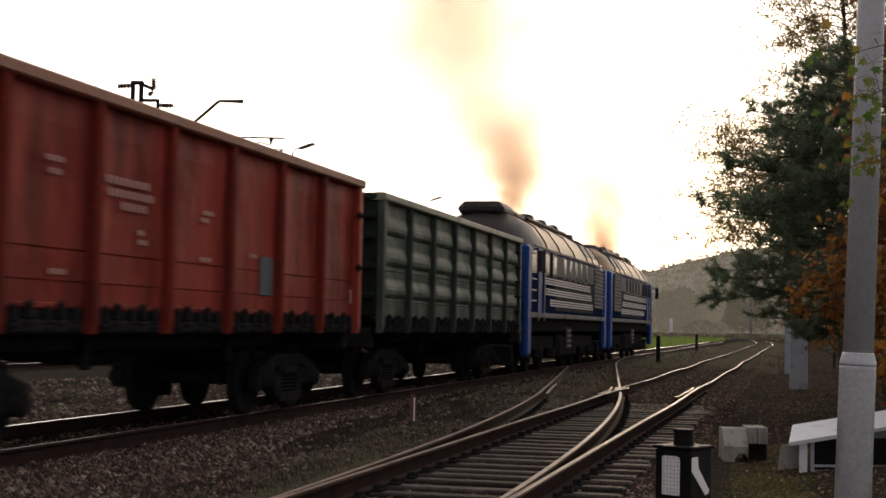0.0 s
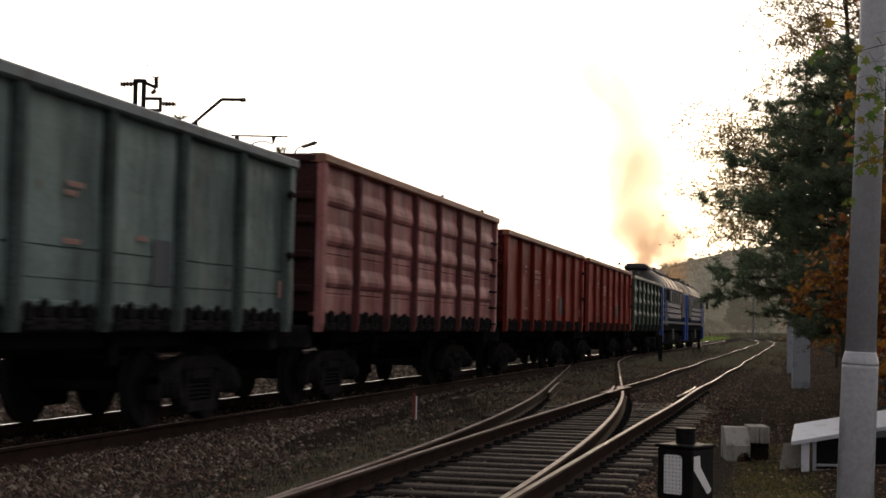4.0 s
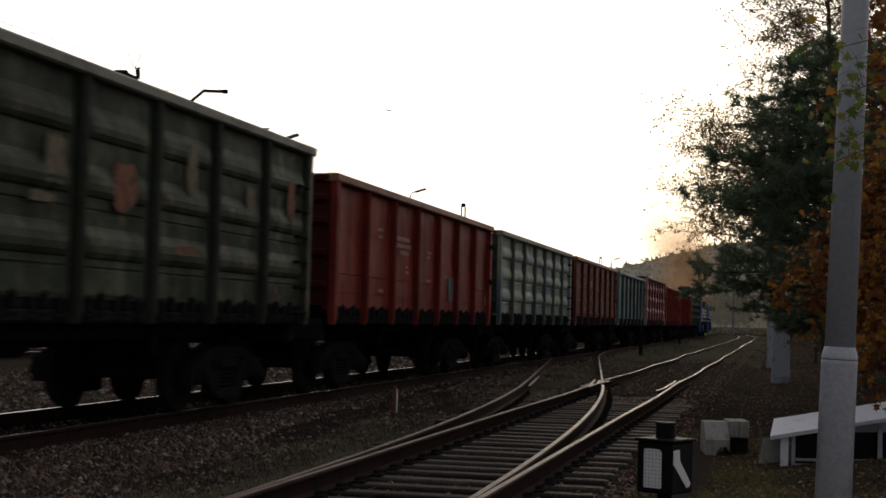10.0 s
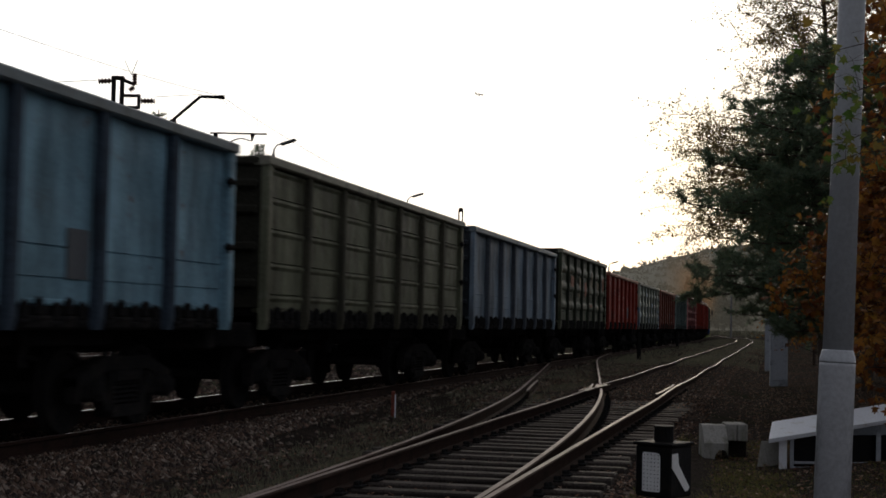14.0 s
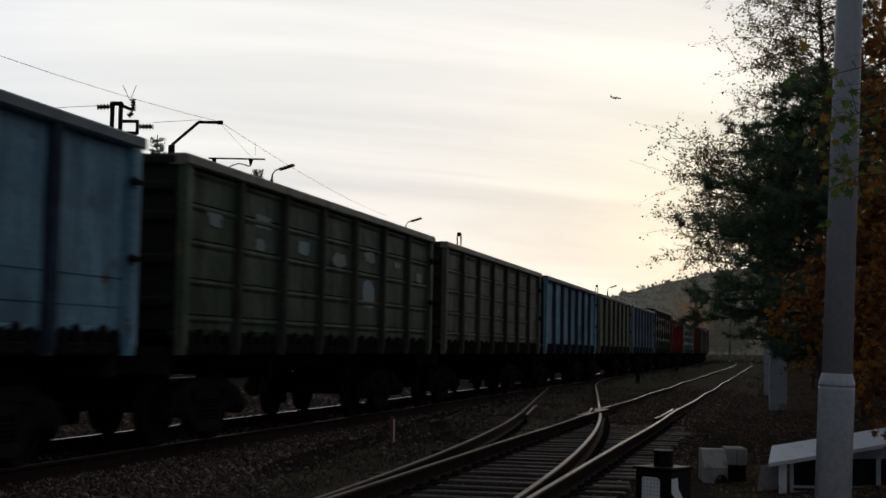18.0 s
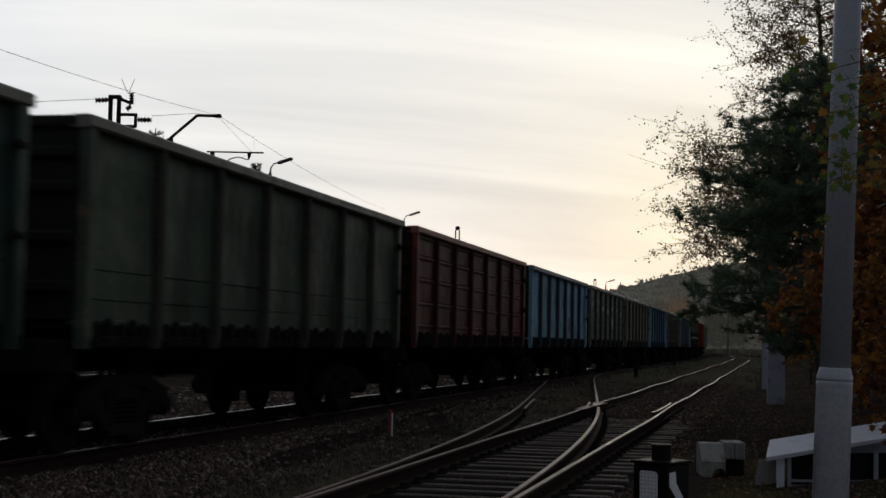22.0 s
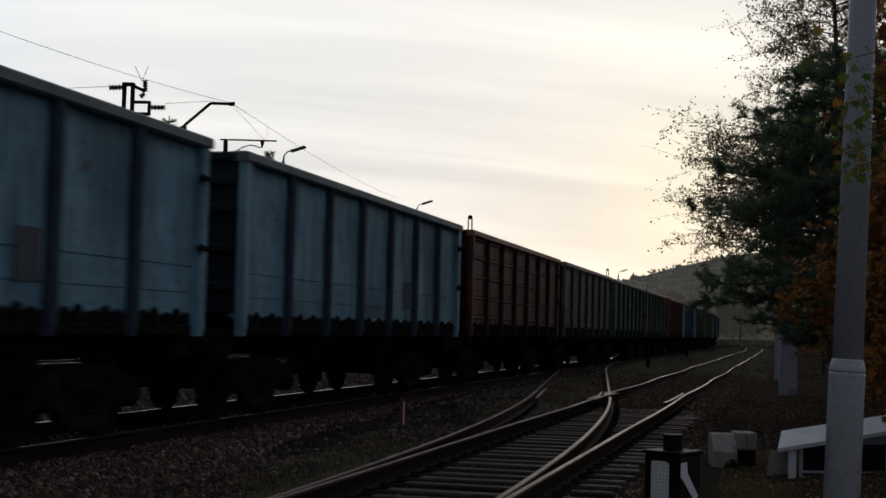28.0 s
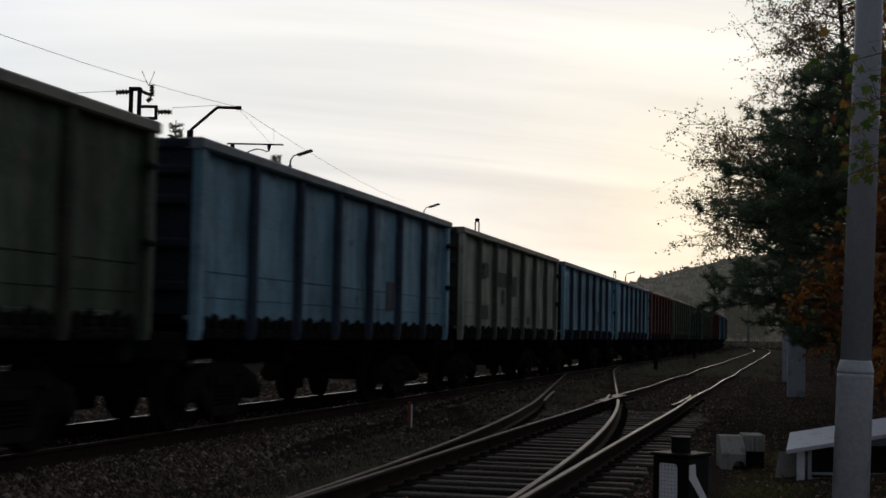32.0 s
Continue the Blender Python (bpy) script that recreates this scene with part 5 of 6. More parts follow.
def switch_lantern():
    w = thing("switch_lantern", "black point-indicator lantern with white glass signs on a post", "signal", at=pose(-0.722, 10.0, -0.33))
    bm = bmesh.new()
    lathe(bm, (0, 0, -0.1), (0, 0, 1), ((0, 0.09), (0.14, 0.08), (0.15, 0.05), (0.60, 0.05)), 14)
    part("post", bm, BLACK_PAINT, w)
    turn = Matrix.Rotation(radians(63), 4, "Z")
    bm = bmesh.new()
    cbox(bm, (0, 0, 0.655), (0.275, 0.275, 0.34), 0.012, turn)
    part("lantern_box", bm, BLACK_PAINT, w)
    bm = bmesh.new()
    cbox(bm, (0, 0, 0.836), (0.30, 0.30, 0.02), 0.006, turn)
    part("lid", bm, BLACK_PAINT, w)
    bm = bmesh.new()
    lathe(bm, (0, 0, 0.846), (0, 0, 1), ((0, 0.066), (0.085, 0.064), (0.088, 0.070), (0.105, 0.068), (0.11, 0.0)), 16)
    part("chimney", bm, BLACK_PAINT, w)
    # left pane, a dotted rectangle; right pane, a bent bar
    inv = pose(0, 0, 0.655) @ turn
    bm = bmesh.new()
    prism(bm, [(-0.078, -0.128), (-0.070, -0.134), (0.05, -0.134), (0.058, -0.126), (0.058, 0.095), (0.052, 0.115), (0.030, 0.124), (-0.068, 0.124), (-0.078, 0.114)], -0.1420, -0.1385)
    a = part("glass_sign", bm, MILK_GLASS, w, "white dotted glass rectangle", at=inv @ Matrix.Rotation(radians(-90), 4, "Z"))
    bm = bmesh.new()
    for i in range(5):
        for j in range(10):
            lathe(bm, (-0.064 + 0.027 * i, -0.1405, -0.118 + 0.0252 * j), (0, -1, 0), ((0, 0.0042), (0.003, 0.0034)), 6)
    part("dots", bm, BLACK_PAINT, a)["kind"] = "stuff"
    bm = bmesh.new()
    prism(bm, [(-0.126, 0.12), (-0.052, 0.124), (-0.042, 0.05), (0.098, -0.105), (0.082, -0.128), (0.046, -0.134), (-0.098, 0.005), (-0.126, 0.03)], -0.1420, -0.1385)
    part("glass_sign", bm, MILK_GLASS, w, "white bent bar sign", at=inv)


def relay_cabinet(x, y, h, wd, rz):
    w = thing("relay_cabinet", "grey-blue metal signalling cabinet standing on the soil", "cabinet", "trackside cabinets", at=pose(x, y, -0.3, 0, 0, rz))
    bm = bmesh.new()
    cbox(bm, (0, 0, h / 2), (wd, wd * 0.7, h), 0.012)
    part("body", bm, CABINET, w)
    bm = bmesh.new()
    cbox(bm, (0, 0, h + 0.02), (wd + 0.06, wd * 0.7 + 0.08, 0.05), 0.012)
    part("roof", bm, CABINET, w)
    bm = bmesh.new()
    cbox(bm, (0, -wd * 0.35 - 0.008, h / 2 + 0.05), (wd - 0.07, 0.016, h - 0.22), 0.005)
    d = part("door", bm, CABINET, w)
    bm = bmesh.new()
    cbox(bm, (wd * 0.36, -wd * 0.35 - 0.03, h * 0.5), (0.025, 0.03, 0.12), 0.006)
    part("handle", bm, STEEL_DARK, d)
    bm = bmesh.new()
    cbox(bm, (0, 0, -0.04), (wd - 0.04, wd * 0.66, 0.10), 0.02)
    part("plinth", bm, CONCRETE, w)


def concrete_trough():
    w = thing("concrete_trough", "weathered concrete cable pit with a sloped cap", "concrete block", at=pose(-0.63, 18.5, -0.37, 0, 0, 10))
    bm = bmesh.new()
    prism(bm, [(-0.22, 0.0), (-0.22, 0.25), (0.02, 0.455), (0.30, 0.455), (0.30, 0.0)], -0.24, -0.11, 0)
    prism(bm, [(-0.22, 0.17), (-0.22, 0.25), (0.02, 0.455), (0.30, 0.455), (0.30, 0.17)], -0.11, 0.05, 0)
    prism(bm, [(-0.11, 0.17), (-0.06, 0.17), (-0.085, 0.14), (-0.11, 0.10)], -0.22, 0.28, 1)
    prism(bm, [(0.05, 0.17), (0.0, 0.17), (0.03, 0.14), (0.05, 0.10)], -0.22, 0.28, 1)
    part("cap_block", bm, CONCRETE, w)
    for x in (0.115, 0.245):
        bm = bmesh.new()
        cbox(bm, (x, 0.16, 0.375), (0.122, 0.46, 0.21), 0.012)
        part("box_block", bm, CONCRETE, w, "mossy upright concrete block")
    # solid dark block stands in for the recess shadow below the upright blocks
    bm = bmesh.new()
    cbox(bm, (0.19, 0.26, 0.13), (0.27, 0.26, 0.3), 0.012)
    part("foot", bm, BALLAST, w, "dark block painted as the shade under the cable pit")


def low_cabinet():
    """A sloping white lid over a low glazed box, sunk into the leaves."""
    A, B, D = ray_at(1396, 783, 16.5), ray_at(1402, 752, 17.3), ray_at(1568, 755, 17.0)
    u, v = (D - A) * 1.6, B - A
    up = u.cross(v).normalized()
    if up.z < 0:
        up = -up
    w = thing("equipment_stand", "low glazed box under a sloping white board", "equipment stand", at=pose(A.x, A.y, -0.35))
    o = Vector((A.x, A.y, -0.35))

    def slab(name, p, a, b, c, m, label=""):
        bm = bmesh.new()
        cbox(bm, (0, 0, 0), (2, 2, 2), 0.0)
        for k in bm.verts:
            k.co = p - o + a * (k.co.x + 1) / 2 + b * (k.co.y + 1) / 2 + c * (k.co.z + 1) / 2
        bmesh.ops.recalc_face_normals(bm, faces=bm.faces)
        bmesh.ops.bevel(bm, geom=bm.edges[:], offset=0.005, segments=1, affect="EDGES")
        part(name, bm, m, w, label)
    slab("top_board", A - up * 0.05, u, v, up * 0.05, WHITE_PAINT, "white weathered sloping board")
    flat = Vector((u.x, u.y, 0)).normalized()
    deep = Vector((v.x, v.y, 0)).normalized()
    z0 = -0.42
    for k, wd, m in ((0.10, 0.11, WHITE_PAINT), (0.215, 0.05, CABINET), (1.12, 0.07, CABINET), (1.55, 0.07, CABINET)):
        p = A + (D - A) * k + v * 0.12
        slab("post", Vector((p.x, p.y, z0)), flat * wd, deep * 0.06, Vector((0, 0, p.z - 0.045 - z0)), m, "white corner post" if wd > 0.1 else "")
    p = A + (D - A) * 0.25 + v * 0.2
    e = A + (D - A) * 1.55 + v * 0.2
    slab("pane", Vector((p.x, p.y, z0)), Vector((e.x - p.x, e.y - p.y, 0)), deep * 0.012, Vector((0, 0, p.z - 0.05 - z0)), GLASS, "dark glazed side panel")
    for z in (-0.31, -0.25):
        slab("bottom_rail", Vector((p.x, p.y, z)) - deep * 0.05, Vector((e.x - p.x, e.y - p.y, -0.05)), deep * 0.04, Vector((0, 0, 0.03)), CABINET)
    slab("back_panel", Vector((p.x, p.y, z0)) + v * 0.75, Vector((e.x - p.x, e.y - p.y, 0)), deep * 0.03, Vector((0, 0, p.z - z0)), CABINET)
    s = ray_at(1374, 846, 16.9)
    slab("leaning_slab", Vector((s.x, s.y, -0.38)), flat * 0.28, deep * 0.05 + Vector((0, 0, -0.01)), Vector((0.05, 0.16, 0.36)), CONCRETE, "grey concrete slab leaning beside the box")


def ray_at(px, py, dist):
    """A point dist metres out on the sight line of the first moment."""
    f = 784 / math.tan(radians(33.56) / 2)
    v = Vector(((px - 784) / f, (441 - py) / f, -1))
    m = sight(*SWAY[0][1:])
    return m.translation + (m.to_3x3() @ v) * dist


def marker(x, y, h, wd, m1, label, name="marker_post"):
    w = thing(name, label, "marker post", at=pose(x, y, ground_z(x, y) - 0.05, 0, 0, 10))
    bm = bmesh.new()
    cbox(bm, (0, 0, h / 2), (wd, wd, h + 0.1), wd * 0.12)
    part("stake", bm, m1, w)
    return w


steel_pole()
switch_lantern()
relay_cabinet(0.10, 42.0, 2.28, 0.47, 4)
relay_cabinet(-0.20, 57.0, 2.05, 0.36, 0)
concrete_trough()
low_cabinet()
RED_STAKE = mat("faded_red_paint", (0.26, 0.07, 0.05), 0.8, 0, 0.2, 9, 50, 0.2, (0.12, 0.06, 0.04), 0.4)
mk = marker(-6.2, 23.8, 0.42, 0.06, RED_STAKE, "short reddish stake with a white edge between the tracks")
bm = bmesh.new()
cbox(bm, (0.034, 0, 0.22), (0.022, 0.055, 0.40), 0.003)
part("white_edge", bm, WHITE_PAINT, mk)
marker(-5.75, 64.0, 1.15, 0.17, BLACK_PAINT, "dark fouling-point post between the tracks", "fouling_post")
marker(-6.75, 105, 1.15, 0.19, BLACK_PAINT, "dark post between the far tracks", "fouling_post")
w = thing("cap_post", "small white round-headed post in the grass", "marker post", at=pose(-0.20, 6.1, -0.305))
bm = bmesh.new()
lathe(bm, (0, 0, 0), (0, 0, 1), ((0, 0.06), (0.78, 0.06), (0.83, 0.055), (0.87, 0.035), (0.885, 0.005)), 16)
part("stake", bm, WHITE_PAINT, w, smooth=True)
w = thing("sign_post", "white sign board on a thin post by the meadow", "sign", at=pose(-12.2, 150, -0.3))
bm = bmesh.new()
cbox(bm, (0, 0, 2.0), (0.3, 0.06, 1.4), 0.02)
part("board", bm, WHITE_PAINT, w)
bm = bmesh.new()
rod(bm, (0, 0.05, 0), (0, 0.05, 2.0), 0.06)
part("post", bm, LAMP_GREY, w)


# ---- overhead line and lamps behind the train ----
def insulator(bm, p, q):
    p, q = Vector(p), Vector(q)
    d = (q - p)
    lathe(bm, p, d, [(d.length * k / 8, 0.035 if k % 2 else 0.085) for k in range(9)], 10)


def line_mast():
    base = ray_at(243, 148, 40)
    w = thing("overhead_line_mast", "dark twin-channel overhead-line mast with insulators", "mast", at=pose(base.x, base.y, -0.3, 0, 0, 10))
    top = base.z + 0.3
    for s in (-1, 1):
        bm = bmesh.new()
        cbox(bm, (s * 0.115, 0, top / 2), (0.095, 0.14, top), 0.015)
        part("channel", bm, STEEL_DARK, w)
    bm = bmesh.new()
    cbox(bm, (0, 0, top + 0.02), (0.34, 0.16, 0.10), 0.02)
    part("head_plate", bm, STEEL_DARK, w)
    for k in range(9):
        bm = bmesh.new()
        cbox(bm, (0, 0.06, top - 1.9 - 0.75 * k), (0.2, 0.03, 0.08), 0.01)
        part("batten", bm, STEEL_DARK, w)
    bm = bmesh.new()
    for z in (-0.46, -0.78):
        cbox(bm, (0.36, 0, top + z), (0.48, 0.07, 0.085), 0.015)
    cbox(bm, (0.585, 0, top - 0.62), (0.085, 0.07, 0.40), 0.015)
    part("bracket", bm, STEEL_DARK, w)
    for p, q in (((-0.16, 0, top - 0.06), (-0.52, 0, top - 0.08)), ((0.66, 0, top - 0.60), (1.02, 0, top - 0.60)), ((0.46, 0, top - 0.16), (0.45, 0, top + 0.13)), ((0.44, 0, top - 0.22), (0.33, 0, top - 0.32))):
        bm = bmesh.new()
        insulator(bm, p, q)
        part("insulator", bm, PORCELAIN, w)
    bm = bmesh.new()
    rod(bm, (0.12, 0, top - 0.02), (0.46, 0, top - 0.16), 0.045)
    for x in (0.16, 0.52):
        rod(bm, (x, 0, top + 0.52), (0.36, 0, top + 0.10), 0.009, seg=6)
    part("horn_arm", bm, STEEL_DARK, w)
    bm = bmesh.new()
    rod(bm, (0.58, 0, top - 0.60), (0.68, 0, top - 0.60), 0.02)
    rod(bm, (-0.1, 0, top - 0.05), (-0.2, 0, top - 0.06), 0.02)
    part("clamp", bm, STEEL_DARK, w)
    return base


def wire(name, pts, r, label):
    w = thing(name, label, "overhead wire")
    bm = bmesh.new()
    tube(bm, pts, [r] * len(pts), 5)
    part("strand", bm, WIRE, w)


def sag(a, b, s, n=14):
    a, b = Vector(a), Vector(b)
    return [a.lerp(b, i / n) - Vector((0, 0, 4 * s * (i / n) * (1 - i / n))) for i in range(n + 1)]


def arm_mast(px, py, dist, name="arm_mast"):
    """A mast whose sloping arm shows over the wagons."""
    tip, knee = ray_at(px, py, dist), ray_at(px - 36, py - 1, dist)
    foot = ray_at(px - 84, py + 40, dist)
    w = thing(name, "mast with a sloping dark bracket arm", "mast", at=pose(foot.x, foot.y, -0.3))
    o = Vector((foot.x, foot.y, -0.3))
    bm = bmesh.new()
    rod(bm, foot - o, knee - o, 0.055)
    part("slanted_arm", bm, STEEL_DARK, w)
    bm = bmesh.new()
    rod(bm, knee - o, tip - o, 0.055)
    rod(bm, tip - o - Vector((0.05, 0, 0)), tip - o + Vector((0.12, 0, 0)), 0.075)
    part("tip_arm", bm, STEEL_DARK, w)
    bm = bmesh.new()
    lathe(bm, (0, 0, 0), (0, 0, 1), ((0, 0.16), (foot.z + 0.3, 0.12)), 10)
    part("post", bm, STEEL_DARK, w)


def street_lamp(px, py, dist, s=1.0):
    """Lamp post with a short arm and a flat head turned to the light-side."""
    head = ray_at(px, py, dist)
    x0 = head - Vector((0.30 * s, 0.06, 0))
    w = thing("street_lamp", "grey street lamp with a tilted flat head", "street lamp", "station lamps", at=pose(x0.x - 0.35 * s, x0.y, -0.3))
    o = Vector((x0.x - 0.35 * s, x0.y, -0.3))
    zz = head.z + 0.3
    bm = bmesh.new()
    lathe(bm, (0, 0, 0), (0, 0, 1), ((0, 0.11 * s), (zz - 0.55 * s, 0.075 * s)), 10)
    part("post", bm, LAMP_GREY, w)
    bm = bmesh.new()
    tube(bm, [(0, 0, zz - 0.6 * s), (0.03 * s, 0, zz - 0.32 * s), (0.16 * s, 0, zz - 0.14 * s), (0.36 * s, 0.02, zz - 0.08 * s)], [0.05 * s, 0.035 * s, 0.03 * s, 0.03 * s])
    part("arm", bm, LAMP_GREY, w)
    bm = bmesh.new()
    cbox(bm, (0.66 * s, 0.05, zz), (0.72 * s, 0.26 * s, 0.12 * s), 0.04 * s, Matrix.Rotation(radians(-17), 4, "Y"))
    part("head", bm, LAMP_GREY, w)


mast = line_mast()
arm_mast(424, 180, 52)
street_lamp(543, 259, 47, 0.72)
street_lamp(772, 352, 78, 0.85)
street_lamp(1122, 470, 190, 1.2)
wire("catenary_wire", sag(ray_at(-60, 28, 34), ray_at(424, 178, 52), 0.12), 0.007, "thin dark overhead wire high behind the train")
wire("catenary_wire", sag(ray_at(424, 178, 52), ray_at(720, 345, 115), 0.3), 0.008, "thin dark overhead wire running on to the next mast")
wire("dropper_wire", [ray_at(424, 180, 52), ray_at(483, 243, 62)], 0.006, "thin slanting dropper wire below the overhead line")
wire("dropper_wire", [ray_at(488, 215, 65), ray_at(488, 238, 65)], 0.006, "short upright dropper wire below the overhead line")
wire("anchor_wire", [ray_at(60, 158, 46), ray_at(210, 150.5, 40.4)], 0.008, "thin anchor wire to the mast")
wire("anchor_wire", [ray_at(308, 180, 39.5), ray_at(392, 175, 51)], 0.008, "thin anchor wire to the mast")
w = thing("cross_arm", "thin horizontal cross arm with a hanging clamp", "mast", at=pose(*ray_at(415, 243, 62).xy, -0.3))
o = Vector((*ray_at(415, 243, 62).xy, -0.3))
bm = bmesh.new()
rod(bm, ray_at(405, 243, 62) - o, ray_at(505, 245, 62) - o, 0.035, seg=6)
part("arm", bm, STEEL_DARK, w)
bm = bmesh.new()
rod(bm, ray_at(480, 245, 62) - o, ray_at(479, 257, 62) - o, 0.11, 0.03, seg=6)
part("clamp", bm, STEEL_DARK, w)
bm = bmesh.new()
tube(bm, [ray_at(q, h, 62) - o for q, h in ((436, 262), (446, 256), (458, 252.5), (468, 254), (475, 257), (479, 256))], [0.025] * 6, 6)
part("steady_arm", bm, STEEL_DARK, w)
bm = bmesh.new()
rod(bm, (0, 0, 0), (0, 0, ray_at(415, 243, 62).z + 0.3), 0.12, 0.1)
part("post", bm, STEEL_DARK, w)
for px, py, dist, hh in ((848, 398, 95, 0.9), (1092, 480, 170, 1.0)):
    p = ray_at(px, py, dist)
    w = thing("signal_mast", "thin signal mast with a small round head", "signal", at=pose(p.x, p.y, -0.3))
    bm = bmesh.new()
    for s in (-1, 1):
        rod(bm, (s * 0.12, 0, 0), (s * 0.12, 0, p.z + 0.95), 0.05, seg=6)
    part("post", bm, STEEL_DARK, w)
    bm = bmesh.new()
    cbox(bm, (0, 0, p.z + 1.05), (0.30, 0.2, 0.26), 0.08)
    part("head", bm, STEEL_DARK, w)


# ---- trees ----
NEEDLES = island_mat("pine_needles", [(0.07, 0.12, 0.075), (0.13, 0.19, 0.11), (0.17, 0.22, 0.13), (0.11, 0.16, 0.115), (0.17, 0.18, 0.10)], 0.6, 0.5)
BIRCH_LEAF = island_mat("brown_birch_leaves", [(0.17, 0.15, 0.07), (0.26, 0.19, 0.09), (0.34, 0.25, 0.12), (0.14, 0.14, 0.07)], 0.6, 0.6)
MAPLE_LEAF = island_mat("orange_maple_leaves", [(0.24, 0.075, 0.022), (0.30, 0.12, 0.026), (0.38, 0.20, 0.038), (0.14, 0.045, 0.02), (0.19, 0.085, 0.025)], 0.55, 0.45)
GREEN_LEAF = island_mat("green_yellow_leaves", [(0.06, 0.12, 0.025), (0.10, 0.17, 0.035), (0.16, 0.20, 0.05), (0.30, 0.20, 0.05), (0.08, 0.14, 0.03)], 0.5, 0.45)


def clump(vs, fs, rg, c, r, n, w, up=0.3):
    """A tuft of needles."""
    for _ in range(n):
        d = Vector((rg.gauss(0, 1), rg.gauss(0, 1), rg.gauss(up, 0.8))).normalized()
        ln = r * rg.uniform(0.6, 1.15)
        s = d.cross(Vector((rg.gauss(0, 1), rg.gauss(0, 1), rg.gauss(0, 1)))).normalized() * w
        k = len(vs)
        p = c + d * r * 0.1
        vs += [tuple(p - s), tuple(p + s), tuple(c + d * ln)]
        fs.append((k, k + 1, k + 2))


def leaf(vs, fs, rg, c, s, lobed=False):
    """A leaf folded along its rib; lobed leaves have five points."""
    a = Vector((rg.gauss(0, 1), rg.gauss(0, 1), rg.gauss(-0.5, 0.7))).normalized()
    b = a.cross(Vector((rg.gauss(0, 1), rg.gauss(0, 1), rg.gauss(0, 1)))).normalized()
    n = a.cross(b)
    k = len(vs)
    if not lobed:
        for u, v, h in ((0, 0, 0), (0.5, 0.34, 0.1), (1.0, 0, -0.05), (0.5, -0.34, 0.1)):
            vs.append(tuple(c + (a * u + b * v + n * h) * s))
        fs += [(k, k + 1, k + 2), (k, k + 2, k + 3)]
    else:
        for u, v, h in ((0, 0, 0), (0.15, 0.5, 0.1), (0.42, 0.26, 0.04), (0.72, 0.46, 0.05), (0.66, 0.16, 0), (1.05, 0, -0.1), (0.66, -0.16, 0), (0.72, -0.46, 0.05), (0.42, -0.26, 0.04), (0.15, -0.5, 0.1)):
            vs.append(tuple(c + (a * u + b * v + n * h) * s))
        fs += [(k, k + 1, k + 2), (k, k + 2, k + 3, k + 4), (k, k + 4, k + 5, k + 6), (k, k + 6, k + 7, k + 8), (k, k + 8, k + 9)]


def pine(at, height, reach, seed, low=1.2, tufts=9, per=26):
    """Pine: trunk, whorls of drooping limbs, tufts of needles along the outer twigs. reach(z) is the crown's radius."""
    rg = random.Random(seed)
    w = thing("pine_tree", "dense dark green pine with drooping limbs", "tree", at=Matrix.Translation(at))
    bm = bmesh.new()
    tp = [(0.05 * math.sin(z), 0.05 * math.cos(1.7 * z), z) for z in np.linspace(-0.3, height, 10)]
    tube(bm, tp, [0.16 * (1 - 0.9 * i / 9) + 0.01 for i in range(10)], 9)
    part("trunk", bm, BARK, w, "brown scaly trunk", smooth=True)
    vs, fs = [], []
    z, turn = low, 0.0
    while z < height - 0.15:
        n = 5 if z < height * 0.8 else 4
        for i in range(n):
            turn += 2.399
            R = reach(z, turn) * rg.uniform(0.75, 1.12)
            if R < 0.15:
                continue
            bm = bmesh.new()
            d = Vector((math.cos(turn), math.sin(turn), 0))
            lift = rg.uniform(0.0, 0.35)
            pts = [Vector((0, 0, z)) + d * (R * k) + Vector((0, 0, R * (lift * k - 0.25 * k * k + 0.12 * k ** 4))) for k in (0, 0.35, 0.7, 1.0)]
            tube(bm, pts, [0.035, 0.025, 0.016, 0.006], 5)
            for q in range(int(tufts * max(0.5, R / 2))):
                k = rg.uniform(0.22, 1.0)
                o = pts[0].lerp(pts[1], k / 0.35) if k < 0.35 else (pts[1].lerp(pts[2], (k - 0.35) / 0.35) if k < 0.7 else pts[2].lerp(pts[3], (k - 0.7) / 0.3))
                side = Vector((-d.y, d.x, 0)) * rg.choice((-1, 1))
                e = o + (side * rg.uniform(0.1, 0.75) + d * rg.uniform(0.1, 0.4) + Vector((0, 0, rg.uniform(-0.3, 0.45)))) * (0.35 + 0.45 * R * (1.1 - k))
                tube(bm, [o, e], [0.008, 0.004], 3)
                for j in (0.35, 0.7, 1.0):
                    clump(vs, fs, rg, o.lerp(e, j), 0.15, per, 0.009)
            part("limb", bm, BARK, w)
        z += rg.uniform(0.18, 0.28)
    part("crown", from_lists("crown", vs, fs, NEEDLES), None, w, "dark green needle crown")["kind"] = "stuff"
    return w


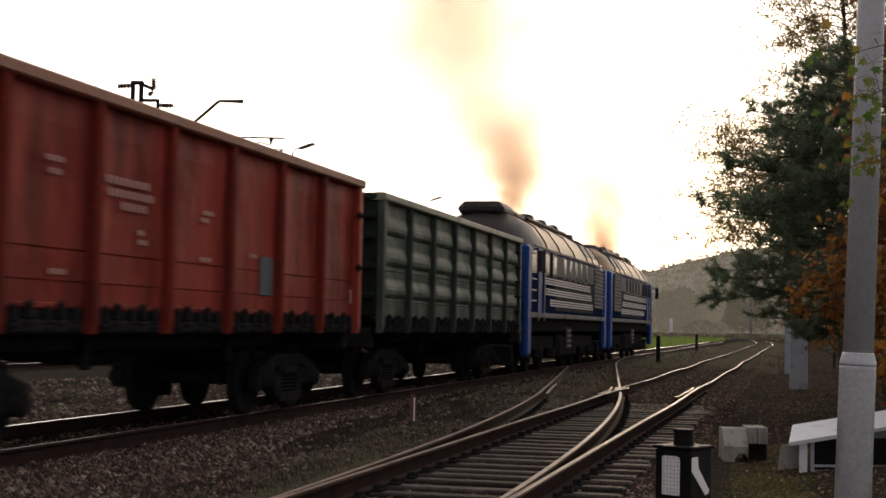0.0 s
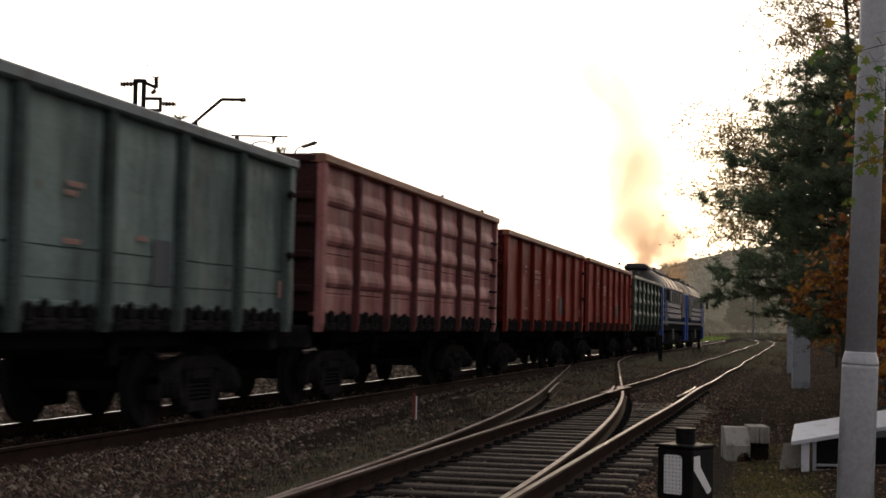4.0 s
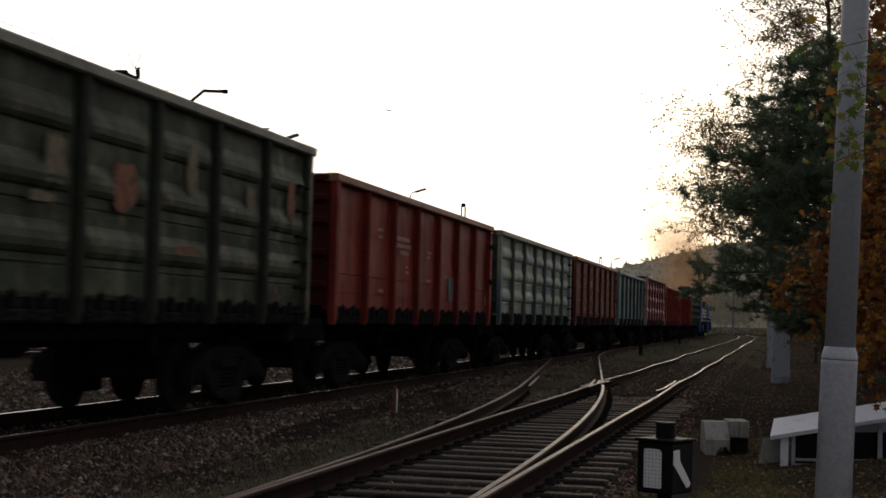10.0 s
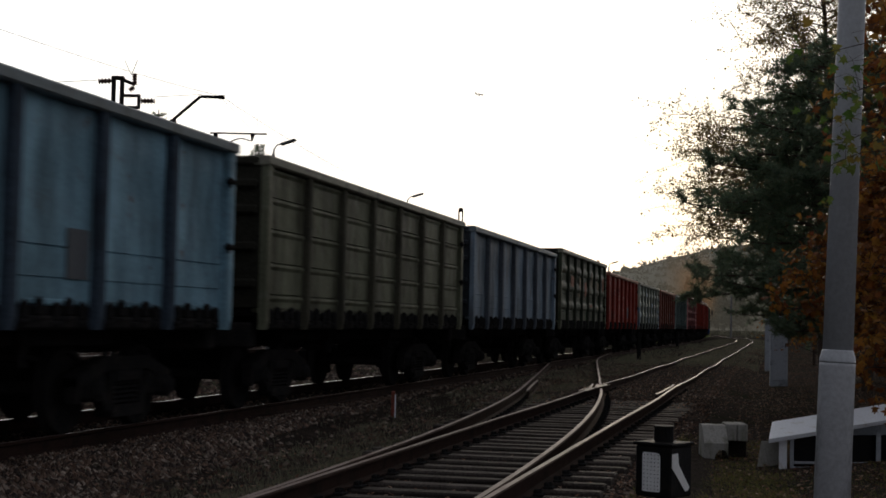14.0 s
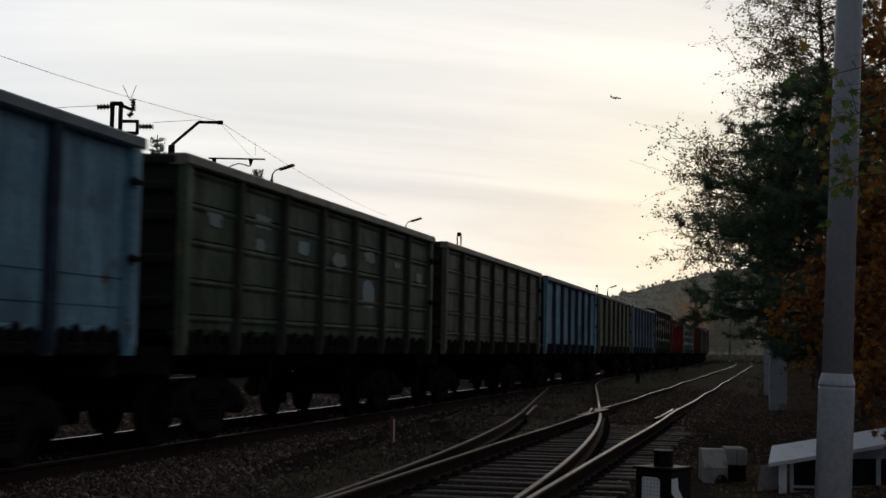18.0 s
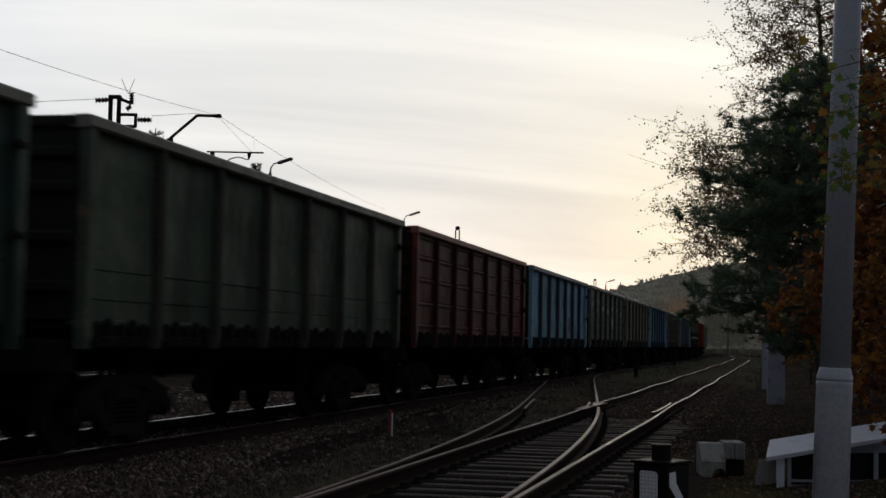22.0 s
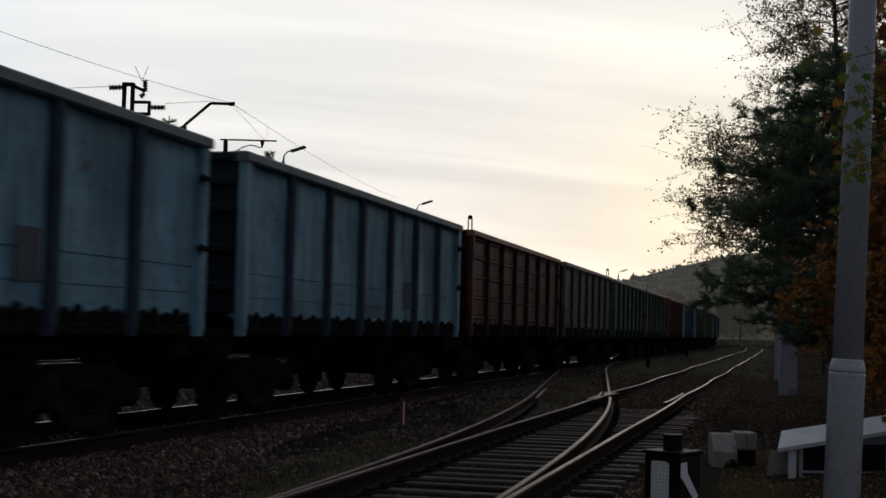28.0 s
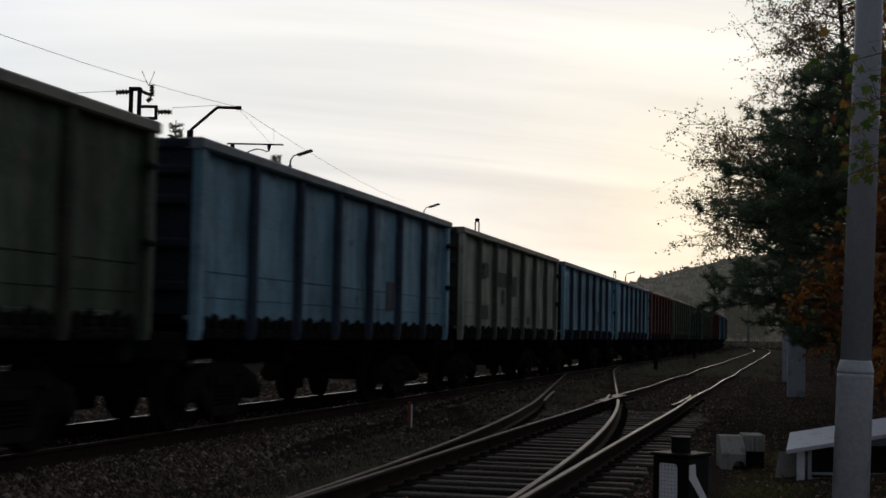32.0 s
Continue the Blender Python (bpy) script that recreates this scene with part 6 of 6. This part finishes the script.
def broadleaf(name, label, at, height, reach, seed, leafmat, leafsize, n_limb, twigs, per, lobed=False, low=0.8, droop=0.1, trunk_r=0.09, spread=0.3, lean=(0, 0), extra=(), thin=1.0):
    """Leafy tree: trunk, forking limbs with twigs, and single leaves hung along the twigs."""
    rg = random.Random(seed)
    w = thing(name, label, "tree", at=Matrix.Translation(at))
    bm = bmesh.new()
    tp = [(lean[0] * z / height + 0.06 * math.sin(z * 0.9 + seed), lean[1] * z / height + 0.06 * math.cos(z * 1.1), z) for z in np.linspace(-0.3, height, 12)]
    tube(bm, tp, [trunk_r * (1 - 0.92 * i / 11) + 0.006 for i in range(12)], 9)
    part("trunk", bm, BARK, w, smooth=True)
    vs, fs = [], []
    for i in range(n_limb + len(extra)):
        z = low + (height - low) * ((i + rg.random()) / n_limb) * 0.97
        turn = i * 2.399 + rg.uniform(-0.4, 0.4)
        R = reach(z, turn) * rg.uniform(0.7, 1.15)
        if i >= n_limb:
            z, turn, R = extra[i - n_limb]
        if R < 0.1:
            continue
        d = Vector((math.cos(turn), math.sin(turn), 0))
        s = z / height
        base = Vector((lean[0] * s, lean[1] * s, z))
        pts = [base]
        for k in (0.25, 0.5, 0.75, 1.0):
            pts.append(base + d * R * k + Vector((rg.uniform(-0.08, 0.08) * R, rg.uniform(-0.08, 0.08) * R, R * (0.45 * k - droop * 2.2 * k * k))))
        bm = bmesh.new()
        tube(bm, pts, [thin * q for q in (0.028, 0.021, 0.014, 0.009, 0.004)], 5)
        for q in range(twigs):
            k = rg.uniform(0.15, 1.0) ** 0.8 * 3.999
            o = pts[int(k)].lerp(pts[int(k) + 1], k - int(k))
            e = o + Vector((rg.gauss(0, 1), rg.gauss(0, 1), rg.gauss(0.1, 0.8))) * spread * rg.uniform(0.6, 1.3) + d * 0.12
            mid = o.lerp(e, 0.5) + Vector((0, 0, 0.05))
            tube(bm, [o, mid, e], [0.007 * thin, 0.005 * thin, 0.0025 * thin], 3)
            for j in range(per):
                u = rg.uniform(0.15, 1.05)
                c = (o.lerp(mid, u * 2) if u < 0.5 else mid.lerp(e, u * 2 - 1)) + Vector((rg.gauss(0, 0.05), rg.gauss(0, 0.05), rg.gauss(-0.03, 0.05)))
                leaf(vs, fs, rg, c, leafsize * rg.uniform(0.7, 1.25), lobed)
        part("limb", bm, TWIG, w)
    if vs:
        part("crown", from_lists("crown", vs, fs, leafmat), None, w)["kind"] = "stuff"
    return w


def ramp(z, rows):
    return float(np.interp(z, [r[0] for r in rows], [r[1] for r in rows]))


# the pine whose limbs overhang the cabinets
PINE_R = [(1.0, 0.6), (1.6, 1.2), (1.9, 2.1), (2.3, 2.5), (3.2, 2.4), (4.2, 2.05), (5.2, 1.65), (6.0, 1.05), (6.5, 0.4)]
pine((1.0, 26.0, -0.25), 6.5, lambda z, a: ramp(z, PINE_R), 5, 1.5, 22, 22)
BIRCH_R = [(2.0, 0.8), (3.4, 1.6), (5.4, 1.9), (6.4, 2.1), (8.0, 2.0), (10.0, 2.2), (11.5, 0.8)]
broadleaf("birch_tree", "sparse birch with brown autumn leaves and bare twigs", (1.0, 33.5, -0.2), 11.5, lambda z, a: ramp(z, BIRCH_R), 8, BIRCH_LEAF, 0.062, 120, 32, 13, False, 2.2, 0.12, 0.12, 0.42,
          extra=[(2.9 + 0.075 * i, math.pi + 0.5 * math.sin(2.4 * i), 2.5 + 0.95 * math.cos(1.7 * i) ** 2) for i in range(36)], thin=0.7)
MAPLE_R = [(0.3, 1.5), (2.2, 1.5), (2.6, 0.9), (3.6, 0.3)]
broadleaf("maple_tree", "young maple with orange and yellow autumn leaves", (1.62, 20.0, -0.2), 3.6, lambda z, a: ramp(z, MAPLE_R), 11, MAPLE_LEAF, 0.10, 44, 22, 8, True, 1.35, 0.16, 0.05, 0.28)
broadleaf("maple_tree", "orange maple behind the pole", (1.72, 16.3, -0.2), 6.0, lambda z, a: 0.85 if z < 4.6 else 0.6, 12, MAPLE_LEAF, 0.10, 44, 18, 8, True, 0.4, 0.15, 0.05, 0.28)
broadleaf("aspen_tree", "young tree whose green leaves hang before the pole", (1.35, 7.35, -0.3), 4.6, lambda z, a: 0.55 if z > 2.2 else 0.05, 21, GREEN_LEAF, 0.052, 24, 9, 4, True, 1.6, 0.2, 0.03, 0.13,
          extra=[(2.34 + 0.075 * i, math.pi + 0.22 * math.sin(2.1 * i), 0.78 + 0.42 * math.cos(1.3 * i) ** 2) for i in range(8)], thin=0.3)
for i, (x, y, h) in enumerate(((4.2, 36, 9), (2.6, 44, 8), (6.5, 52, 11), (3.6, 60, 9), (5.4, 76, 10), (2.4, 92, 8))):
    R = [(0.5, 1.6), (2, 2.4), (h * 0.6, 1.8), (h, 0.3)]
    pine((x, y, -0.2), h, lambda z, a, R=R: ramp(z, R), 40 + i, 0.7, 6, 18)
for i, (x, y, h) in enumerate(((3.2, 29, 7.5), (5.0, 24, 8), (2.2, 38, 6), (4.6, 46, 8), (1.6, 66, 5))):
    broadleaf("hornbeam_tree", "dull orange autumn tree among the pines", (x, y, -0.2), h, lambda z, a, h=h: 1.9 if z < h * 0.75 else 1.0, 60 + i, MAPLE_LEAF if i % 2 == 0 else BIRCH_LEAF, 0.13, 40, 14, 6, False, 0.4, 0.12, 0.07, 0.36)


def far_tree(vs, fs, rg, x, y, h, r, conifer):
    """A far tree in loose tufts round a tapering stem."""
    k = len(vs)
    vs += [(x - 0.12, y, -0.3), (x + 0.12, y, -0.3), (x, y, h * 0.9)]
    fs.append((k, k + 1, k + 2))
    for _ in range(150):
        u = rg.random() ** 0.8
        z = h * (0.08 + 0.92 * u)
        R = r * ((1 - u) ** 0.8 if conifer else math.sin(math.pi * (0.12 + 0.86 * u)) ** 0.6) * rg.uniform(0.5, 1.1)
        a = rg.uniform(0, 6.283)
        c = Vector((x + R * math.cos(a), y + R * math.sin(a), z))
        for _ in range(3):
            s = h * 0.045
            k = len(vs)
            for _ in range(3):
                vs.append((c.x + rg.gauss(0, s), c.y + rg.gauss(0, s), c.z + rg.gauss(0, s * 0.8)))
            fs.append((k, k + 1, k + 2))


def bare_tree(vs, fs, rg, x, y, h):
    """A far tree that has lost most of its leaves: stem, forking limbs, a thin haze of twigs."""
    def limb(p, q, a, b):
        k = len(vs)
        vs.extend([(p.x - a, p.y, p.z), (p.x + a, p.y, p.z), (q.x + b, q.y, q.z), (q.x - b, q.y, q.z)])
        fs.append((k, k + 1, k + 2, k + 3))
    foot = Vector((x, y, -0.3))
    for i in range(26):
        z = h * (0.22 + 0.68 * i / 25)
        p = foot + Vector((0.2 * math.sin(z), 0, z))
        q = p + Vector((rg.choice((-1, 1)) * rg.uniform(0.15, 0.33) * (h - z * 0.55), rg.uniform(-1, 1), rg.uniform(0.1, 0.24) * h))
        limb(p, q, 0.07, 0.02)
        for _ in range(7):
            o = p.lerp(q, rg.uniform(0.3, 1))
            e = o + Vector((rg.gauss(0, 0.09), 0, rg.gauss(0.05, 0.07))) * h
            limb(o, e, 0.03, 0.01)
    limb(foot, foot + Vector((0.2, 0, h * 0.9)), 0.24, 0.03)


def far_woods():
    rg = random.Random(77)
    vs, fs = [], []
    for i in range(16):
        y = rg.uniform(330, 380)
        far_tree(vs, fs, rg, rg.uniform(6, 40), y, rg.uniform(9, 14), rg.uniform(2, 3), rg.random() < 0.6)
    for i in range(40):
        y = rg.uniform(110, 290)
        far_tree(vs, fs, rg, rg.uniform(5, 9) + (y - 110) * 0.02 + rg.uniform(0, 25), y, rg.uniform(6, 11), rg.uniform(1.6, 2.6), rg.random() < 0.5)
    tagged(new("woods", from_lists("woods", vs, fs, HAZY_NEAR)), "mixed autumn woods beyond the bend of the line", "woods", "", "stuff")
    # single trees at the bend: a conifer, a bare tree and rounded bushes, haze painted as a glow
    for name, label, px, d, h, r, con, m in (("spruce_tree", "grey-green spruce, haze painted as a faint glow", 1306, 330, 13.5, 3.6, True, HAZE_GLOW_DIM), ("spruce_tree", "grey-green spruce, haze painted as a faint glow", 1340, 335, 11.0, 3.2, True, HAZE_GLOW_DIM),
                                             ("linden_tree", "round tree beside the meadow, haze painted as a glow", 1180, 380, 11.0, 4.2, False, HAZE_GLOW), ("linden_tree", "round tree beside the meadow, haze painted as a glow", 1209, 400, 12.5, 4.5, False, HAZE_GLOW), ("bush", "low bush by the line, haze painted as a glow", 1244, 300, 3.2, 4.2, False, HAZE_GLOW_DIM), ("bush", "low bush by the line, haze painted as a glow", 1268, 320, 3.0, 3.6, False, HAZE_GLOW)):
        p = ray_at(px, 560, d)
        vs, fs = [], []
        for _ in range(3):
            far_tree(vs, fs, rg, 0, 0, h, r, con)
        w = thing(name, label, "tree", at=pose(p.x, p.y, 0))
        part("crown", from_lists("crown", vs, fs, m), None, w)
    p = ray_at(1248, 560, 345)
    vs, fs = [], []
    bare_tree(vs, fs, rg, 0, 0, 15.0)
    w = thing("ash_tree", "tall bare tree at the bend, haze painted as a glow", "tree", at=pose(p.x, p.y, 0))
    part("crown", from_lists("crown", vs, fs, HAZE_GLOW), None, w, "bare forking limbs and twigs")["kind"] = "stuff"
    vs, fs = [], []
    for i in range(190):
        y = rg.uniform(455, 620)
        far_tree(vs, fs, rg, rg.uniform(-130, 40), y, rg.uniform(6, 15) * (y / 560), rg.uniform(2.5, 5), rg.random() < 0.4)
    tagged(new("far_woods", from_lists("far_woods", vs, fs, HAZE_GLOW_FAR)), "woods at the foot of the hill, pale haze painted as a glow", "woods", "", "stuff")


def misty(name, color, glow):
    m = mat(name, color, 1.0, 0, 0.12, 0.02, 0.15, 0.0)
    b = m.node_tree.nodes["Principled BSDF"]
    # distance haze is put into the material as a faint warm emission
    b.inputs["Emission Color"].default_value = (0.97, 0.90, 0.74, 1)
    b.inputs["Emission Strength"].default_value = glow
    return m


HAZE_GLOW = misty("haze_glow_foliage", (0.05, 0.06, 0.04), 0.045)
HAZE_GLOW_DIM = misty("dim_haze_glow_foliage", (0.045, 0.055, 0.04), 0.03)
HAZE_GLOW_FAR = misty("pale_haze_glow_foliage", (0.05, 0.06, 0.045), 0.052)
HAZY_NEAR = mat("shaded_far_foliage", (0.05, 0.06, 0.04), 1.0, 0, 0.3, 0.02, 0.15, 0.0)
HILL = misty("haze_glow_hill", (0.05, 0.055, 0.045), 0.056)


def hill():
    vs, fs = [], []
    nx, ny = 90, 14
    for j in range(ny):
        for i in range(nx):
            x = -420 + 900 * i / (nx - 1)
            y = 640 + 220 * j / (ny - 1)
            ridge = 52 * math.exp(-((x - 5) / 140) ** 2) + 26 * math.exp(-((x - 330) / 160) ** 2)
            z = -2 + ridge * math.sin(math.pi * 0.5 * j / (ny - 1)) + (1.2 * noise.noise((x * 0.13, y * 0.02, 1)) + 0.9 * noise.noise((x * 0.5, y * 0.1, 4))) * (j / ny)
            vs.append((x, y, z))
    for j in range(ny - 1):
        for i in range(nx - 1):
            fs.append((j * nx + i, j * nx + i + 1, (j + 1) * nx + i + 1, (j + 1) * nx + i))
    rg = random.Random(5)
    for _ in range(5200):
        i, j = rg.randrange(8, nx - 8), rg.randrange(2, ny - 3)
        x, y, z = vs[j * nx + i]
        x += rg.uniform(-5, 5)
        h = rg.uniform(0.4, 1.3)
        for _ in range(5):
            k = len(vs)
            cx, cz = x + rg.gauss(0, 1.2), z + h * rg.uniform(0.0, 0.9)
            vs += [(cx + rg.gauss(0, 0.9), y - 2, cz + rg.gauss(0, 0.8)) for _ in range(3)]
            fs.append((k, k + 1, k + 2))
    tagged(new("hill", from_lists("hill", vs, fs, HILL)), "wooded hill on the skyline, pale haze painted as a glow", "hill", "", "structure")


far_woods()
hill()
for x, y, h in ((-31.0, 70.0, 12.2), (-33.5, 72.0, 11.0), (-29.2, 80.0, 11.65), (-31.5, 83.0, 10.8)):
    R = [(0.5, 2.2), (h * 0.5, 1.4), (h, 0.15)]
    pine((x, y, -0.3), h, lambda z, a, R=R: ramp(z, R), int(h * 10), 0.8, 8, 14)
w = thing("telegraph_pole", "thin grey pole at the bend of the line", "pole", at=pose(-6.2, 215, -0.3))
bm = bmesh.new()
lathe(bm, (0, 0, 0), (0, 0, 1), ((0, 0.14), (6.2, 0.10)), 10)
part("post", bm, LAMP_GREY, w)


# ---- smoke of the two engines ----
def smoke_mat():
    m = bpy.data.materials.new("exhaust_smoke")
    m.use_nodes = True
    n, l = m.node_tree.nodes, m.node_tree.links
    n.clear()
    out = n.new("ShaderNodeOutputMaterial")
    at = n.new("ShaderNodeAttribute")
    at.attribute_name = "fade"
    tint = n.new("ShaderNodeBsdfTransparent")
    tint.inputs[0].default_value = (0.50, 0.34, 0.21, 1)
    body = n.new("ShaderNodeBsdfTranslucent")
    body.inputs[0].default_value = (0.62, 0.44, 0.28, 1)
    mx = n.new("ShaderNodeMixShader")
    mx.inputs[0].default_value = 0.4
    l.new(tint.outputs[0], mx.inputs[1]); l.new(body.outputs[0], mx.inputs[2])
    clear = n.new("ShaderNodeBsdfTransparent")
    mx2 = n.new("ShaderNodeMixShader")
    l.new(at.outputs["Fac"], mx2.inputs[0]); l.new(clear.outputs[0], mx2.inputs[1]); l.new(mx.outputs[0], mx2.inputs[2])
    l.new(mx2.outputs[0], out.inputs[0])
    return m


SMOKE = smoke_mat()
scene.cycles.transparent_max_bounces = 48
PUFFS = []


def puff(r, n, dens, seed, squash=1.0):
    """A loose cluster of thin wisps that fade towards their rims."""
    rg = random.Random(seed)
    vs, fs, fade = [], [], []
    for _ in range(n):
        c = Vector((rg.gauss(0, 0.42), rg.gauss(0, 0.42), rg.gauss(0, 0.42 * squash))) * r
        d = Vector((rg.gauss(0, 1), rg.gauss(-1.6, 0.7), rg.gauss(0, 0.8))).normalized()
        a = d.orthogonal().normalized()
        b = d.cross(a)
        s = r * rg.uniform(0.7, 1.15)
        k = len(vs)
        vs.append(tuple(c)); fade.append(dens * rg.uniform(0.5, 1.0))
        m = fade[-1]
        for ring, q in ((0.5, 0.55), (1.0, 0.0)):
            for i in range(9):
                t = 6.2832 * i / 9
                u = s * ring * rg.uniform(0.8, 1.2)
                vs.append(tuple(c + (a * math.cos(t) + b * math.sin(t)) * u + d * rg.uniform(-0.1, 0.1) * s))
                fade.append(m * q)
        for i in range(9):
            j = (i + 1) % 9
            fs.append((k, k + 1 + i, k + 1 + j))
            fs.append((k + 1 + i, k + 10 + i, k + 10 + j, k + 1 + j))
    me = from_lists("smoke_wisps", vs, fs, SMOKE, True)
    at = me.attributes.new("fade", "FLOAT", "POINT")
    at.data.foreach_set("value", fade)
    return me


for eng, (back, strength) in enumerate(((0.59 + 8.775 - 2.4, 1.0), (0.59 + 8.775 + 17.55 + 2.4, 1.0))):
    plume = thing("smoke_plume", "orange-tinted exhaust smoke rising from the locomotive", "smoke", "engine smoke")
    for k in range(18 if eng == 0 else 6):
        h = 4.75 + 0.62 * k
        r = (0.6, 1.0, 1.5, 1.95)[k] if k < 4 else 2.0 + 0.08 * k
        lag = (0.42 if eng == 0 else 0.3) * k + 0.012 * k * k
        p = part("smoke_puff", puff(r, 12 if k < 4 else 7, strength * ((0.42, 0.30, 0.20, 0.16)[k] if k < 4 else max(0.06, 0.20 - 0.008 * k)), 100 + 20 * eng + k), None, plume)
        p.visible_shadow = False
        PUFFS.append((p, k, lag, h))
    TRAIN.append((plume, back, 0))
drift = thing("smoke_drift", "wide faint veil of old smoke over the train", "smoke")
for k in range(4):
    p = part("smoke_puff", puff(3.6, 6, 0.07, 300 + k, 0.6), None, drift)
    p.visible_shadow = False
    PUFFS.append((p, -1, 2.4 * k, 0.5 * k))


# ---- aircraft ----
def aircraft():
    w = thing("aircraft", "small dark jet aircraft crossing the sky", "aircraft")
    m = LAMP_GREY
    bm = bmesh.new()
    lathe(bm, (0, -7.5, 0), (0, 1, 0), ((0, 0.15), (2.5, 0.6), (5, 0.95), (11.5, 0.95), (13.6, 0.7), (14.7, 0.3), (15, 0.03)), 14)
    part("fuselage", bm, m, w, smooth=True)
    for s in (-1, 1):
        bm = bmesh.new()
        prism(bm, [(s * 0.7, 1.9), (s * 7.2, -1.8), (s * 7.2, -2.7), (s * 0.7, -1.4)], -0.45, -0.25, 2)
        part("wing", bm, m, w)
        bm = bmesh.new()
        prism(bm, [(s * 0.2, -5.6), (s * 2.8, -7.2), (s * 2.8, -7.8), (s * 0.2, -7.2)], 0.5, 0.62, 2)
        part("tailplane", bm, m, w)
        bm = bmesh.new()
        lathe(bm, (s * 2.4, -0.9, -0.95), (0, 1, 0), ((0, 0.3), (1.0, 0.5), (2.2, 0.5), (2.4, 0.42)), 10)
        part("engine", bm, m, w)
    bm = bmesh.new()
    prism(bm, [(-5.0, 0.6), (-7.0, 3.2), (-7.9, 3.2), (-7.3, 0.4)], -0.08, 0.08, 0)
    part("fin", bm, m, w)
    return w


JET = aircraft()
JET_PATH = [(0, -19.3, 6.3, 4850), (5.5, -17.5, 7.08, 4500), (7, -16.81, 7.35, 4200), (9, -15.77, 7.76, 3700), (11, -14.35, 8.2, 3200), (13, -12.55, 8.64, 2750), (15, -10.3, 9.1, 2350),
            (17.5, -6.86, 9.62, 1970), (19, -4.46, 9.97, 1800), (20, -2.75, 10.2, 1710), (24, 5.5, 11.0, 1450), (28, 16, 11.7, 1300), (32, 29, 12.0, 1300)]


# ---- what moves ----
def wheel_turns(radius, y, z):
    """Rows of a rolling wheelset at its place on the bogie."""
    rows = []
    for i in range(441):
        t = 32.0 * i / 440
        rows.append((t, pose(0, y, z) @ Matrix.Rotation(-(FRONT(t) / radius) % (2 * math.pi), 4, "X")))
    return rows


def eased(t):
    """The plume shortens as the engines ease off."""
    u = min(1.0, max(0.0, (t - 5.0) / 7.0))
    return 1 - 0.65 * u * u * (3 - 2 * u)


def motions():
    for ob, back, turn in TRAIN:
        rows = []
        for i in range(65):
            t = i * 0.5
            x, y, a = on_track(TRAIN_X, FRONT(t) + back)
            rows.append((t, pose(x, y, 0, 0, 0, math.degrees(a) + turn)))
        walk(ob, rows)
    # wheelsets with the same axle place share one set of keys
    shared = {}
    for ws, radius in WHEELSETS:
        y, z = ws.location.y, ws.location.z
        key = (round(y, 3), round(z, 3))
        if key not in shared:
            walk(ws, wheel_turns(radius, y, z))
            shared[key] = ws
        else:
            src = shared[key].animation_data
            ws.rotation_mode = "QUATERNION"
            ws.animation_data_create()
            ws.animation_data.action = src.action
            ws.animation_data.action_slot = src.action_slot
    for p, k, lag, h in PUFFS:
        rows = []
        for i in range(33):
            t = float(i)
            if k < 0:
                rows.append((t, pose(TRAIN_X - 2.2 + 0.12 * t, 35 + lag + 0.5 * t, 8.6 + h + 0.75 * t, 0, 0, 2 * t)))
            else:
                rows.append((t, pose((-0.11 * k + 0.05 * k * math.sin(0.9 * t + 0.5 * k)) * eased(t), -lag * eased(t), 4.75 - 1.9 * (1 - eased(t)) + (h - 4.75) * eased(t) + 0.1 * math.sin(1.3 * t + k), 0, 0, 40 * math.sin(0.5 * t + k))))
        walk(p, rows)
    rows = []
    for t, az, el, d in JET_PATH:
        a, e = radians(az), radians(el)
        rows.append((t, pose(d * math.sin(a) * math.cos(e), d * math.cos(a) * math.cos(e), EYE_Z + d * math.sin(e), -3, 0, -62)))
    walk(JET, rows)


motions()
